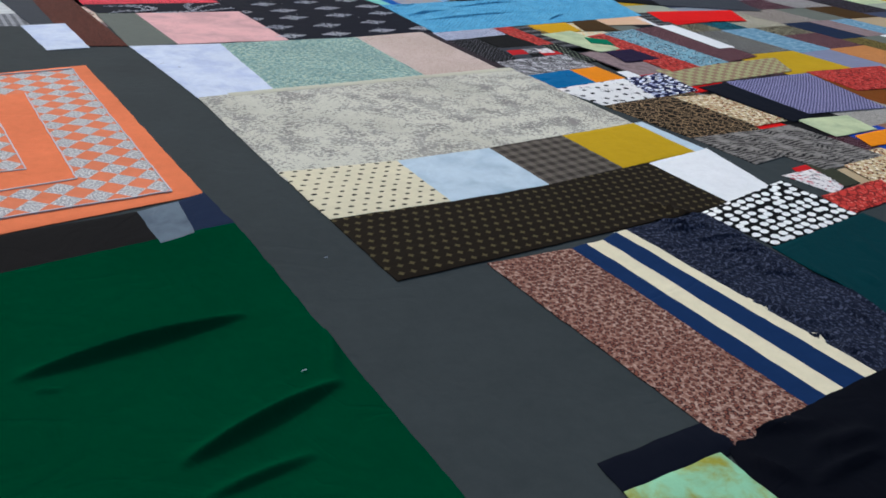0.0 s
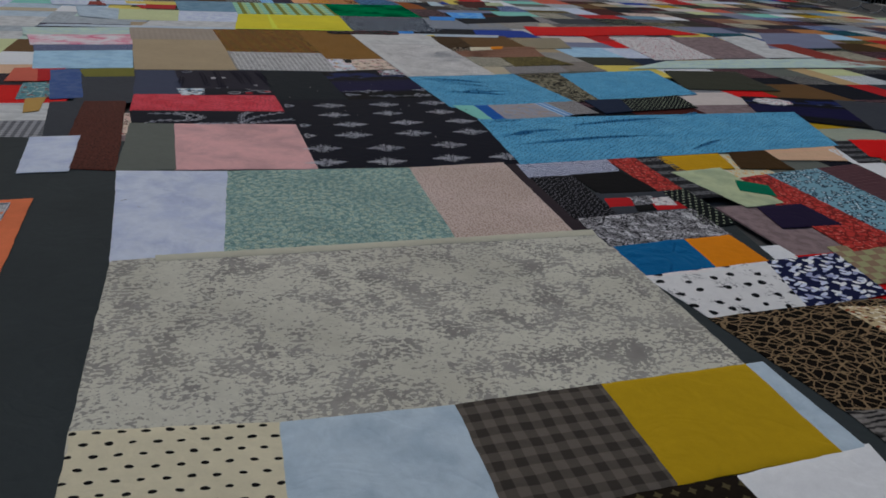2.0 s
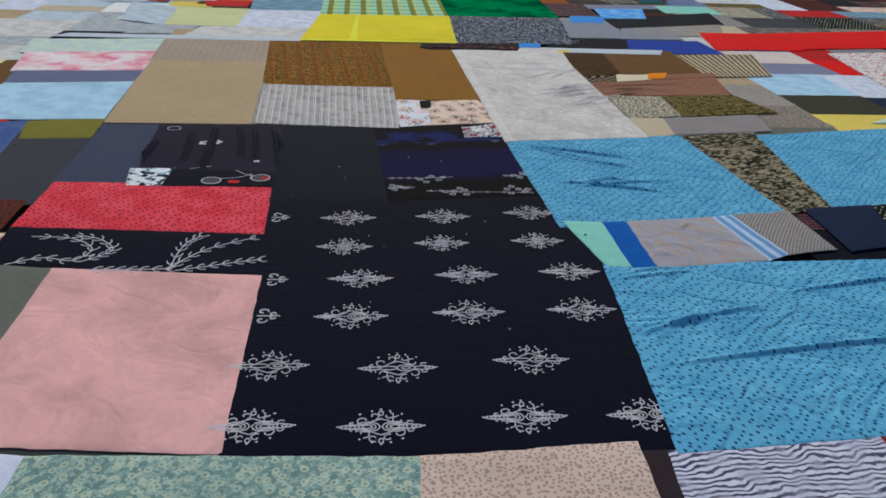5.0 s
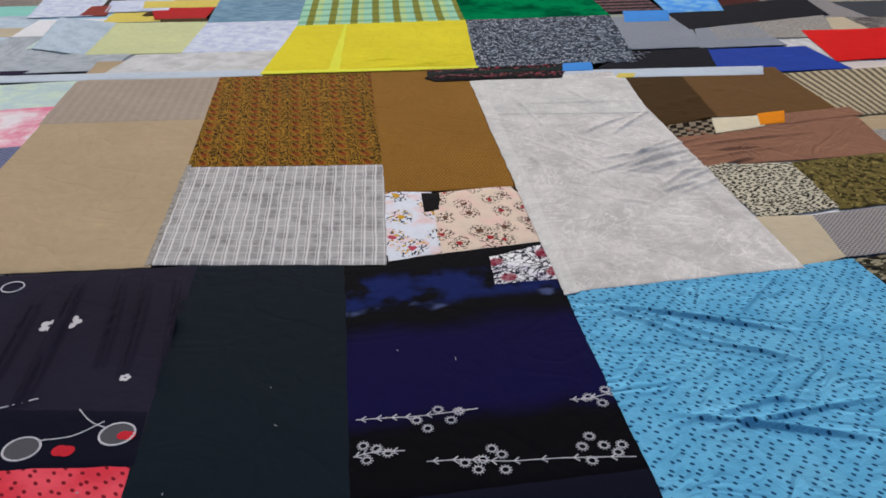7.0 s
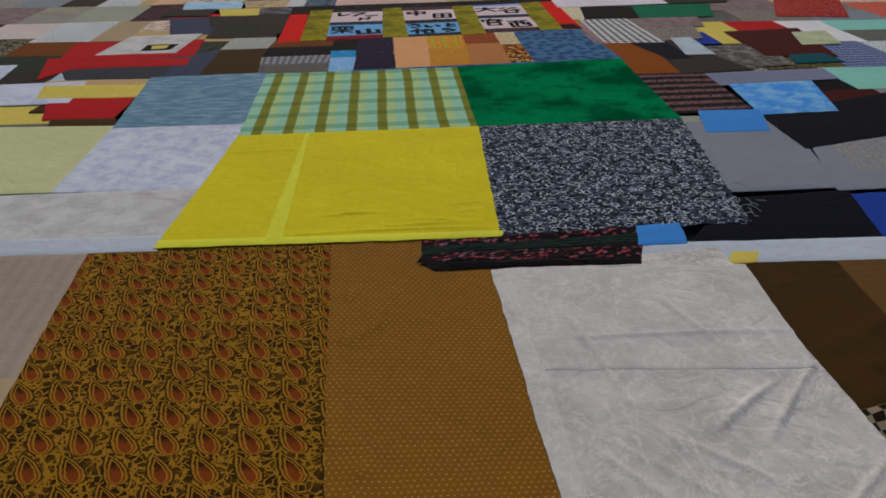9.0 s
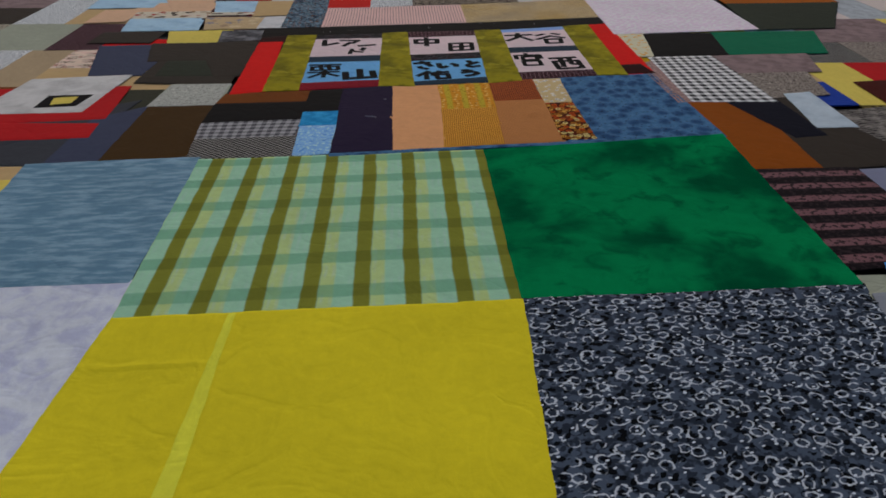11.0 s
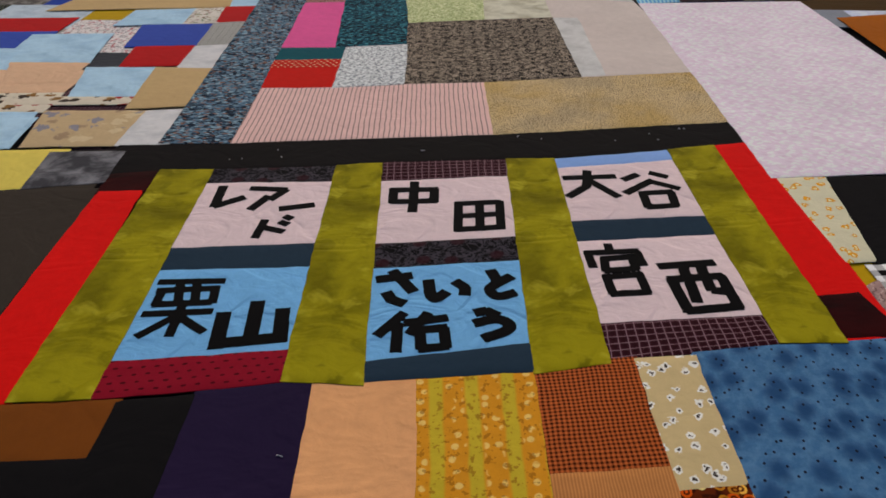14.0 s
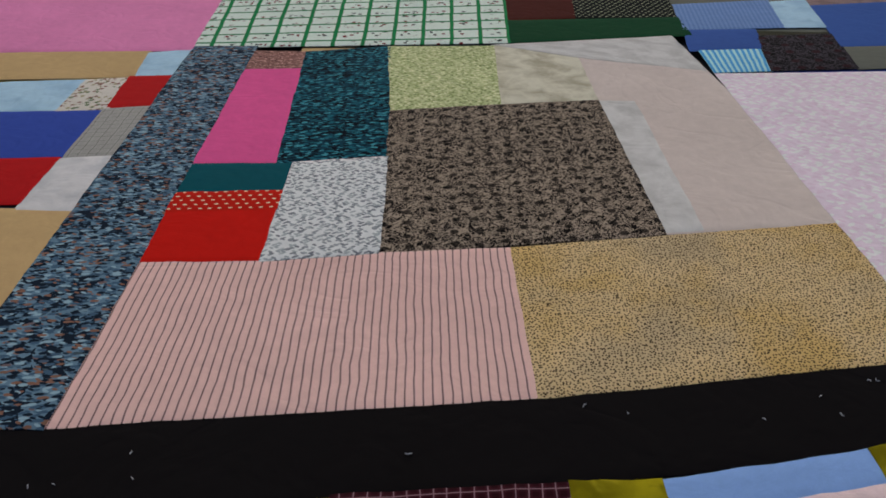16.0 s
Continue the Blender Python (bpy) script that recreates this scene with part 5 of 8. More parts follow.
cloth(blue_crinkle_cloth, (2.670, 4.080), (2.960, 4.200), (3.000, 4.690), (2.610, 4.570), MATS["navy"], 5, "navy scrap")
cloth(blue_crinkle_cloth, (2.960, 4.200), (3.710, 4.450), (3.730, 5.010), (3.000, 4.690), MATS["blackfloral"], 3, "dark floral scrap")
white_sheet = quilt("white_sheet", "wrinkled white muslin sheet laid over the quilts", 0, 0, "cloth")
cloth(white_sheet, (0.941, 5.394), (1.906, 5.673), (1.352, 8.385), (0.355, 8.065), MATS["muslin"], 6, "wrinkled white muslin")
cloth(white_sheet, (0.510, 7.390), (1.510, 7.520), (1.435, 8.226), (0.385, 8.065), MATS["muslinlight"], 9, "whiter muslin end beyond a hem")
brown_quilt = quilt("brown_quilt", "quilt of brown, beige and olive print pieces", 0, 0, "quilt")
cloth(brown_quilt, (1.906, 5.673), (2.122, 5.787), (2.100, 6.150), (1.842, 6.110), MATS["sand"], 3, "sand scrap")
cloth(brown_quilt, (2.122, 5.787), (2.840, 6.020), (2.830, 6.410), (2.100, 6.150), MATS["waffle"], 3, "grey woven piece")
cloth(brown_quilt, (1.862, 6.110), (2.258, 6.267), (2.178, 6.788), (1.696, 6.694), MATS["bwfloral"], 3, "black and cream floral piece")
cloth(brown_quilt, (2.258, 6.247), (3.030, 6.520), (2.800, 7.000), (2.178, 6.788), MATS["olivecamo"], 3, "olive camouflage piece")
cloth(brown_quilt, (1.696, 6.694), (2.800, 7.000), (2.781, 7.710), (1.590, 7.171), MATS["brownpink"], 3, "brown pink piece with folds")
cloth(brown_quilt, (1.570, 7.099), (1.892, 7.191), (1.897, 7.432), (1.545, 7.273), MATS["darkcheck"], 4, "dark brown and cream check strip")
cloth(brown_quilt, (1.877, 7.199), (2.176, 7.339), (2.215, 7.522), (1.897, 7.432), MATS["cream"], 7, "white orange strip")
cloth(brown_quilt, (2.168, 7.359), (2.306, 7.411), (2.357, 7.607), (2.193, 7.540), MATS["orangebright"], 9, "orange tag")
cloth(brown_quilt, (1.548, 7.293), (1.940, 7.477), (1.840, 8.460), (1.385, 8.340), MATS["browndark"], 3, "dark brown piece")
cloth(brown_quilt, (1.940, 7.477), (2.711, 7.702), (2.565, 8.620), (1.840, 8.460), MATS["brown"], 3, "brown piece")
cloth(brown_quilt, (2.758, 7.590), (3.355, 7.780), (3.419, 8.696), (2.587, 8.456), MATS["beigestripe"], 3, "beige striped piece")
cloth(brown_quilt, (2.176, 7.339), (2.831, 7.607), (2.790, 7.731), (2.215, 7.522), MATS["brownpink"], 6, "tan pink strip")
paisley_quilt = quilt("paisley_quilt", "quilt of beige, ochre paisley, brown and white checked pieces", 0, 0, "quilt")
cloth(paisley_quilt, (-1.760, 5.240), (-0.798, 5.420), (-1.630, 8.530), (-2.610, 8.340), MATS["beige"], 3, "beige cotton piece")
cloth(paisley_quilt, (-2.250, 6.980), (-1.270, 7.150), (-1.494, 8.020), (-2.485, 7.837), MATS["greystripes"], 4, "faint striped beige piece")
cloth(paisley_quilt, (-0.808, 5.440), (0.190, 5.530), (-0.007, 6.553), (-1.064, 6.410), MATS["silvercheck"], 3, "white piece with silver checks")
cloth(paisley_quilt, (-1.054, 6.430), (-0.017, 6.563), (-0.511, 8.680), (-1.630, 8.530), MATS["paisley"], 3, "ochre paisley piece")
cloth(paisley_quilt, (0.071, 6.216), (0.698, 6.353), (0.366, 8.688), (-0.511, 8.680), MATS["brownochre"], 3, "brown textured piece")
cloth(paisley_quilt, (0.206, 5.562), (0.423, 5.649), (0.289, 6.231), (0.071, 6.216), MATS["floralblue"], 3, "white floral patch")
cloth(paisley_quilt, (0.293, 6.026), (0.352, 6.054), (0.332, 6.221), (0.256, 6.213), MATS["black"], 4, "black tab")
cloth(paisley_quilt, (0.423, 5.649), (0.947, 5.843), (0.678, 6.353), (0.298, 6.212), MATS["floralrose"], 3, "cream floral piece")
cloth(pale_quilt, (-0.550, 0.869), (1.697, 1.251), (1.697, 1.306), (-0.562, 0.919), MATS["selvedge"], 4, "cream selvedge strip between the toile and floral pieces")
cloth(paisley_quilt, (-0.811, 5.425), (-0.796, 5.436), (-1.044, 6.438), (-1.063, 6.437), MATS["greybeige"], 6, "narrow braided edge")
cloth(white_sheet, (0.933, 5.373), (0.978, 5.394), (0.415, 8.070), (0.352, 8.052), MATS["muslinlight"], 9, "frayed white selvedge")
pale_strip_quilt = quilt("pale_strip_quilt", "quilt of light blue, navy lace and pink printed strips", 0, 0, "quilt")
cloth(pale_strip_quilt, (-2.660, 5.110), (-1.810, 5.310), (-2.060, 6.250), (-2.970, 6.000), MATS["lightblue"], 3, "light blue strip")
cloth(pale_strip_quilt, (-2.970, 6.000), (-2.060, 6.250), (-2.140, 6.620), (-3.120, 6.380), MATS["navylace"], 3, "navy lace print strip")
cloth(pale_strip_quilt, (-3.150, 6.370), (-2.150, 6.620), (-2.310, 7.310), (-3.410, 6.990), MATS["pinkprint"], 3, "white strip with pink and green print")
cloth(pale_strip_quilt, (-3.450, 6.980), (-2.310, 7.310), (-2.454, 7.871), (-3.670, 7.520), MATS["palegrass"], 2, "pale green white strip")
yellow_cloth = quilt("yellow_cloth", "lemon yellow cotton cloth with a fold line and hem", 0, 0, "cloth")
cloth(yellow_cloth, (-1.203, 8.128), (0.351, 8.426), (0.137, 9.942), (-1.357, 9.601), MATS["yellow"], 8, "yellow cotton")
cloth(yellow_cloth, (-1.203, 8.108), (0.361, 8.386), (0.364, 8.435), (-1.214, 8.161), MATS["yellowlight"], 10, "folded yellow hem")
# the fold's relief is too low to show; its lighter line is put into colour
cloth(yellow_cloth, (-0.720, 8.220), (-0.660, 8.240), (-0.920, 9.689), (-0.940, 9.688), MATS["yellowlight"], 10, "lighter yellow strip painted in along the fold")
gingham_cloth = tagged(cloth(None, (-1.357, 9.601), (0.147, 9.942), (-0.140, 11.426), (-1.664, 11.070), MATS["gingham"], 5, name="gingham_cloth"), "light green and olive gingham checked cloth", "cloth")
green_sheet = tagged(cloth(None, (0.147, 9.942), (1.486, 10.249), (1.232, 11.866), (-0.140, 11.426), MATS["emerald"], 6, name="green_sheet"), "emerald green velvety cloth with darker patches", "cloth")
lace_cloth = tagged(cloth(None, (0.361, 8.396), (1.568, 8.696), (1.486, 10.249), (0.137, 9.952), MATS["lace"], 6, name="lace_cloth", fray=0.03), "black and grey flocked lace cloth with frayed edges", "cloth")
fringed_shawl = quilt("fringed_shawl", "bunched black and wine red fringed shawl", 0, 0, "cloth")
cloth(fringed_shawl, (0.024, 8.230), (1.012, 8.485), (1.019, 8.562), (0.015, 8.310), MATS["shawlred"], 6, "wine red knotted fold")
cloth(fringed_shawl, (0.034, 8.169), (1.006, 8.407), (1.012, 8.494), (0.024, 8.240), MATS["shawlteal"], 7, "dark teal fold")
cloth(fringed_shawl, (0.019, 8.115), (1.008, 8.349), (1.006, 8.407), (0.034, 8.179), MATS["shawlblack"], 6, "black fold")
cloth(fringed_shawl, (0.039, 8.085), (0.991, 8.262), (1.007, 8.359), (0.106, 8.185), MATS["shawlred"], 9, "wine red knotted fold")
cloth(fringed_shawl, (0.096, 8.046), (0.982, 8.204), (0.991, 8.271), (0.039, 8.095), MATS["shawlblack"], 8, "black fringe")
blue_scrap_quilt = quilt("blue_scrap_quilt", "quilt of grey, navy and bright blue cotton pieces", 0, 0, "quilt")
cloth(blue_scrap_quilt, (1.007, 8.378), (1.218, 8.423), (1.215, 8.615), (1.019, 8.562), MATS["skyblue"], 8, "bright blue tab")
cloth(blue_scrap_quilt, (1.227, 8.386), (2.145, 8.534), (2.175, 9.126), (1.529, 8.955), MATS["navyblack"], 3, "black navy piece")
cloth(blue_scrap_quilt, (1.379, 8.245), (1.496, 8.276), (1.521, 8.366), (1.420, 8.345), MATS["paleyellow"], 6, "small yellow tag")
cloth(blue_scrap_quilt, (0.972, 8.194), (2.440, 8.430), (2.480, 8.630), (1.016, 8.388), MATS["whitesheer"], 5, "translucent white strip")
cloth(blue_scrap_quilt, (2.122, 8.417), (3.121, 8.643), (2.977, 9.242), (2.188, 9.076), MATS["royal"], 3, "royal blue piece")
cloth(blue_scrap_quilt, (1.567, 9.083), (2.000, 9.166), (2.040, 10.430), (1.613, 10.079), MATS["grey"], 3, "grey piece")
cloth(blue_scrap_quilt, (1.622, 10.005), (2.018, 10.070), (2.062, 10.510), (1.648, 10.439), MATS["skyblue"], 5, "bright blue strip")
cloth(blue_scrap_quilt, (2.159, 9.762), (3.540, 10.460), (3.540, 11.280), (2.040, 10.430), MATS["navyblack"], 3, "navy piece")
cloth(blue_scrap_quilt, (2.340, 9.420), (3.350, 9.630), (3.480, 10.420), (2.328, 10.168), MATS["greybeige"], 2, "grey beige piece")
cloth(blue_scrap_quilt, (2.053, 10.412), (2.600, 10.550), (2.650, 11.310), (2.003, 11.141), MATS["skytie"], 4, "sky blue tie-dye piece")
cloth(blue_scrap_quilt, (1.454, 10.372), (2.014, 10.501), (1.859, 11.479), (1.300, 11.361), MATS["rosestripe"], 4, "black and rose striped piece")
cloth(blue_scrap_quilt, (1.438, 9.039), (2.150, 9.180), (2.193, 10.363), (1.521, 10.190), MATS["grey"], 2, "plain grey cotton piece")
cloth(blue_scrap_quilt, (2.140, 9.140), (2.840, 9.290), (2.730, 10.060), (2.227, 9.947), MATS["grey"], 2, "plain grey scrap")
cloth(blue_scrap_quilt, (1.894, 11.111), (2.890, 11.410), (2.870, 11.710), (1.849, 11.449), MATS["lilacgrey"], 3, "lilac grey strip")
cloth(blue_scrap_quilt, (1.279, 11.270), (1.698, 11.366), (1.507, 12.603), (1.079, 12.532), MATS["rust2"], 2, "rust brown piece")
cloth(blue_scrap_quilt, (3.100, 8.900), (4.070, 9.060), (4.220, 9.990), (3.110, 9.790), MATS["scarlet"], 3, "scarlet piece")
pastel_quilt = quilt("pastel_quilt", "quilt of faded white, lilac and pale green cotton pieces", 0, 0, "quilt")
cloth(pastel_quilt, (-2.065, 8.663), (-1.265, 8.785), (-1.375, 9.880), (-2.273, 9.728), MATS["whitelilac"], 3, "white lilac mottled piece")
cloth(pastel_quilt, (-2.820, 8.530), (-2.065, 8.663), (-2.268, 9.720), (-3.100, 9.600), MATS["palelime"], 3, "pale yellow green piece")
cloth(pastel_quilt, (-2.400, 7.950), (-1.185, 8.200), (-1.265, 8.785), (-2.400, 8.560), MATS["offwhite"], 4, "off white piece")
cloth(pastel_quilt, (-3.010, 8.020), (-2.417, 8.139), (-2.500, 8.840), (-2.920, 8.750), MATS["palegrey"], 3, "pale grey piece")
cloth(pastel_quilt, (-3.380, 8.700), (-2.820, 8.530), (-3.100, 9.600), (-3.780, 9.800), MATS["paleblue"], 3, "pale blue piece")
cloth(pastel_quilt, (-2.251, 9.684), (-1.439, 9.861), (-1.681, 11.103), (-2.560, 10.879), MATS["steel"], 4, "steel blue faded piece")
cloth(pastel_quilt, (-3.570, 7.680), (-1.203, 8.088), (-1.225, 8.231), (-3.490, 7.860), MATS["whitesheer"], 5, "thin white hem strip")
cloth(pastel_quilt, (-2.820, 9.810), (-2.367, 9.880), (-2.449, 10.337), (-3.060, 10.260), MATS["red"], 3, "red piece")
cloth(pastel_quilt, (-3.460, 10.040), (-2.859, 10.178), (-3.039, 10.729), (-3.650, 10.560), MATS["whiteblue"], 3, "white piece")
cloth(pastel_quilt, (-3.160, 10.250), (-2.431, 10.371), (-2.515, 10.681), (-3.290, 10.570), MATS["paleyellow"], 3, "pale yellow strip")
cloth(pastel_quilt, (-3.010, 9.950), (-2.353, 10.080), (-2.352, 10.273), (-3.040, 10.180), MATS["browndark"], 1, "dark brown scrap")
cloth(pastel_quilt, (-4.090, 9.750), (-3.510, 9.880), (-3.910, 11.140), (-4.590, 10.970), MATS["whitelilac"], 3, "white lilac piece")
cloth(pastel_quilt, (-3.630, 9.870), (-3.380, 9.910), (-3.550, 10.350), (-3.730, 10.290), MATS["brick"], 3, "brick red scrap")
cloth(pastel_quilt, (-3.620, 11.290), (-2.530, 11.610), (-2.690, 12.230), (-3.830, 11.970), MATS["red"], 3, "scarlet band")
cloth(pastel_quilt, (-3.120, 10.900), (-2.480, 11.490), (-2.480, 11.970), (-3.040, 11.430), MATS["greydark"], 2, "dark grey band")
picture_cloth = quilt("picture_cloth", "grey white cloth with a small framed picture patch", 0, 0, "cloth")
cloth(picture_cloth, (-3.410, 11.540), (-2.740, 11.700), (-2.810, 12.470), (-3.450, 12.280), MATS["offwhite"], 4, "grey white cloth")
cloth(picture_cloth, (-3.070, 11.730), (-2.840, 11.800), (-2.850, 12.010), (-3.110, 11.950), MATS["black"], 6, "black framed square")
cloth(picture_cloth, (-3.000, 11.800), (-2.900, 11.840), (-2.920, 11.950), (-3.040, 11.910), MATS["paleyellow"], 8, "yellow square")
cloth(picture_cloth, (-3.370, 11.080), (-2.458, 11.298), (-2.520, 11.520), (-3.360, 11.400), MATS["red"], 3, "red band")
cloth(picture_cloth, (-3.460, 10.750), (-3.360, 11.100), (-3.380, 11.480), (-3.750, 11.370), MATS["red"], 2, "red corner piece")
cloth(picture_cloth, (-2.205, 10.974), (-1.743, 11.065), (-1.869, 11.971), (-2.350, 11.840), MATS["browndark"], 3, "dark brown piece")
cloth(picture_cloth, (-2.370, 11.870), (-1.939, 11.964), (-2.013, 12.379), (-2.419, 12.317), MATS["sage2"], 3, "pale sage piece")
cloth(picture_cloth, (-2.475, 10.849), (-2.186, 10.976), (-2.370, 11.870), (-2.600, 11.590), MATS["slateblue"], 2, "slate flecked piece")
bear_quilt = quilt("bear_quilt", "quilt of dark brown, pale grey and yellow pieces", 0, 0, "quilt")
cloth(bear_quilt, (-2.167, 10.987), (-1.733, 11.075), (-1.967, 11.917), (-2.360, 11.850), MATS["browndark"], 3, "dark brown piece")
cloth(bear_quilt, (-2.370, 11.870), (-1.958, 11.950), (-2.023, 12.389), (-2.408, 12.307), MATS["paleflect"], 4, "pale flecked piece")
cloth(bear_quilt, (-2.630, 12.490), (-2.056, 12.587), (-2.150, 12.971), (-2.710, 12.860), MATS["greengrey"], 2, "dark green grey piece")
cloth(bear_quilt, (-2.206, 12.538), (-2.036, 12.588), (-2.213, 13.512), (-2.700, 13.390), MATS["browngrey"], 2, "dark taupe piece")
cloth(bear_quilt, (-2.860, 12.830), (-2.420, 12.930), (-2.560, 13.420), (-3.060, 13.320), MATS["browngrey"], 2, "dark taupe piece")
cloth(bear_quilt, (-2.940, 13.330), (-2.560, 13.440), (-2.590, 13.850), (-3.110, 13.730), MATS["paleyellow"], 2, "yellow scrap")
cloth(bear_quilt, (-2.550, 13.450), (-2.233, 13.574), (-2.312, 13.881), (-2.650, 13.800), MATS["greyprint"], 4, "grey animal print")
cloth(bear_quilt, (-1.800, 10.470), (-1.640, 10.490), (-1.823, 11.052), (-2.037, 11.010), MATS["indigoplaid"], 2, "indigo plaid piece")
tan_quilt = quilt("tan_quilt", "quilt of purple, peach, mustard and blue print pieces", 0, 0, "quilt")
cloth(tan_quilt, (-1.743, 11.075), (-1.179, 11.199), (-1.262, 11.502), (-1.822, 11.360), MATS["bwcheck"], 4, "black and white check piece")
cloth(tan_quilt, (-1.822, 11.360), (-1.282, 11.492), (-1.311, 11.774), (-1.894, 11.633), MATS["greygingham"], 4, "grey gingham piece")
cloth(tan_quilt, (-1.894, 11.623), (-1.311, 11.774), (-1.374, 12.100), (-1.949, 11.964), MATS["black"], 4, "black piece")
cloth(tan_quilt, (-1.332, 11.886), (-1.125, 11.937), (-1.209, 12.375), (-1.415, 12.306), MATS["black"], 4, "black piece")
cloth(tan_quilt, (-1.949, 11.964), (-1.364, 12.100), (-1.415, 12.316), (-1.959, 12.167), MATS["rust"], 4, "rust brown strip")
cloth(tan_quilt, (-1.284, 11.658), (-1.072, 11.699), (-1.125, 11.947), (-1.332, 11.896), MATS["cyan"], 5, "bright cyan patch")
cloth(tan_quilt, (-1.179, 11.209), (-0.997, 11.262), (-1.072, 11.699), (-1.275, 11.647), MATS["paleblueweave"], 5, "pale blue woven patch")
cloth(tan_quilt, (-0.997, 11.262), (-0.650, 11.345), (-0.882, 12.498), (-1.199, 12.395), MATS["purple"], 4, "dark purple piece")
cloth(tan_quilt, (-0.650, 11.345), (-0.366, 11.435), (-0.571, 12.592), (-0.882, 12.498), MATS["peach"], 4, "peach cotton piece")
cloth(tan_quilt, (-0.463, 12.068), (-0.135, 12.161), (-0.224, 12.695), (-0.571, 12.582), MATS["yellowprint"], 4, "yellow print patch")
cloth(tan_quilt, (-0.366, 11.435), (-0.033, 11.544), (-0.135, 12.161), (-0.463, 12.068), MATS["mustardweave"], 4, "mustard woven patch")
cloth(tan_quilt, (-0.144, 12.284), (0.163, 12.367), (0.092, 12.795), (-0.224, 12.705), MATS["rustcheck"], 4, "rust checked patch")
cloth(tan_quilt, (-0.033, 11.544), (0.309, 11.641), (0.183, 12.367), (-0.144, 12.284), MATS["tancord"], 4, "tan corduroy patch")
cloth(tan_quilt, (0.194, 12.284), (0.357, 12.332), (0.273, 12.827), (0.092, 12.785), MATS["creamfloral"], 5, "cream floral patch")
cloth(tan_quilt, (0.309, 11.661), (0.491, 11.708), (0.357, 12.332), (0.194, 12.284), MATS["retro"], 5, "brown retro flower patch")
cloth(tan_quilt, (0.346, 11.620), (1.252, 11.846), (0.962, 13.061), (0.273, 12.857), MATS["bluemottle"], 3, "blue mottled piece")
cloth(tan_quilt, (-0.967, 11.222), (0.439, 11.619), (0.440, 11.649), (-0.977, 11.252), MATS["bluemottle"], 7, "blue mottled strip")
gingham_scraps = quilt("gingham_scraps", "quilt of black gingham, green and cream floral pieces", 0, 0, "quilt")
cloth(gingham_scraps, (1.155, 12.466), (1.710, 12.550), (1.464, 13.614), (0.975, 13.499), MATS["bwgingham"], 4, "black white gingham piece")
cloth(gingham_scraps, (1.059, 12.422), (1.165, 12.466), (0.984, 13.399), (0.868, 13.288), MATS["roselace"], 3, "rose lace strip")
cloth(gingham_scraps, (0.827, 13.497), (1.032, 13.552), (1.001, 14.244), (0.732, 14.174), MATS["creamyellow"], 4, "cream yellow floral piece")
cloth(gingham_scraps, (1.022, 13.522), (1.614, 13.684), (1.587, 14.373), (1.001, 14.244), MATS["black"], 4, "black piece")
cloth(gingham_scraps, (1.614, 13.684), (2.410, 13.850), (2.500, 14.580), (1.597, 14.393), MATS["green"], 4, "green piece")
cloth(gingham_scraps, (1.600, 13.170), (2.210, 13.320), (2.230, 13.820), (1.470, 13.620), MATS["rosegrey"], 3, "rose grey piece")
cloth(gingham_scraps, (1.690, 12.620), (2.100, 12.760), (2.090, 13.320), (1.580, 13.170), MATS["taupespeck"], 3, "taupe speckled piece")
cloth(gingham_scraps, (1.658, 11.890), (1.857, 11.959), (1.720, 12.580), (1.371, 12.500), MATS["blacknavy"], 3, "black strip")
pink_sheet = quilt("pink_sheet", "white and pink mottled cloth laid flat", 0, 0, "cloth")
cloth(pink_sheet, (0.756, 14.194), (2.028, 14.565), (1.560, 17.544), (0.271, 17.213), MATS["whitepink"], 6, "white pink mottled")
cloth(pink_sheet, (1.948, 15.607), (3.094, 15.862), (2.900, 17.600), (1.750, 17.100), MATS["rustorange"], 5, "orange brown piece")
cloth(pink_sheet, (2.020, 14.551), (2.729, 14.730), (3.094, 15.862), (1.948, 15.607), MATS["greengrey"], 5, "charcoal green piece")
name_banner = quilt("name_banner", "patchwork banner with black cut-out Japanese characters on white and blue", 0, 0, "banner")
cloth(name_banner, (-1.929, 12.157), (-1.728, 12.256), (-2.020, 13.523), (-2.193, 13.481), MATS["scarletcloth"], 4, "scarlet border")
cloth(name_banner, (-2.193, 13.459), (-2.010, 13.523), (-2.035, 13.722), (-2.234, 13.646), MATS["darkred"], 4, "dark red corner")
cloth(name_banner, (-2.273, 13.632), (0.705, 14.505), (0.658, 14.849), (-2.380, 13.992), MATS["blackcord"], 3, "black top border")
cloth(name_banner, (-1.728, 12.256), (-1.508, 12.311), (-1.803, 13.762), (-2.025, 13.722), MATS["olivevelvet"], 7, "olive velvet strip")
cloth(name_banner, (-0.967, 12.489), (-0.736, 12.521), (-1.048, 13.983), (-1.240, 13.917), MATS["olivevelvet"], 7, "olive velvet strip")
cloth(name_banner, (-0.214, 12.675), (0.004, 12.757), (-0.255, 14.193), (-0.464, 14.148), MATS["olivevelvet"], 7, "olive velvet strip")
cloth(name_banner, (0.563, 12.965), (0.769, 13.007), (0.519, 14.490), (0.304, 14.396), MATS["olivevelvet"], 7, "olive velvet strip")
cloth(name_banner, (0.779, 13.017), (0.972, 13.081), (0.697, 14.567), (0.519, 14.490), MATS["scarletcloth"], 4, "scarlet border")
cloth(name_banner, (0.769, 13.027), (0.972, 13.081), (0.890, 13.299), (0.724, 13.245), MATS["darkred"], 5, "dark red corner")
cloth(name_banner, (-1.834, 13.621), (-1.217, 13.764), (-1.240, 13.917), (-1.848, 13.762), MATS["charcoalfloral"], 4, "black floral strip")
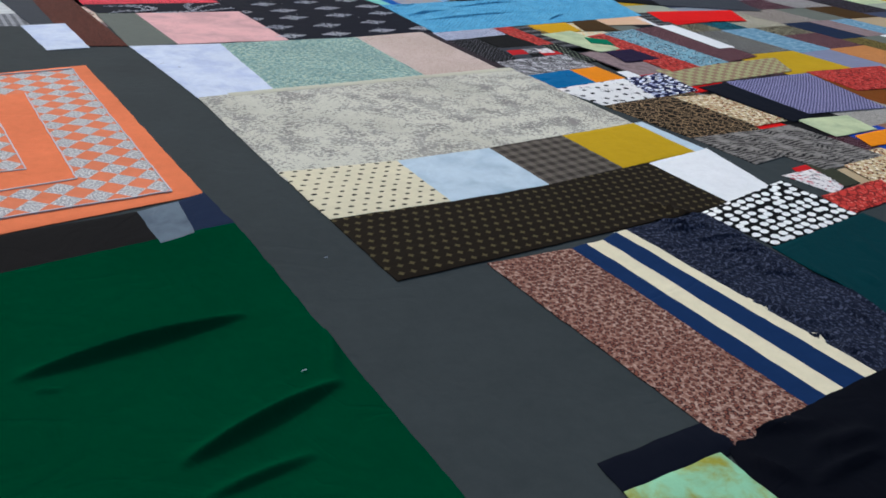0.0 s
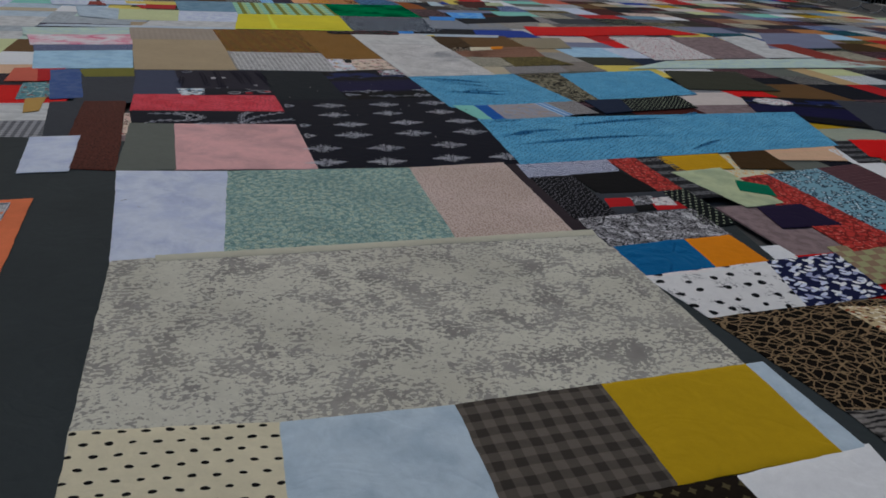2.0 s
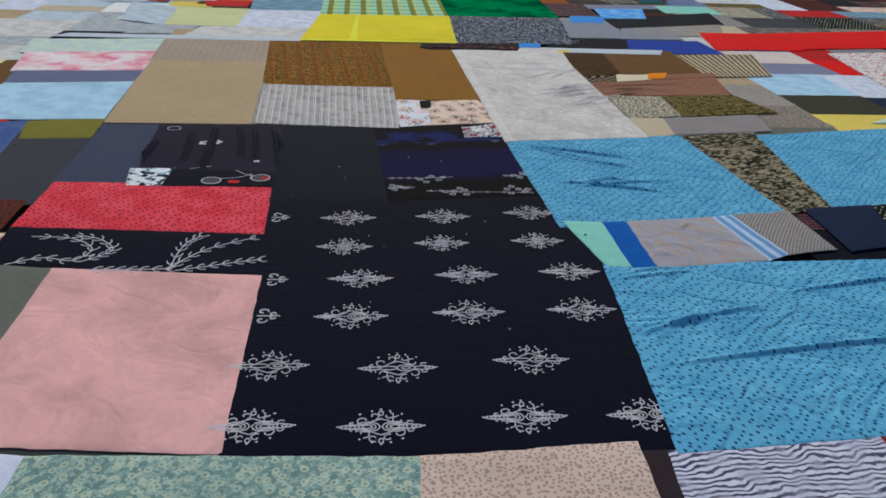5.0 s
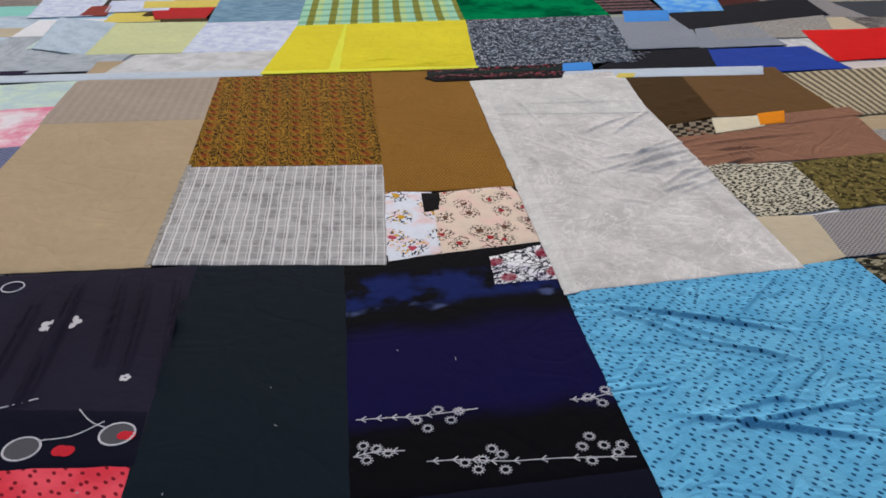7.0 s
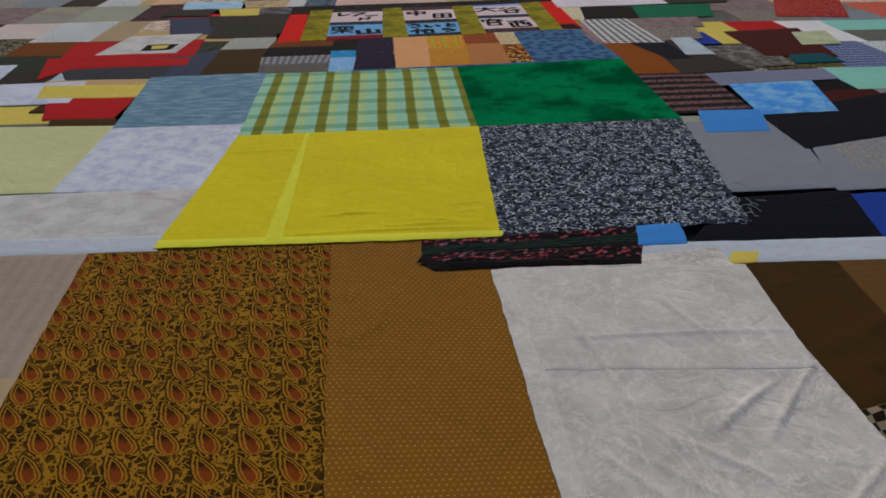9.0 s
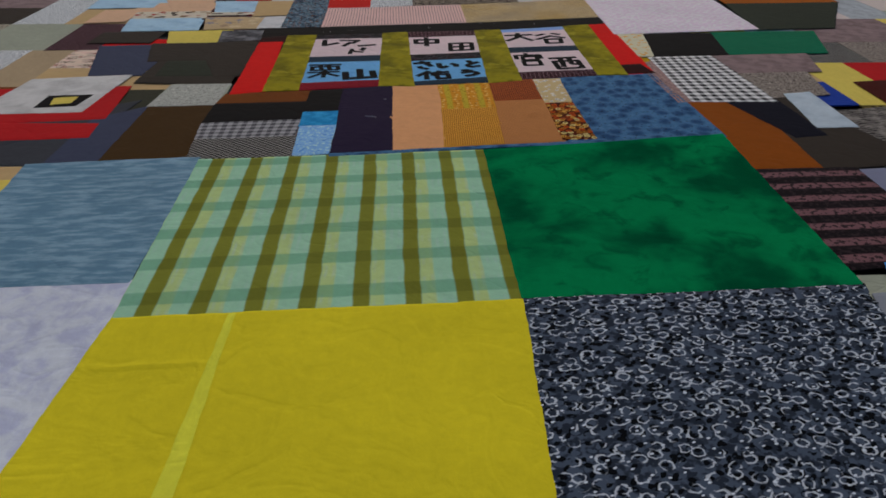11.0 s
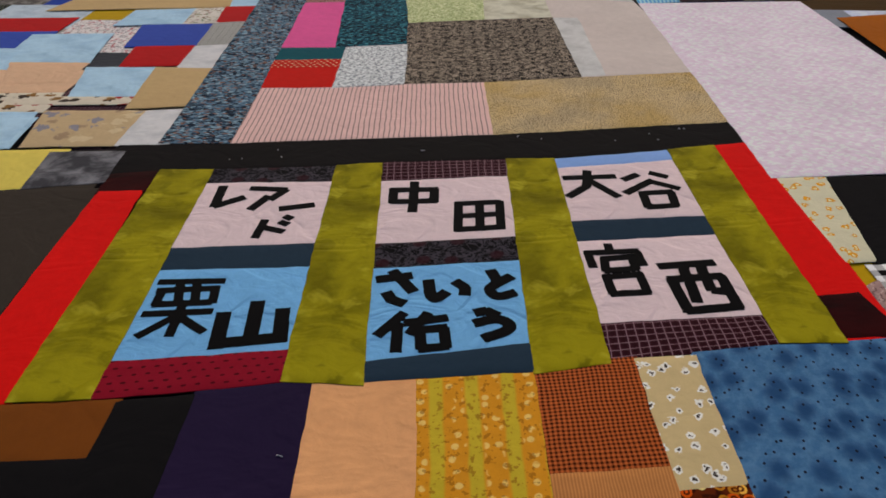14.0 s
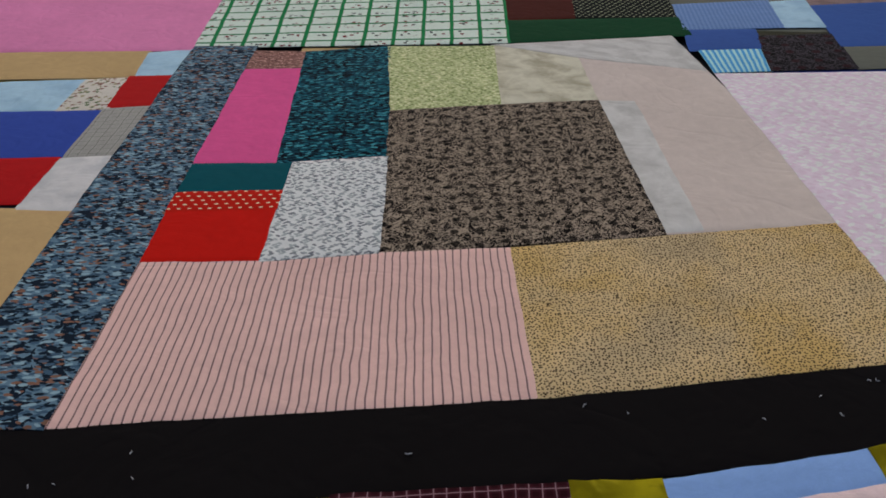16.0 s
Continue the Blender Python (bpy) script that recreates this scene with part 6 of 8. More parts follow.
square_cream = cloth(name_banner, (-1.689, 13.105), (-1.131, 13.248), (-1.217, 13.764), (-1.834, 13.621), MATS["whiterose"], 4, "white rose cotton square")
cloth(name_banner, (-1.656, 12.953), (-1.101, 13.085), (-1.131, 13.248), (-1.689, 13.105), MATS["slatenavy"], 4, "slate blue strip")
square_sky = cloth(name_banner, (-1.528, 12.453), (-0.986, 12.621), (-1.101, 13.085), (-1.656, 12.953), MATS["sky"], 4, "sky blue cotton square")
cloth(name_banner, (-1.508, 12.311), (-0.967, 12.489), (-0.996, 12.621), (-1.538, 12.453), MATS["crimson"], 6, "crimson paisley strip")
cloth(name_banner, (-0.994, 13.815), (-0.441, 13.975), (-0.464, 14.148), (-1.038, 14.003), MATS["darkplaid"], 4, "dark plaid strip")
square_middle = cloth(name_banner, (-0.902, 13.289), (-0.342, 13.458), (-0.441, 13.975), (-0.994, 13.815), MATS["whiterose"], 4, "white rose cotton square")
cloth(name_banner, (-0.862, 13.127), (-0.324, 13.293), (-0.342, 13.458), (-0.902, 13.289), MATS["charcoalfloral"], 4, "black floral strip")
square_azure = cloth(name_banner, (-0.754, 12.608), (-0.229, 12.800), (-0.324, 13.293), (-0.872, 13.127), MATS["sky"], 4, "sky blue cotton square")
cloth(name_banner, (-0.736, 12.531), (-0.214, 12.685), (-0.229, 12.800), (-0.754, 12.608), MATS["slatenavy"], 6, "slate navy strip")
cloth(name_banner, (-0.236, 14.095), (0.308, 14.287), (0.337, 14.412), (-0.255, 14.193), MATS["cornflower"], 4, "cornflower strip")
square_upper = cloth(name_banner, (-0.149, 13.620), (0.404, 13.770), (0.308, 14.287), (-0.236, 14.095), MATS["whiterose"], 4, "white rose cotton square")
cloth(name_banner, (-0.119, 13.453), (0.426, 13.613), (0.404, 13.780), (-0.149, 13.620), MATS["slatenavy"], 4, "slate blue strip")
square_lower = cloth(name_banner, (-0.018, 12.935), (0.550, 13.109), (0.426, 13.613), (-0.119, 13.453), MATS["whiterose"], 4, "white rose cotton square")
cloth(name_banner, (0.004, 12.757), (0.593, 12.975), (0.560, 13.109), (-0.018, 12.945), MATS["darkplaid"], 4, "dark plaid strip")
floral_quilt = quilt("floral_quilt", "quilt of pink ticking, floral prints, teal and hot pink pieces", 0, 0, "quilt")
cloth(floral_quilt, (-1.854, 14.070), (-0.567, 14.433), (-0.715, 15.171), (-2.009, 14.833), MATS["ticking"], 4, "pink ticking striped piece")
cloth(floral_quilt, (-0.567, 14.433), (0.643, 14.834), (0.609, 15.628), (-0.715, 15.171), MATS["tanleopard"], 4, "tan leopard fleck piece")
cloth(floral_quilt, (-2.186, 14.013), (-1.854, 14.070), (-2.470, 17.100), (-2.820, 17.020), MATS["bluecamo"], 6, "blue camouflage floral strip")
cloth(floral_quilt, (-2.009, 14.833), (-1.575, 14.926), (-1.671, 15.422), (-2.122, 15.306), MATS["redtomato"], 4, "red piece")
cloth(floral_quilt, (-2.078, 15.167), (-1.650, 15.273), (-1.671, 15.422), (-2.122, 15.306), MATS["redleaves"], 5, "red strip with white leaves")
cloth(floral_quilt, (-2.122, 15.306), (-1.671, 15.422), (-1.717, 15.670), (-2.161, 15.564), MATS["tealgreen"], 4, "teal strip")
cloth(floral_quilt, (-2.151, 15.574), (-1.795, 15.657), (-2.071, 16.793), (-2.410, 16.707), MATS["hotpink"], 4, "hot pink piece")
cloth(floral_quilt, (-1.795, 15.657), (-1.339, 15.802), (-1.666, 17.285), (-2.139, 17.077), MATS["tealfloral"], 4, "teal floral piece")
cloth(floral_quilt, (-2.410, 16.717), (-2.061, 16.793), (-2.129, 17.077), (-2.506, 17.014), MATS["rosedots"], 4, "brown rose dotted strip")
cloth(floral_quilt, (-1.575, 14.926), (-1.193, 15.050), (-1.339, 15.802), (-1.717, 15.670), MATS["whitefloral"], 6, "white floral piece")
cloth(floral_quilt, (-1.193, 15.050), (-0.148, 15.391), (-0.397, 16.682), (-1.437, 16.321), MATS["brownblackfloral"], 4, "black floral piece")
cloth(floral_quilt, (-1.437, 16.321), (-0.907, 16.525), (-1.045, 17.428), (-1.676, 17.275), MATS["limefloral"], 4, "pale lime floral piece")
cloth(floral_quilt, (-0.907, 16.525), (-0.397, 16.682), (-0.530, 17.410), (-1.045, 17.428), MATS["creamspot"], 4, "cream spotted piece")
cloth(floral_quilt, (-0.148, 15.391), (0.609, 15.628), (0.116, 17.711), (-0.530, 17.410), MATS["offwhite2"], 4, "off white cotton piece")
cloth(floral_quilt, (-0.530, 17.330), (0.220, 17.270), (0.070, 17.890), (-1.045, 17.448), MATS["offwhite"], 5, "off white folded strip")
cloth(floral_quilt, (-0.139, 15.401), (-0.007, 15.445), (-0.215, 16.697), (-0.385, 16.668), MATS["offwhite"], 5, "pale grey white strip")
grid_cloth = tagged(cloth(None, (-2.820, 17.010), (-0.952, 17.527), (-1.350, 20.360), (-3.490, 19.300), MATS["greengrid"], 4, name="grid_cloth"), "green and white grid cloth printed with small figures", "cloth")
pink_cloth = tagged(cloth(None, (-4.970, 16.400), (-2.830, 16.960), (-3.420, 19.320), (-5.950, 18.440), MATS["pink"], 4, name="pink_cloth"), "plain pink cotton cloth", "cloth")
teal_quilt = quilt("teal_quilt", "quilt of dark green, maroon and blue striped pieces", 0, 0, "quilt")
cloth(teal_quilt, (-0.942, 17.527), (0.210, 17.950), (0.150, 18.350), (-1.040, 17.980), MATS["greenbottle"], 3, "dark green piece")
cloth(teal_quilt, (-1.040, 17.980), (-0.550, 18.170), (-0.690, 19.810), (-1.270, 19.650), MATS["maroon"], 3, "maroon piece")
cloth(teal_quilt, (-0.550, 18.170), (0.140, 18.350), (0.050, 20.000), (-0.690, 19.810), MATS["blackfloral"], 3, "dark floral piece")
cloth(teal_quilt, (0.170, 17.620), (0.620, 17.760), (0.640, 18.180), (0.170, 18.050), MATS["midblue"], 3, "blue piece")
cloth(teal_quilt, (0.170, 18.060), (0.850, 18.270), (0.860, 18.960), (0.150, 18.680), MATS["bluestripe"], 3, "blue striped piece")
cloth(teal_quilt, (0.850, 18.270), (1.140, 18.340), (1.150, 19.060), (0.850, 18.910), MATS["lightblue"], 3, "light blue piece")
cloth(teal_quilt, (0.270, 17.260), (0.600, 17.360), (0.620, 17.750), (0.230, 17.640), MATS["cyanstripe"], 3, "cyan striped piece")
cloth(teal_quilt, (0.600, 17.360), (1.120, 17.510), (1.150, 18.190), (0.620, 18.020), MATS["charcoalfloral"], 3, "charcoal piece")
cloth(teal_quilt, (1.130, 17.920), (1.830, 18.110), (1.900, 19.170), (1.160, 18.880), MATS["midblue"], 3, "blue piece")
cloth(teal_quilt, (1.120, 17.500), (1.680, 17.680), (1.690, 18.070), (1.130, 17.910), MATS["greygreen"], 3, "grey green piece")
checker_quilt = quilt("checker_quilt", "quilt of tan, light blue, red and white checked squares", 0, 0, "quilt")
cloth(checker_quilt, (-2.600, 14.400), (-2.271, 14.509), (-2.403, 15.109), (-2.780, 15.050), MATS["tan"], 3, "tan square")
cloth(checker_quilt, (-2.640, 15.070), (-2.393, 15.109), (-2.501, 15.581), (-2.730, 15.500), MATS["whitecheckd"], 3, "white square")
cloth(checker_quilt, (-3.010, 15.030), (-2.660, 15.120), (-2.750, 15.520), (-3.120, 15.420), MATS["redbrick"], 3, "red square")
cloth(checker_quilt, (-2.740, 15.520), (-2.491, 15.591), (-2.600, 16.130), (-2.860, 16.030), MATS["greycheckd"], 3, "grey checked square")
cloth(checker_quilt, (-3.190, 15.400), (-2.740, 15.520), (-2.850, 16.010), (-3.330, 15.890), MATS["cobalt"], 3, "blue square")
cloth(checker_quilt, (-2.840, 16.060), (-2.600, 16.140), (-2.687, 16.559), (-2.950, 16.480), MATS["redbrick"], 3, "red square")
cloth(checker_quilt, (-3.070, 15.960), (-2.830, 16.050), (-2.940, 16.460), (-3.170, 16.370), MATS["whitefloral2"], 3, "white floral square")
cloth(checker_quilt, (-3.540, 15.840), (-3.070, 15.970), (-3.160, 16.380), (-3.590, 16.240), MATS["lightblue"], 3, "light blue square")
cloth(checker_quilt, (-4.260, 16.110), (-2.920, 16.480), (-3.050, 16.890), (-4.240, 16.570), MATS["tan"], 3, "tan band")
cloth(checker_quilt, (-2.920, 16.480), (-2.666, 16.569), (-2.790, 17.000), (-3.040, 16.860), MATS["lightblue"], 3, "light blue print square")
cloth(checker_quilt, (-3.010, 14.480), (-2.560, 14.590), (-2.650, 15.070), (-3.200, 14.970), MATS["lightblue"], 3, "light blue square")
cloth(checker_quilt, (-3.230, 14.320), (-2.540, 14.480), (-2.560, 14.580), (-3.200, 14.450), MATS["flowerstrip"], 3, "rose print strip")
cloth(checker_quilt, (-2.400, 13.942), (-2.138, 14.003), (-2.231, 14.459), (-2.480, 14.380), MATS["whitecheckd"], 3, "white square")
cloth(checker_quilt, (-2.840, 13.840), (-2.400, 13.942), (-2.480, 14.380), (-3.000, 14.270), MATS["tanprint"], 3, "tan square")
cloth(checker_quilt, (-3.520, 14.600), (-3.180, 14.700), (-3.250, 15.050), (-3.730, 14.960), MATS["peachpale"], 3, "peach square")
cloth(checker_quilt, (-3.810, 14.960), (-3.250, 15.060), (-3.440, 15.650), (-3.970, 15.520), MATS["lightblue"], 3, "light blue square")
tile_quilt = quilt("tile_quilt", "quilt of peach, light blue and cobalt cotton squares", 0, 0, "quilt")
cloth(tile_quilt, (-3.660, 14.090), (-3.020, 14.260), (-3.090, 14.540), (-3.770, 14.380), MATS["flowerstrip"], 2, "tan floral strip")
cloth(tile_quilt, (-3.800, 14.370), (-3.100, 14.550), (-3.150, 14.930), (-3.900, 14.780), MATS["peachpale"], 2, "peach square")
cloth(tile_quilt, (-3.380, 13.730), (-2.900, 13.820), (-3.000, 14.180), (-3.500, 14.070), MATS["lightblue"], 2, "light blue square")
cloth(tile_quilt, (-4.170, 14.740), (-3.630, 14.840), (-3.800, 15.310), (-4.370, 15.180), MATS["lightblue"], 2, "light blue square")
cloth(tile_quilt, (-4.460, 15.120), (-3.760, 15.240), (-3.860, 15.620), (-4.530, 15.460), MATS["cobalt"], 2, "cobalt square")
cloth(tile_quilt, (-4.620, 15.450), (-3.860, 15.620), (-3.920, 15.970), (-4.670, 15.790), MATS["redbrick"], 2, "red square")
cloth(tile_quilt, (-4.016, 13.909), (-3.689, 14.011), (-3.778, 14.502), (-4.105, 14.422), MATS["peachpale"], 3, "peach square")
cloth(tile_quilt, (-3.531, 13.680), (-2.923, 13.805), (-3.045, 14.245), (-3.678, 14.109), MATS["lightblue"], 3, "light blue square")
cloth(tile_quilt, (-4.314, 14.480), (-3.713, 14.605), (-3.812, 15.200), (-4.464, 15.041), MATS["lightblue"], 3, "light blue square")
cloth(tile_quilt, (-3.608, 13.274), (-3.105, 13.350), (-3.148, 13.696), (-3.655, 13.618), MATS["browngrey"], 3, "taupe strip")
far_quilt = quilt("far_quilt", "quilt of scarlet, pale blue, grey and lilac pieces beside the barriers", 0, 0, "quilt")
cloth(far_quilt, (3.100, 8.840), (6.120, 9.800), (5.560, 10.590), (3.110, 9.680), MATS["scarlet"], 3, "scarlet band")
cloth(far_quilt, (3.710, 6.400), (7.880, 7.340), (7.240, 7.860), (4.460, 7.070), MATS["palegrass"], 3, "pale blue strip")
cloth(far_quilt, (4.330, 7.120), (5.300, 7.430), (5.350, 9.320), (4.300, 8.990), MATS["whiteprint"], 2, "white print strip")
cloth(far_quilt, (5.300, 7.430), (6.190, 7.690), (6.320, 9.620), (5.400, 9.330), MATS["rosegrey"], 2, "mauve grey strip")
cloth(far_quilt, (6.190, 7.690), (7.160, 7.930), (7.000, 9.920), (6.380, 9.640), MATS["offwhite"], 2, "white strip")
cloth(far_quilt, (7.140, 7.320), (7.700, 7.420), (7.360, 9.170), (6.900, 9.010), MATS["brick"], 3, "brick red strip")
cloth(far_quilt, (6.750, 8.610), (8.200, 9.030), (8.800, 10.710), (7.510, 10.410), MATS["lilacgrey"], 3, "lilac sheet")
cloth(far_quilt, (7.690, 5.630), (8.570, 5.180), (10.820, 7.940), (8.280, 7.620), MATS["creamyellow"], 3, "cream and orange floral cloth")
cloth(far_quilt, (4.240, 4.160), (5.160, 3.810), (5.520, 5.040), (4.470, 5.040), MATS["midnight"], 3, "midnight piece")
oval_patch(far_quilt, 4.70, 4.80, 0.20, 0.15)
cloth(far_quilt, (4.510, 2.910), (5.750, 2.940), (6.040, 3.520), (4.650, 3.410), MATS["scarlet"], 4, "scarlet piece")
cloth(far_quilt, (3.542, 2.761), (4.230, 2.800), (4.370, 3.200), (3.601, 3.171), MATS["peachpale"], 2, "peach piece")
cloth(far_quilt, (3.212, 2.531), (3.630, 2.540), (3.651, 3.140), (3.342, 3.111), MATS["browndark"], 2, "dark brown piece")
cloth(far_quilt, (4.290, 2.730), (4.510, 2.770), (4.670, 3.380), (4.400, 3.350), MATS["bandgrey"], 3, "black zebra strip")
cloth(far_quilt, (5.160, 3.810), (6.510, 3.490), (7.010, 4.830), (5.520, 5.040), MATS["greydark"], 2, "charcoal piece")
cloth(far_quilt, (3.980, 5.320), (5.110, 5.400), (5.130, 6.500), (4.140, 6.360), MATS["olivedark"], 2, "olive piece")
far_left_quilt = quilt("far_left_quilt", "quilt of taupe, slate and dark pieces lying flat", 0, 0, "quilt")
cloth(far_left_quilt, (-2.700, 12.320), (-2.033, 12.379), (-2.263, 13.550), (-2.850, 13.400), MATS["browngrey"], 1, "taupe brown piece")
cloth(far_left_quilt, (-3.120, 12.440), (-2.750, 12.500), (-2.860, 13.340), (-3.460, 13.210), MATS["slateblue"], 0, "slate piece")
cloth(far_left_quilt, (-3.230, 10.770), (-2.357, 10.923), (-2.419, 11.329), (-3.430, 11.040), MATS["greydark"], 1, "grey strip")
cloth(far_left_quilt, (-3.310, 10.540), (-2.525, 10.681), (-2.550, 10.859), (-3.350, 10.710), MATS["tan"], 1, "beige strip")
cloth(far_left_quilt, (-2.675, 9.618), (-2.261, 9.684), (-2.345, 9.870), (-2.759, 9.809), MATS["browndark"], 2, "dark brown strip")
far_right_quilt = quilt("far_right_quilt", "quilt of maroon, grey print and aqua pieces", 0, 0, "quilt")
cloth(far_right_quilt, (2.520, 12.090), (3.130, 12.150), (3.130, 13.320), (2.370, 13.070), MATS["maroon"], 2, "maroon piece")
cloth(far_right_quilt, (2.960, 12.560), (3.330, 12.660), (3.370, 13.220), (3.020, 13.110), MATS["palegreen"], 2, "sage piece")
cloth(far_right_quilt, (2.710, 11.880), (3.130, 11.970), (3.040, 12.230), (2.730, 12.150), MATS["tealgreen"], 2, "teal piece")
cloth(far_right_quilt, (2.137, 11.648), (2.680, 11.830), (2.590, 12.600), (1.990, 12.400), MATS["greylines"], 2, "grey and black print")
cloth(far_right_quilt, (1.687, 11.442), (2.294, 11.627), (1.790, 12.660), (1.496, 12.574), MATS["browngrey"], 2, "charcoal piece")
cloth(far_right_quilt, (1.840, 12.080), (2.080, 12.130), (1.980, 12.780), (1.800, 12.710), MATS["paleblue"], 4, "pale aqua piece")
cloth(far_right_quilt, (3.100, 13.940), (3.850, 13.960), (4.190, 15.370), (3.350, 15.010), MATS["redleaf"], 2, "red leaf piece")

# grey lining sheet that the first quilts lie on
grey_sheet = tagged(cloth(None, (-7.0, -7.0), (2.6, -7.0), (2.6, 2.7), (-7.0, 3.0), grey_sheet_cloth, -3, name="grey_sheet", step=0.1, creased=False),
                    "large plain dark grey cotton sheet under the quilts", "cloth")
LAID_SHEET = LAID[-1]


# ---------------------------------------------------------------- writing and embroidery on the cloths
def ribbon(bm, pts, width, z=0.004, rise=0.0012, round_end=False):
    """A flat band along a line of points, a little proud of the cloth."""
    pts = [Vector(p) for p in pts]
    left, right = [], []
    for i, p in enumerate(pts):
        a, b = pts[max(0, i - 1)], pts[min(len(pts) - 1, i + 1)]
        d = (b - a).normalized()
        n = Vector((-d.y, d.x)) * width / 2
        if 0 < i < len(pts) - 1:
            n /= max(0.5, abs(d.dot((p - a).normalized())))
        end = d * width * (0.05 if i else -0.05)
        left.append((p + n + end)), right.append((p - n + end))
    top = [[bm.verts.new((q.x, q.y, z + swell(q.x, q.y))) for q in side] for side in (left, right)]
    low = [[bm.verts.new((q.x, q.y, z - rise - 0.002 + swell(q.x, q.y))) for q in side] for side in (left, right)]
    for i in range(len(pts) - 1):
        bm.faces.new((top[1][i], top[1][i + 1], top[0][i + 1], top[0][i]))
        bm.faces.new((top[0][i], top[0][i + 1], low[0][i + 1], low[0][i]))
        bm.faces.new((low[1][i], low[1][i + 1], top[1][i + 1], top[1][i]))
    for i, turn in ((0, 1), (-1, -1)):
        quad = (top[0][i], low[0][i], low[1][i], top[1][i])
        bm.faces.new(quad[::turn])


def bowed(pts, n=6):
    """A smooth line through a few points."""
    pts = [Vector(p) for p in pts]
    if len(pts) < 3:
        return pts
    ext = [pts[0] * 2 - pts[1]] + pts + [pts[-1] * 2 - pts[-2]]
    out = []
    for i in range(1, len(ext) - 2):
        p0, p1, p2, p3 = ext[i - 1:i + 3]
        for k in range(n):
            t = k / n
            out.append(0.5 * (2 * p1 + (p2 - p0) * t + (2 * p0 - 5 * p1 + 4 * p2 - p3) * t * t + (3 * p1 - p0 - 3 * p2 + p3) * t ** 3))
    return out + [pts[-1]]


felt = fabric("feltblack", "plain", "121214", 1, wrinkle=0.1)
pale_thread = fabric("palethread", "plain", "c2c0c4", 1, wrinkle=0.0, weave=0.4)
red_thread = fabric("redthread", "plain", "b83440", 1, wrinkle=0.0, weave=0.4)


def character(parent, width, *strokes):
    """A character cut out of felt in one piece and sewn on the cloth."""
    bars = []
    for k in strokes:
        line = bowed(k, 4) if len(k) > 3 else [Vector(p) for p in k]
        bars += list(zip(line, line[1:]))
    half = width * 0.46

    def gap(p):
        """The way from p to the cut edge; negative inside."""
        best = 9.0
        for a, b in bars:
            d = b - a
            long = d.length
            u = d / long
            t = (p - a).dot(u) - long / 2
            n = abs((p - a).dot(Vector((-u.y, u.x))))
            best = min(best, max(n - half, abs(t) - long / 2 - half * 0.25))
        return best + 0.0016 * noise.noise((p.x * 60, p.y * 60, 3.0))

    ends = [p for bar in bars for p in bar]
    x0, y0 = min(p.x for p in ends) - 0.04, min(p.y for p in ends) - 0.04
    x1, y1 = max(p.x for p in ends) + 0.04, max(p.y for p in ends) + 0.04
    cell = 0.006
    nx, ny = int((x1 - x0) / cell), int((y1 - y0) / cell)
    bm = bmesh.new()
    got = {}

    def corner(i, j):
        if (i, j) not in got:
            p = Vector((x0 + i * cell, y0 + j * cell))
            g = gap(p)
            if g > -cell * 0.75:
                e = 0.001
                slope = Vector((gap(p + Vector((e, 0))) - gap(p - Vector((e, 0))), gap(p + Vector((0, e))) - gap(p - Vector((0, e)))))
                if slope.length > 1e-6:
                    p = p - slope.normalized() * max(-cell * 0.7, min(cell * 0.9, g))
            got[i, j] = bm.verts.new((p.x, p.y, 0.0018 + swell(p.x, p.y)))
        return got[i, j]

    for i in range(nx):
        for j in range(ny):
            if gap(Vector((x0 + (i + 0.5) * cell, y0 + (j + 0.5) * cell))) < 0:
                bm.faces.new((corner(i, j), corner(i + 1, j), corner(i + 1, j + 1), corner(i, j + 1)))
    for e in [e for e in bm.edges if len(e.link_faces) == 1]:
        a, b = (lp.vert for lp in (e.link_loops[0], e.link_loops[0].link_loop_next))
        low = [bm.verts.new((v.co.x, v.co.y, v.co.z - 0.0045)) for v in (a, b)]
        bm.faces.new((b, a, low[0], low[1]))
    return part("character", bm, felt, parent, "black felt character")


def curl(bm, x, y, r, start, turn, width, m):
    """A small scroll."""
    pts = []
    for k in range(9):
        a = start + turn * k * 0.62
        q = r * (1 - k / 11)
        pts.append(m @ Vector((x + q * math.cos(a), y + q * math.sin(a))))
    ribbon(bm, pts, width, THREAD_Z)


THREAD_Z = -0.0022
LEAN = Matrix.Rotation(radians(10), 2)


def loop(bm, x, y, rx, ry, width, m, n=12):
    ribbon(bm, [m @ Vector((x + rx * math.cos(2 * math.pi * k / n), y + ry * math.sin(2 * math.pi * k / n))) for k in range(n + 1)], width, THREAD_Z)


def knots(bm, spots, r, m, at):
    for x, y in spots:
        p = m @ Vector((x, y)) + at
        bmesh.ops.create_circle(bm, cap_ends=True, segments=6, radius=r, matrix=Matrix.Translation((p.x, p.y, THREAD_Z + 0.001 + swell(p.x, p.y))))


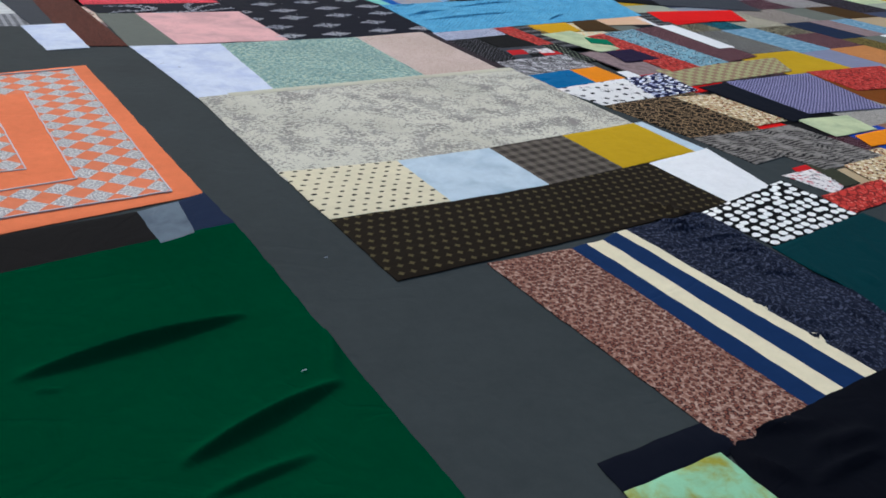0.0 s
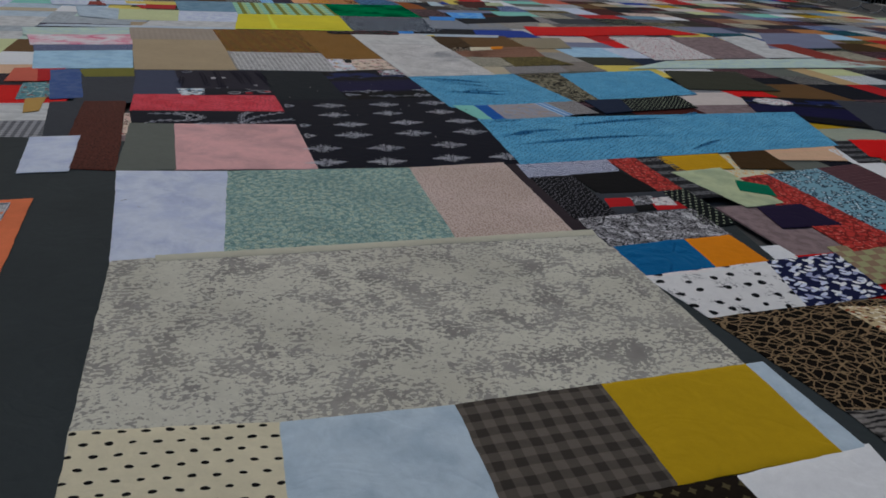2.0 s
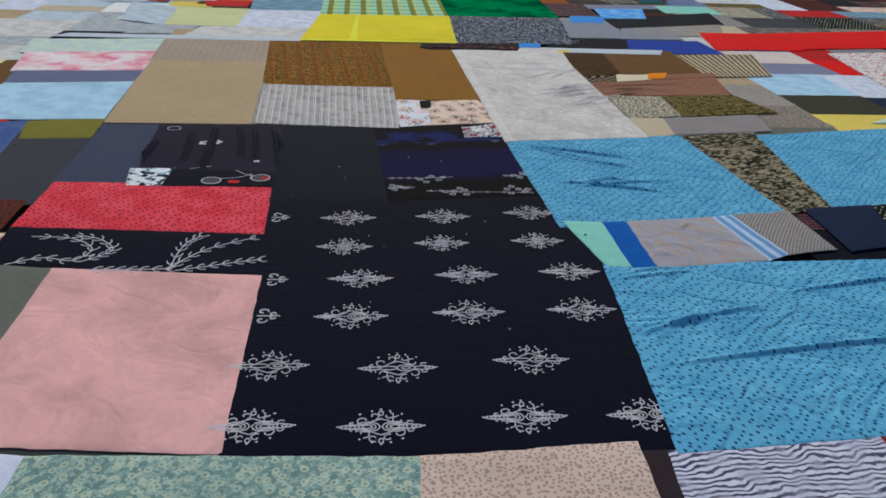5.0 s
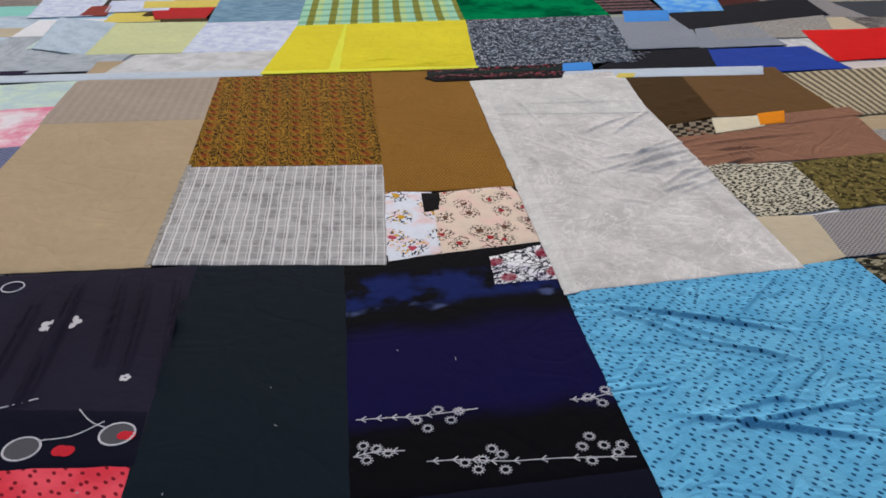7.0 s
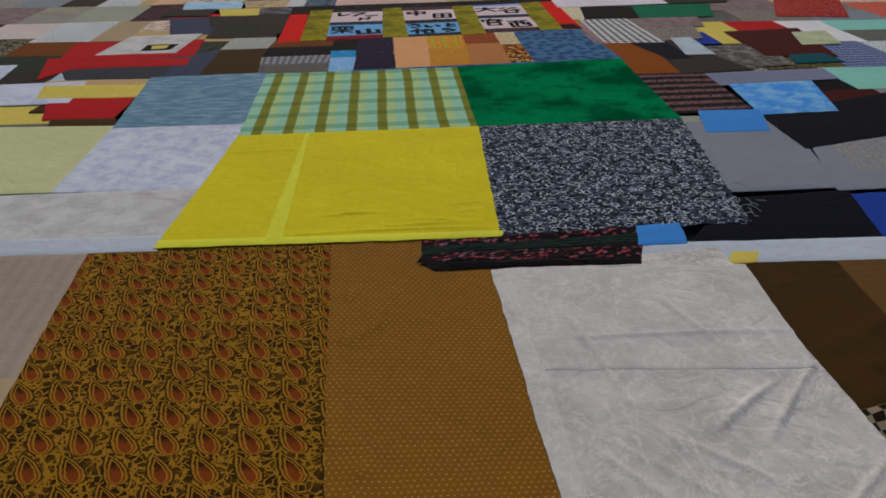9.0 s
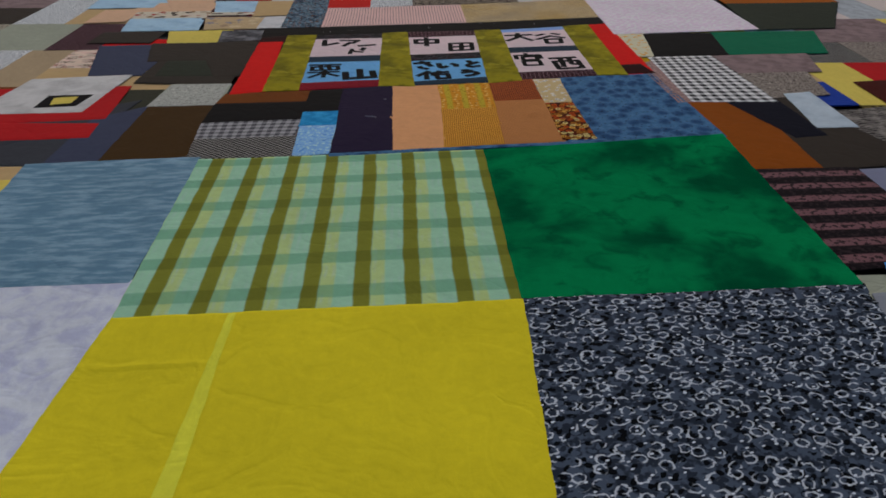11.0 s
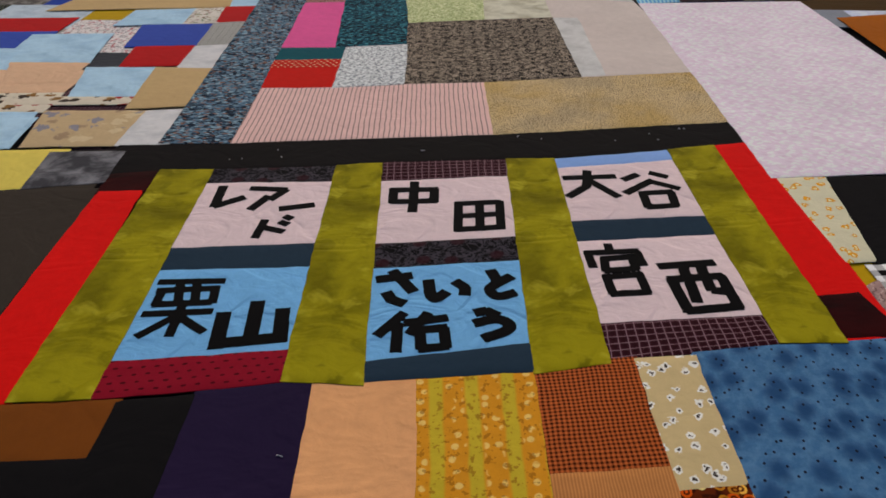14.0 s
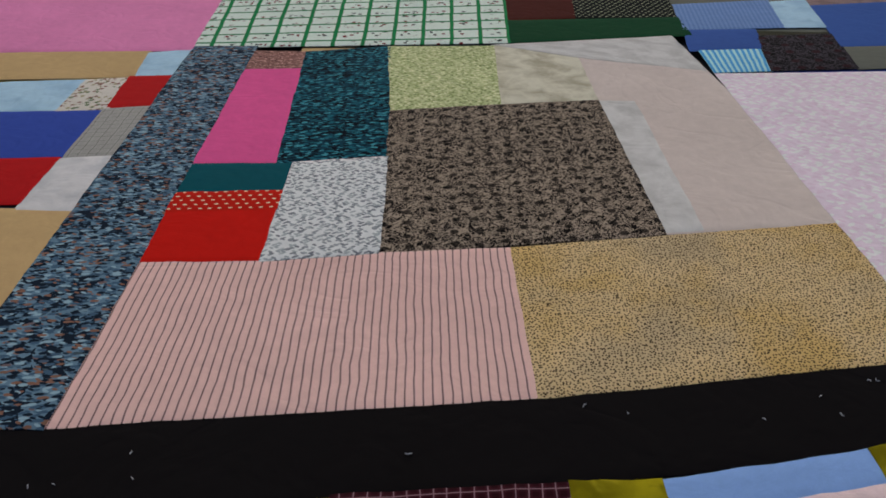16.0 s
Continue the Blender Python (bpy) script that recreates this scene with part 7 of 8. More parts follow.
def medallion(parent, x, y, style):
    """A stitched ornament of scrolls about 30 cm wide."""
    bm = bmesh.new()
    at, w = Vector((x, y)), 0.0036
    wide, tall = ((0.98, 0.9), (0.92, 0.88), (0.98, 0.84), (1.02, 0.94))[style]
    m = LEAN @ Matrix(((wide, 0), (0, tall)))

    class Shift:
        def __matmul__(self, v):
            return m @ v + at

    s = Shift()
    for sx in (-1, 1):
        for sy in (-1, 1):
            curl(bm, sx * 0.058, sy * 0.036, 0.026, math.pi / 2 * sx, sx * sy, w, s)
            curl(bm, sx * 0.024, sy * 0.062, 0.021, 1.2 * sx, -sx * sy, w, s)
            curl(bm, sx * 0.094, sy * 0.019, 0.015, 0.6 * sx, sx * sy, w, s)
            ribbon(bm, [s @ Vector(p) for p in bowed([(sx * 0.118, 0), (sx * 0.1, sy * 0.013), (sx * 0.06, sy * 0.008), (sx * 0.03, sy * 0.03), (0, sy * 0.045)])], w, THREAD_Z)
        loop(bm, sx * 0.115, 0, 0.016, 0.009, w, s, 8)
        ribbon(bm, [s @ Vector((sx * 0.128, 0.008)), s @ Vector((sx * 0.136, 0)), s @ Vector((sx * 0.128, -0.008))], w, THREAD_Z)
        loop(bm, 0, sx * 0.078, 0.008, 0.013, w, s, 8)
    if style == 0:
        loop(bm, 0.03, 0, 0.034, 0.02, w, s)
        loop(bm, -0.035, 0, 0.032, 0.012, w, s)
        loop(bm, 0.03, 0, 0.016, 0.009, w, s, 8)
    elif style == 1:
        loop(bm, 0, 0, 0.036, 0.03, w, s)
        for k in range(6):
            a = k * math.pi / 3
            loop(bm, 0.018 * math.cos(a), 0.015 * math.sin(a), 0.009, 0.008, w, s, 6)
    elif style == 2:
        for sx in (-1, 1):
            for k in range(3):
                loop(bm, sx * 0.045, 0, 0.042 - 0.013 * k, 0.028 - 0.009 * k, w, s, 10)
    else:
        for k in range(3):
            loop(bm, 0.025, 0, 0.038 - 0.012 * k, 0.03 - 0.009 * k, w, s, 10)
        for sy in (-1, 0, 1):
            ribbon(bm, [s @ Vector((-0.11, 0)), s @ Vector((-0.05, sy * 0.01)), s @ Vector((-0.015, sy * 0.028))], w, THREAD_Z)
    knots(bm, [(-0.03, 0.088), (0.0, 0.098), (0.03, 0.088), (-0.03, -0.088), (0.0, -0.098), (0.03, -0.088), (0.142, 0), (-0.142, 0),
               (0.07, 0.07), (-0.07, 0.07), (0.07, -0.07), (-0.07, -0.07)], 0.0045, m, at)
    return part("medallion", bm, pale_thread, parent, "white stitched medallion")


def bud(parent, x, y):
    bm = bmesh.new()
    at = Vector((x, y))

    class Shift:
        def __matmul__(self, v):
            return LEAN @ v + at

    s = Shift()
    for sy in (-1, 1):
        curl(bm, -0.01, sy * 0.03, 0.024, 0, sy, 0.0065, s)
        curl(bm, 0.03, sy * 0.012, 0.014, 0, sy, 0.006, s)
    ribbon(bm, [s @ Vector((-0.03, 0)), s @ Vector((0.06, 0))], 0.006, THREAD_Z)
    return part("bud", bm, pale_thread, parent, "white stitched bud")


def branch(parent, pts):
    """A stitched twig with pairs of narrow leaves."""
    bm = bmesh.new()
    line = bowed(pts, 7)
    ribbon(bm, line, 0.005, -0.0012)
    for i in range(2, len(line) - 1, 3):
        d = (line[i + 1] - line[i - 1]).normalized()
        for side in (-1, 1):
            tip = line[i] + (Matrix.Rotation(side * 0.6, 2) @ d) * 0.046
            mid = line[i] + (Matrix.Rotation(side * 0.85, 2) @ d) * 0.028
            ribbon(bm, [line[i], mid, tip], 0.005, -0.0009)
    return part("branch", bm, pale_thread, parent, "white stitched branch")


def stem(parent, pts):
    bm = bmesh.new()
    ribbon(bm, bowed(pts, 5), 0.0036, 0.0006)
    return part("stem", bm, pale_thread, parent, "white stitched stem")


def ring(parent, x, y, r, thread):
    bm = bmesh.new()
    for k in (1.0, 0.93):
        ribbon(bm, [Vector((x + k * r * math.cos(a), y + k * r * math.sin(a) * 0.9)) for a in [2 * math.pi * i / 20 for i in range(21)]], 0.0026, 0.0012)
    made = part("ring", bm, thread, parent, "stitched ring")
    if r < 0.05 or thread == red_thread or y > 5:
        return made
    bm = bmesh.new()
    bmesh.ops.create_circle(bm, cap_ends=True, segments=20, radius=r * 0.86, matrix=Matrix.Translation((x, y, 0.0004 + swell(x, y))))
    part("apple", bm, MATS["greyprint"], parent, "grey printed apple")
    return made


def apple(parent, x, y, r):
    """A red printed fruit of two lobes."""
    bm = bmesh.new()
    for dx in (-0.4, 0.4):
        bmesh.ops.create_circle(bm, cap_ends=True, segments=14, radius=r * 0.75, matrix=Matrix.Translation((x + dx * r, y, 0.0009 + 0.0003 * dx + swell(x, y))))
    part("fruit", bm, red_thread, parent, "red printed fruit")


def bloom(parent, x, y, r):
    bm = bmesh.new()
    for k in range(5):
        a = 2 * math.pi * k / 5 + 0.3
        c = Vector((x + r * 0.6 * math.cos(a), y + r * 0.6 * math.sin(a)))
        bmesh.ops.create_circle(bm, cap_ends=True, segments=7, radius=r * 0.42, matrix=Matrix.Translation((c.x, c.y, -0.0006 + 0.0002 * k + swell(c.x, c.y))))
    return part("bloom", bm, pale_thread, parent, "white flower applique")


def sprig(parent, line, flowers):
    """A stitched stem with leaves and round daisies."""
    bm = bmesh.new()
    pts = bowed(line, 6)
    ribbon(bm, pts, 0.0026, -0.0011)
    for i in range(1, len(pts) - 1, 3):
        d = (pts[i + 1] - pts[i - 1]).normalized()
        for side in (-1, 1):
            ribbon(bm, [pts[i], pts[i] + (Matrix.Rotation(side * 0.7, 2) @ d) * 0.02], 0.003, -0.0008)
    for x, y in flowers:
        c = Vector((x, y))
        for k in range(11):
            a = 2 * math.pi * k / 11
            e = Vector((math.cos(a), math.sin(a)))
            ribbon(bm, [c + e * 0.013, c + e * 0.0195], 0.0022, -0.0006)
        ribbon(bm, [c + Vector((0.012 * math.cos(a), 0.012 * math.sin(a))) for a in [2 * math.pi * k / 10 for k in range(11)]], 0.0028, -0.0005)
    return part("sprig", bm, pale_thread, parent, "white stitched flower sprig")


character(square_cream, 0.046, [(-1.680, 13.629), (-1.641, 13.452), (-1.548, 13.548)])  # レ
character(square_cream, 0.044, [(-1.551, 13.633), (-1.395, 13.652), (-1.429, 13.553)], [(-1.447, 13.579), (-1.479, 13.456)])  # ア
character(square_cream, 0.044, [(-1.359, 13.484), (-1.231, 13.544)])  # ー
character(square_cream, 0.038, [(-1.385, 13.382), (-1.373, 13.247)], [(-1.379, 13.328), (-1.280, 13.312)], [(-1.315, 13.427), (-1.283, 13.415)], [(-1.319, 13.382), (-1.282, 13.368)])  # ド
character(square_sky, 0.036, [(-1.592, 12.892), (-1.364, 12.943)], [(-1.557, 12.857), (-1.540, 12.766)], [(-1.514, 12.902), (-1.466, 12.785)], [(-1.456, 12.917), (-1.410, 12.798)], [(-1.377, 12.899), (-1.351, 12.813)], [(-1.573, 12.842), (-1.367, 12.896)], [(-1.545, 12.765), (-1.355, 12.814)], [(-1.554, 12.708), (-1.330, 12.767)], [(-1.443, 12.770), (-1.411, 12.618)], [(-1.442, 12.713), (-1.512, 12.595)], [(-1.415, 12.713), (-1.311, 12.658)])  # 栗
character(square_sky, 0.056, [(-1.196, 12.846), (-1.146, 12.660)], [(-1.285, 12.764), (-1.235, 12.590)], [(-1.243, 12.610), (-1.040, 12.682)], [(-1.096, 12.823), (-1.046, 12.663)])  # 山
character(square_middle, 0.046, [(-0.929, 13.752), (-0.904, 13.630)], [(-0.752, 13.790), (-0.732, 13.674)], [(-0.934, 13.739), (-0.741, 13.783)], [(-0.911, 13.636), (-0.723, 13.681)], [(-0.851, 13.832), (-0.804, 13.570)])  # 中
character(square_middle, 0.042, [(-0.626, 13.687), (-0.589, 13.450)], [(-0.453, 13.726), (-0.420, 13.502)], [(-0.631, 13.672), (-0.450, 13.724)], [(-0.598, 13.461), (-0.414, 13.519)], [(-0.538, 13.704), (-0.503, 13.484)], [(-0.614, 13.567), (-0.430, 13.624)])  # 田
character(square_azure, 0.048, [(-0.823, 13.060), (-0.707, 13.109)], [(-0.779, 13.124), (-0.679, 13.013)], [(-0.770, 12.987), (-0.743, 12.951), (-0.696, 12.936)])  # さ
character(square_azure, 0.048, [(-0.638, 13.089), (-0.613, 13.006), (-0.589, 12.985), (-0.562, 13.029)], [(-0.540, 13.100), (-0.500, 13.071), (-0.494, 13.028)])  # い
character(square_azure, 0.048, [(-0.423, 13.195), (-0.388, 13.128)], [(-0.345, 13.171), (-0.404, 13.097), (-0.404, 13.058), (-0.372, 13.040), (-0.320, 13.072)])  # と
character(square_azure, 0.042, [(-0.682, 12.881), (-0.740, 12.750)], [(-0.689, 12.822), (-0.663, 12.682)], [(-0.665, 12.830), (-0.533, 12.884)], [(-0.601, 12.897), (-0.638, 12.777)], [(-0.608, 12.799), (-0.587, 12.712)], [(-0.533, 12.828), (-0.508, 12.733)], [(-0.610, 12.800), (-0.525, 12.832)], [(-0.591, 12.707), (-0.506, 12.738)])  # 佑
character(square_azure, 0.048, [(-0.440, 12.930), (-0.407, 12.948), (-0.366, 12.928)], [(-0.435, 12.873), (-0.366, 12.908), (-0.320, 12.887), (-0.330, 12.849), (-0.394, 12.799)])  # う
character(square_upper, 0.046, [(-0.191, 14.001), (0.039, 14.063)], [(-0.087, 14.094), (-0.086, 13.939), (-0.161, 13.827)], [(-0.077, 14.001), (0.053, 13.866)])  # 大
character(square_upper, 0.044, [(0.077, 14.035), (0.142, 14.099)], [(0.200, 14.128), (0.275, 14.101)], [(0.207, 14.053), (0.086, 13.905)], [(0.193, 14.041), (0.321, 13.993)], [(0.159, 13.916), (0.178, 13.793)], [(0.282, 13.953), (0.294, 13.830)], [(0.151, 13.914), (0.290, 13.959)], [(0.171, 13.792), (0.297, 13.834)])  # 谷
character(square_lower, 0.038, [(0.005, 13.460), (0.016, 13.404)], [(-0.080, 13.378), (0.123, 13.434)], [(-0.070, 13.382), (-0.048, 13.287)], [(0.116, 13.425), (0.139, 13.336)], [(-0.008, 13.354), (-0.001, 13.271)], [(0.095, 13.382), (0.110, 13.307)], [(-0.015, 13.350), (0.101, 13.388)], [(-0.006, 13.270), (0.113, 13.308)], [(0.000, 13.236), (0.024, 13.128)], [(0.122, 13.266), (0.146, 13.160)], [(-0.007, 13.229), (0.132, 13.274)], [(0.017, 13.126), (0.151, 13.164)])  # 宮
character(square_lower, 0.046, [(0.195, 13.338), (0.401, 13.403)], [(0.284, 13.360), (0.289, 13.280)], [(0.349, 13.382), (0.355, 13.296)], [(0.234, 13.261), (0.280, 13.071)], [(0.414, 13.318), (0.454, 13.129)], [(0.228, 13.257), (0.423, 13.317)], [(0.273, 13.074), (0.459, 13.136)], [(0.296, 13.281), (0.314, 13.136)], [(0.358, 13.297), (0.373, 13.216), (0.430, 13.218)])  # 西
medallion(medallion_piece, 0.161, 4.026, 0)
medallion(medallion_piece, 0.637, 4.126, 0)
medallion(medallion_piece, 1.084, 4.251, 0)
medallion(medallion_piece, 0.210, 3.708, 1)
medallion(medallion_piece, 0.660, 3.819, 1)
medallion(medallion_piece, 1.121, 3.923, 1)
medallion(medallion_piece, 0.344, 3.418, 2)
medallion(medallion_piece, 0.800, 3.524, 2)
medallion(medallion_piece, 1.260, 3.630, 2)
medallion(medallion_piece, 0.367, 3.111, 3)
medallion(medallion_piece, 0.832, 3.213, 3)
medallion(medallion_piece, 1.294, 3.309, 3)
medallion(medallion_piece, 0.147, 2.747, 0)
medallion(medallion_piece, 0.603, 2.798, 0)
medallion(medallion_piece, 1.081, 2.920, 0)
medallion(medallion_piece, 0.186, 2.425, 2)
medallion(medallion_piece, 0.597, 2.482, 2)
medallion(medallion_piece, 1.059, 2.595, 2)
medallion(medallion_piece, 1.471, 2.665, 2)
bud(medallion_piece, -0.189, 3.970)
bud(medallion_piece, -0.020, 3.352)
bud(medallion_piece, 0.030, 3.063)
branch(branch_piece, [(-0.493, 3.354), (-0.518, 3.516), (-0.519, 3.623), (-0.482, 3.704)])
branch(branch_piece, [(-0.493, 3.354), (-0.463, 3.470), (-0.379, 3.601), (-0.225, 3.729)])
branch(branch_piece, [(-0.465, 3.357), (-0.353, 3.412), (-0.239, 3.472), (-0.131, 3.520)])
branch(branch_piece, [(-0.844, 3.300), (-0.734, 3.322), (-0.620, 3.341), (-0.492, 3.370)])
branch(branch_piece, [(-0.894, 3.371), (-0.835, 3.444), (-0.824, 3.513), (-0.927, 3.588), (-1.053, 3.607)])
branch(branch_piece, [(-1.202, 3.291), (-1.082, 3.373), (-0.940, 3.371), (-0.910, 3.488), (-1.048, 3.572), (-1.242, 3.562)])
sprig(sky_piece, [(0.269, 4.597), (0.364, 4.617), (0.459, 4.635), (0.641, 4.688)], [(0.517, 4.670), (0.457, 4.615), (0.563, 4.628), (0.583, 4.669), (0.496, 4.584)])
sprig(sky_piece, [(0.510, 4.450), (0.623, 4.469), (0.738, 4.475), (0.901, 4.503), (1.114, 4.531)], [(0.621, 4.456), (0.672, 4.474), (0.695, 4.520), (0.725, 4.500), (0.662, 4.434), (0.739, 4.442), (0.960, 4.555), (0.983, 4.600), (1.024, 4.567), (0.985, 4.501), (1.063, 4.543), (1.077, 4.575)])
sprig(sky_piece, [(0.294, 4.443), (0.340, 4.466), (0.441, 4.486)], [(0.315, 4.491), (0.357, 4.484), (0.337, 4.436), (0.393, 4.471)])
sprig(sky_piece, [(0.930, 4.759), (0.989, 4.771), (1.082, 4.813)], [(0.990, 4.776), (1.046, 4.818), (1.033, 4.754)])
ring(aubergine_piece, -1.265, 5.204, 0.045, pale_thread)
bloom(aubergine_piece, -0.963, 4.972, 0.042)
bloom(aubergine_piece, -0.901, 4.999, 0.042)
bloom(aubergine_piece, -0.543, 4.716, 0.02)
ring(aubergine_piece, -0.692, 4.372, 0.055, pale_thread)
ring(aubergine_piece, -0.439, 4.461, 0.055, pale_thread)
apple(aubergine_piece, -0.407, 4.457, 0.025)
apple(aubergine_piece, -0.564, 4.377, 0.03)
stem(aubergine_piece, [(-0.612, 4.553), (-0.549, 4.505), (-0.481, 4.481)])
stem(aubergine_piece, [(-0.658, 4.410), (-0.568, 4.441), (-0.505, 4.510)])
stem(aubergine_piece, [(-0.878, 4.527), (-0.822, 4.558), (-0.773, 4.588)])


def stitching(parent, corners, width=0.006):
    """A sewn white line along the edge of a border."""
    bm = bmesh.new()
    for a, b in zip(corners, corners[1:]):
        a, b = Vector(a), Vector(b)
        n = max(2, int((b - a).length / 0.06))
        line = [a + (b - a) * k / n for k in range(n + 1)]
        ribbon(bm, [p + Vector(stray(p.x, p.y)) for p in line], width, 0.0045, 0.003)
    return part("stitching", bm, pale_thread, parent, "white stitched line")


stitching(border_piece, [(-2.094, -0.716), (-1.056, -0.522), (-1.486, 1.570), (-2.558, 1.334)])
stitching(border_piece, [(-2.136, -0.456), (-1.460, -0.291), (-1.738, 1.067)])
stitching(border_piece, [(-2.198, -0.195), (-1.677, -0.130), (-1.884, 0.771)])


def lint(parent, x, y, size, seed):
    """A stray bit of white thread on the cloth."""
    pick = random.Random(seed)
    a = pick.uniform(0, 6.28)
    pts = [Vector((x, y))]
    for _ in range(3):
        a += pick.uniform(-1.4, 1.4)
        pts.append(pts[-1] + Vector((math.cos(a), math.sin(a))) * size / 3)
    bm = bmesh.new()
    ribbon(bm, bowed(pts, 4), 0.0014, 0.0048)
    return part("lint", bm, pale_thread, parent, "stray white thread")


lint_pick = random.Random(4)
for k in range(12):
    f = lint_pick.random()
    lint(name_banner, -2.2 + 2.8 * f, 13.72 + 0.86 * f + lint_pick.uniform(0.02, 0.2), lint_pick.uniform(0.006, 0.02), k)
lint(tan_quilt, -0.93, 11.88, 0.09, 91)
lint(tan_quilt, -0.86, 12.2, 0.02, 92)
for k in range(14):
    lint(dark_quilt, lint_pick.uniform(-0.5, 1.0), lint_pick.uniform(2.6, 5.2), lint_pick.uniform(0.006, 0.014), 40 + k)
for k in range(5):
    lint(grey_sheet, lint_pick.uniform(-1.1, -0.4), lint_pick.uniform(-2.6, 1.8), lint_pick.uniform(0.01, 0.04), 60 + k)
for k in range(12):
    lint(lace_cloth, 1.5 + 0.012 * k + lint_pick.uniform(-0.02, 0.1), 8.72 + lint_pick.uniform(-0.06, 0.5), lint_pick.uniform(0.05, 0.16), 70 + k)


# ---------------------------------------------------------------- crowd barriers on the far side
steel = bpy.data.materials.new("galvanised_steel")
steel.use_nodes = True
steel_net = Net(steel)
steel_net.bsdf.inputs["Metallic"].default_value = 0.85
steel_net.put(steel_net.bsdf.inputs["Base Color"], steel_net.mix(steel_net.noise(14, 4), (0.42, 0.43, 0.44, 1), (0.27, 0.28, 0.29, 1)))
steel_net.put(steel_net.bsdf.inputs["Roughness"], steel_net.m("MULTIPLY_ADD", steel_net.noise(30, 3), 0.3, 0.35))


def tube(bm, pts, r, sides=8):
    """A round bar along a line of points."""
    pts = [Vector(p) for p in pts]
    rings = []
    for i, p in enumerate(pts):
        d = (pts[min(len(pts) - 1, i + 1)] - pts[max(0, i - 1)]).normalized()
        a = d.orthogonal().normalized() if not rings else (rings[-1][1] - d * rings[-1][1].dot(d)).normalized()
        b = d.cross(a)
        rings.append(([bm.verts.new(p + r * (math.cos(2 * math.pi * k / sides) * a + math.sin(2 * math.pi * k / sides) * b)) for k in range(sides)], a))
    for (u, _), (v, _) in zip(rings, rings[1:]):
        for k in range(sides):
            bm.faces.new((u[k], u[(k + 1) % sides], v[(k + 1) % sides], v[k]))
    bm.faces.new(rings[0][0][::-1]), bm.faces.new(rings[-1][0])


def crowd_barrier():
    """A steel pedestrian barrier, 2.2 m long and 1.1 m high, along y."""
    thing = tagged(new("crowd_barrier"), "galvanised steel crowd barrier standing beside the quilts", "barrier", "row of crowd barriers")
    bm = bmesh.new()
    arc = [(0, -1.1, 0.22), (0, -1.1, 0.98)]
    arc += [(0, -1.1 + 0.12 * (1 - math.cos(a)), 0.98 + 0.12 * math.sin(a)) for a in (0.4, 0.8, 1.2, 1.57)]
    arc += [(0, 0.98 + 0.12 * math.sin(a), 0.98 + 0.12 * math.cos(a)) for a in (0, 0.4, 0.8, 1.2, 1.57)] + [(0, 1.1, 0.22)]
    tube(bm, arc, 0.018)
    part("frame", bm, steel, thing, smooth=True)
    bm = bmesh.new()
    tube(bm, [(0, -1.1, 0.22), (0, 1.1, 0.22)], 0.016)
    part("lower_rail", bm, steel, thing, smooth=True)
    bm = bmesh.new()
    tube(bm, [(0, 0, 0.22), (0, 0, 1.09)], 0.007, 6)
    bar = part("bar", bm, steel, thing, smooth=True)
    for k in range(15):
        b = bar if k == 0 else bar.copy()
        if k:
            scene.collection.objects.link(b)
        b.location.y = -0.98 + 0.14 * k
    for y in (-0.75, 0.75):
        bm = bmesh.new()
        tube(bm, [(0, y, 0.22), (0, y, 0.12), (-0.1, y, 0.05), (-0.28, y, 0.02)], 0.013)
        tube(bm, [(0, y, 0.12), (0.1, y, 0.05), (0.28, y, 0.02)], 0.013)
        part("foot", bm, steel, thing, smooth=True)
    return thing


barrier = crowd_barrier()
barrier.matrix_basis = pose(13.45, 10.2, -0.04)
for k in range(1, 10):
    copy_thing(barrier, pose(13.45 + 0.03 * (k % 3), 10.2 + 2.3 * k, -0.04, 0, 0, (k * 37) % 5 - 2))

# dark curtain wall behind the barriers
curtain_black = fabric("curtainblack", "plain", "0c0c0e", 1, wrinkle=0.3)
bm = bmesh.new()
rows = []
for k in range(161):
    y = 7.0 + k * 0.2
    x = 15.6 + 0.09 * math.sin(k * 1.3) + 0.04 * math.sin(k * 0.37)
    rows.append([bm.verts.new((x + d, y, z)) for d, z in ((0, -0.04), (0, 2.6), (0.12, 2.6), (0.12, -0.04))])
for a, b in zip(rows, rows[1:]):
    for k in range(4):
        bm.faces.new((a[k], b[k], b[(k + 1) % 4], a[(k + 1) % 4]))
bm.faces.new(rows[0]), bm.faces.new(rows[-1][::-1])
backdrop = tagged(part("backdrop", bm, curtain_black), "black curtain wall behind the crowd barriers", "backdrop", kind="structure")


# ---------------------------------------------------------------- the wider field of quilts, piece by piece
unit = bmesh.new()
uv_unit = unit.loops.layers.uv.new()
lower = [unit.verts.new((x, y, -1)) for x, y in ((-0.5, -0.5), (0.5, -0.5), (0.5, 0.5), (-0.5, 0.5))]
upper = [unit.verts.new((v.co.x * 0.992, v.co.y * 0.992, 0)) for v in lower]
unit.faces.new(upper)
for k in range(4):
    unit.faces.new((lower[k], lower[(k + 1) % 4], upper[(k + 1) % 4], upper[k]))
for f in unit.faces:
    for lp in f.loops:
        lp[uv_unit].uv = (lp.vert.co.x + 0.5, lp.vert.co.y + 0.5)
unit_mesh = bpy.data.meshes.new("patch")
unit.to_mesh(unit_mesh)
unit.free()
unit_mesh.materials.append(MATS["white"])

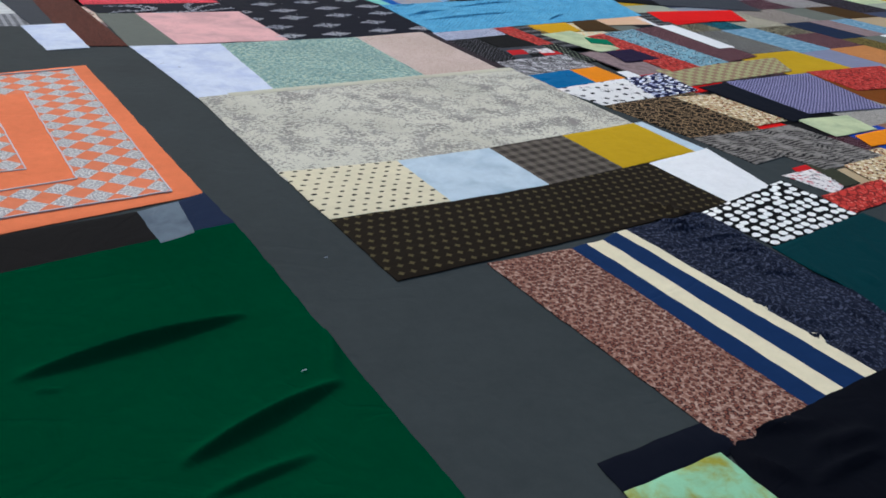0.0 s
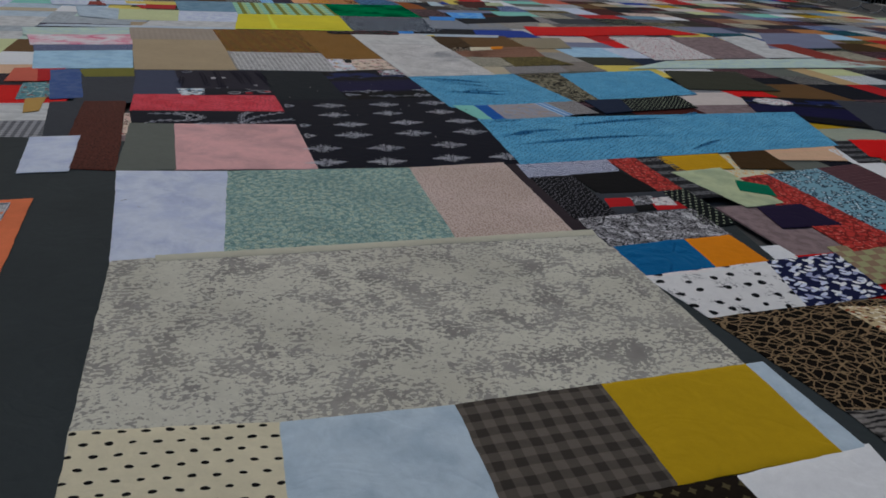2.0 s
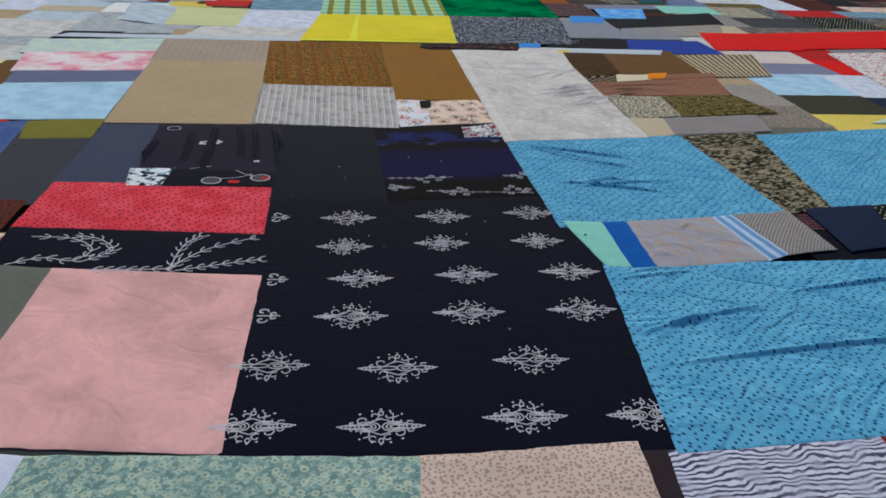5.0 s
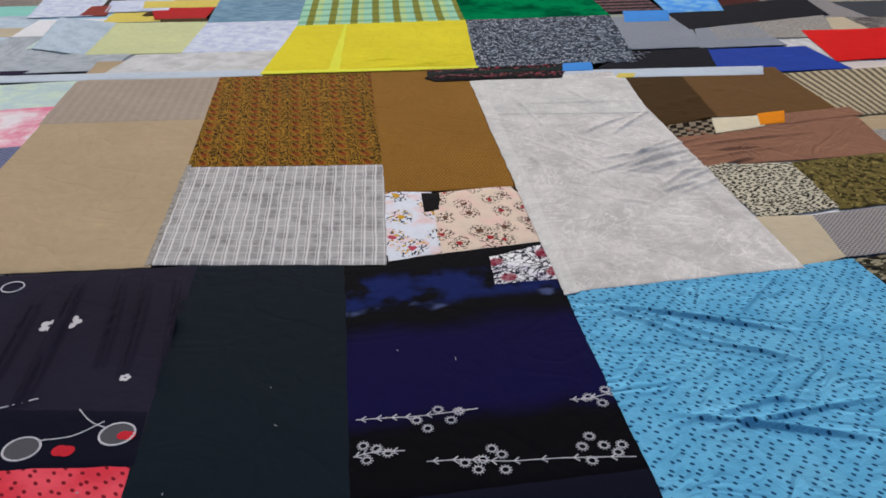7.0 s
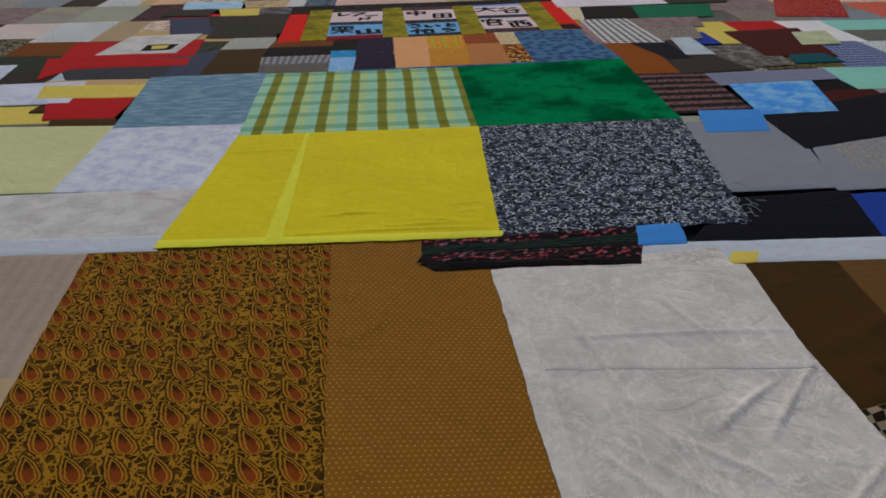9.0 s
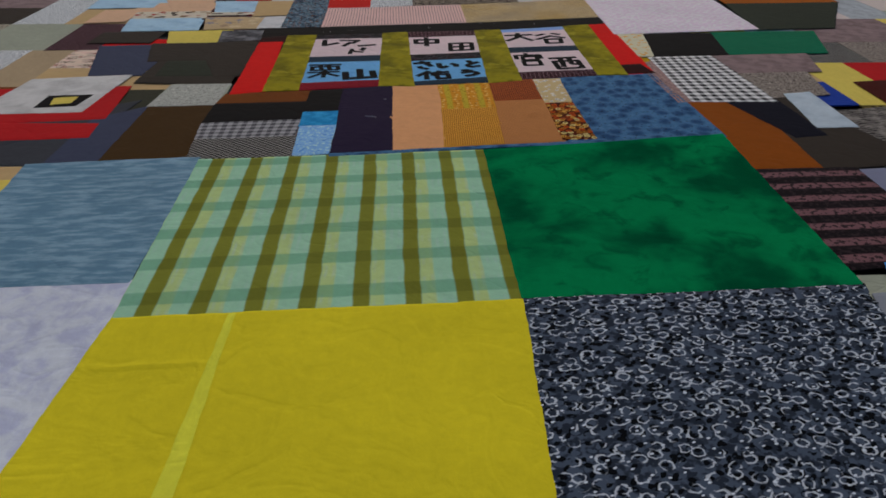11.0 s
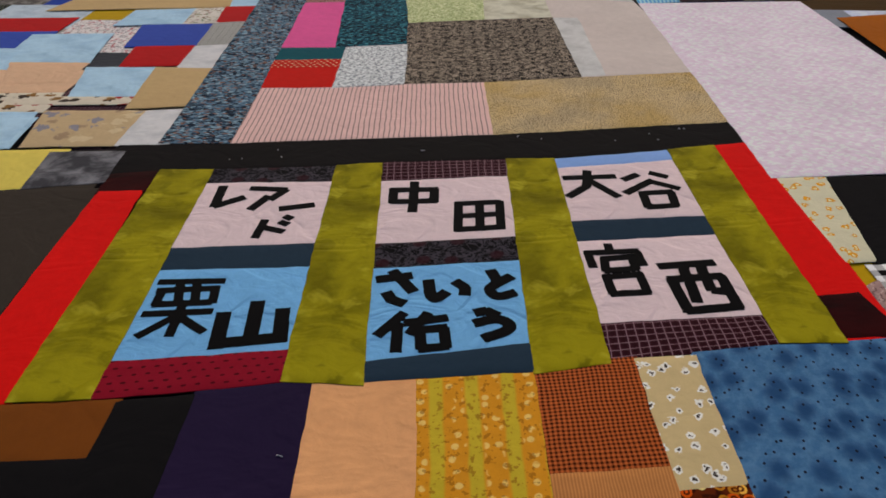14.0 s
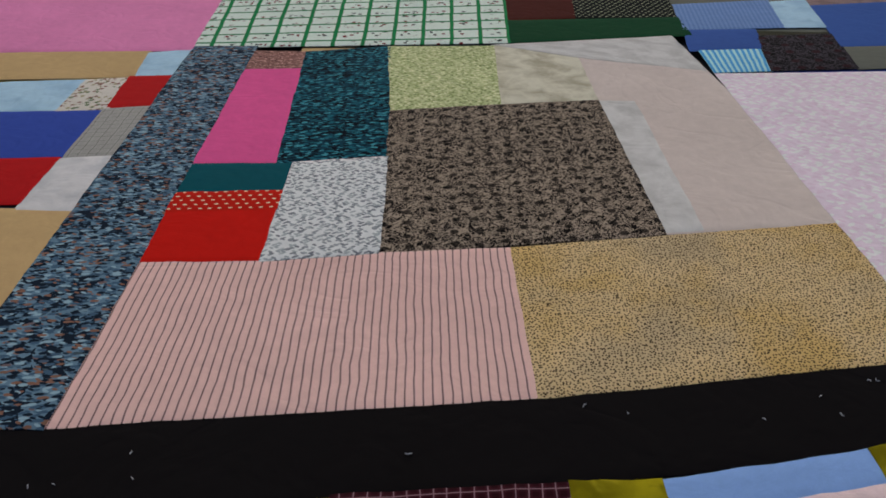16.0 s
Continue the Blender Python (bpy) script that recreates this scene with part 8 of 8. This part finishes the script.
BRIGHT = ("white offwhite whitelilac paleblue lightblue palegrey red scarlet redbrick coral mustard paleyellow royal offwhite2 sand greybeige rosegrey "
          "palelime tan peachpale whiteprint whitefloral beige floralrose creamyellow mint palegreen grey white offwhite sage2 rosegrey").split()
DARK = ("black greydark navy navyblack slateblue browndark browngrey blackfloral bwfloral olivedark olivecamo camo greylines greyprint charcoalfloral "
        "bwcheck lilacgrey rosegrey taupespeck greybeige plaidbrown maroon purple steel grey greygreen rust brown greygingham waffle "
        "indigoplaid bandgrey darkplaid rosestripe tealfloral tancord brownpink greygreen taupespeck greengrey").split()
PALE = "white offwhite whitelilac paleblue lightblue palegrey palelime steel whiteblue palegrass greybeige paleyellow".split()


def inside(x, y, poly):
    odd = False
    for a, b in zip(poly, poly[1:] + poly[:1]):
        if (a.y > y) != (b.y > y) and x < (b.x - a.x) * (y - a.y) / (b.y - a.y) + a.x:
            odd = not odd
    return odd


def covered(x, y):
    """Whether a laid cloth already lies over this place."""
    return any(inside(x, y, poly) for poly in LAID[:LAID_COUNT] if poly is not LAID_SHEET)


LAID_COUNT = len(LAID)


def cut(x, y, w, h, rng):
    """Splits a block into uneven oblong pieces."""
    if (w < 0.95 and h < 0.85) or (w * h < 0.7 and rng.random() < 0.6) or w * h < 0.14:
        return [(x, y, w, h)]
    s = rng.uniform(0.32, 0.68)
    if w > h * rng.uniform(0.7, 1.3):
        return cut(x, y, w * s, h, rng) + cut(x + w * s, y, w * (1 - s), h, rng)
    return cut(x, y, w, h * s, rng) + cut(x, y + h * s, w, h * (1 - s), rng)


rng = random.Random(11)
TURN = radians(10)
for gi in range(-5, 9):
    for gj in range(-4, 17):
        gx, gy = 2.2 * gi, 2.4 * gj
        pieces = []
        tone = rng.uniform(0.22, 0.66)
        for x, y, w, h in cut(gx, gy, 2.2, 2.4, rng):
            cx, cy = x + w / 2, y + h / 2
            px, py = cx * math.cos(TURN) - cy * math.sin(TURN), cx * math.sin(TURN) + cy * math.cos(TURN)
            name = rng.choice(BRIGHT if rng.random() < tone else DARK)
            if px < -2.4 and 5.5 < py < 10.4 and rng.random() < 0.75:
                name = rng.choice(PALE)
            spin = TURN + rng.uniform(-0.02, 0.02)
            if not (-8.5 < px < 12.9 and -3.6 < py < 34) or (px < 2.4 and py < 2.4):
                continue
            corners = [(px + a * w * 0.46, py + b * h * 0.46) for a in (-1, 0, 1) for b in (-1, 0, 1)]
            if all(covered(*q) for q in corners):
                continue
            pieces.append((px, py, w, h, spin, name))
        if not pieces:
            continue
        thing = tagged(new("patchwork_quilt"), "patchwork quilt of mixed %s cotton prints lying flat" % ("bright and pale" if tone > 0.38 else "dark and grey"),
                       "quilt", "field of patchwork quilts")
        for px, py, w, h, spin, name in pieces:
            ob = new("patch", unit_mesh)
            ob.material_slots[0].link = "OBJECT"
            ob.material_slots[0].material = MATS[name]
            ob.parent = thing
            ob.location = (px, py, -0.0135 + rng.uniform(0, 0.0025))
            ob.rotation_euler = (rng.uniform(-0.0015, 0.0015), rng.uniform(-0.0015, 0.0015), spin)
            ob.scale = (w * 1.02, h * 1.02, 0.008)
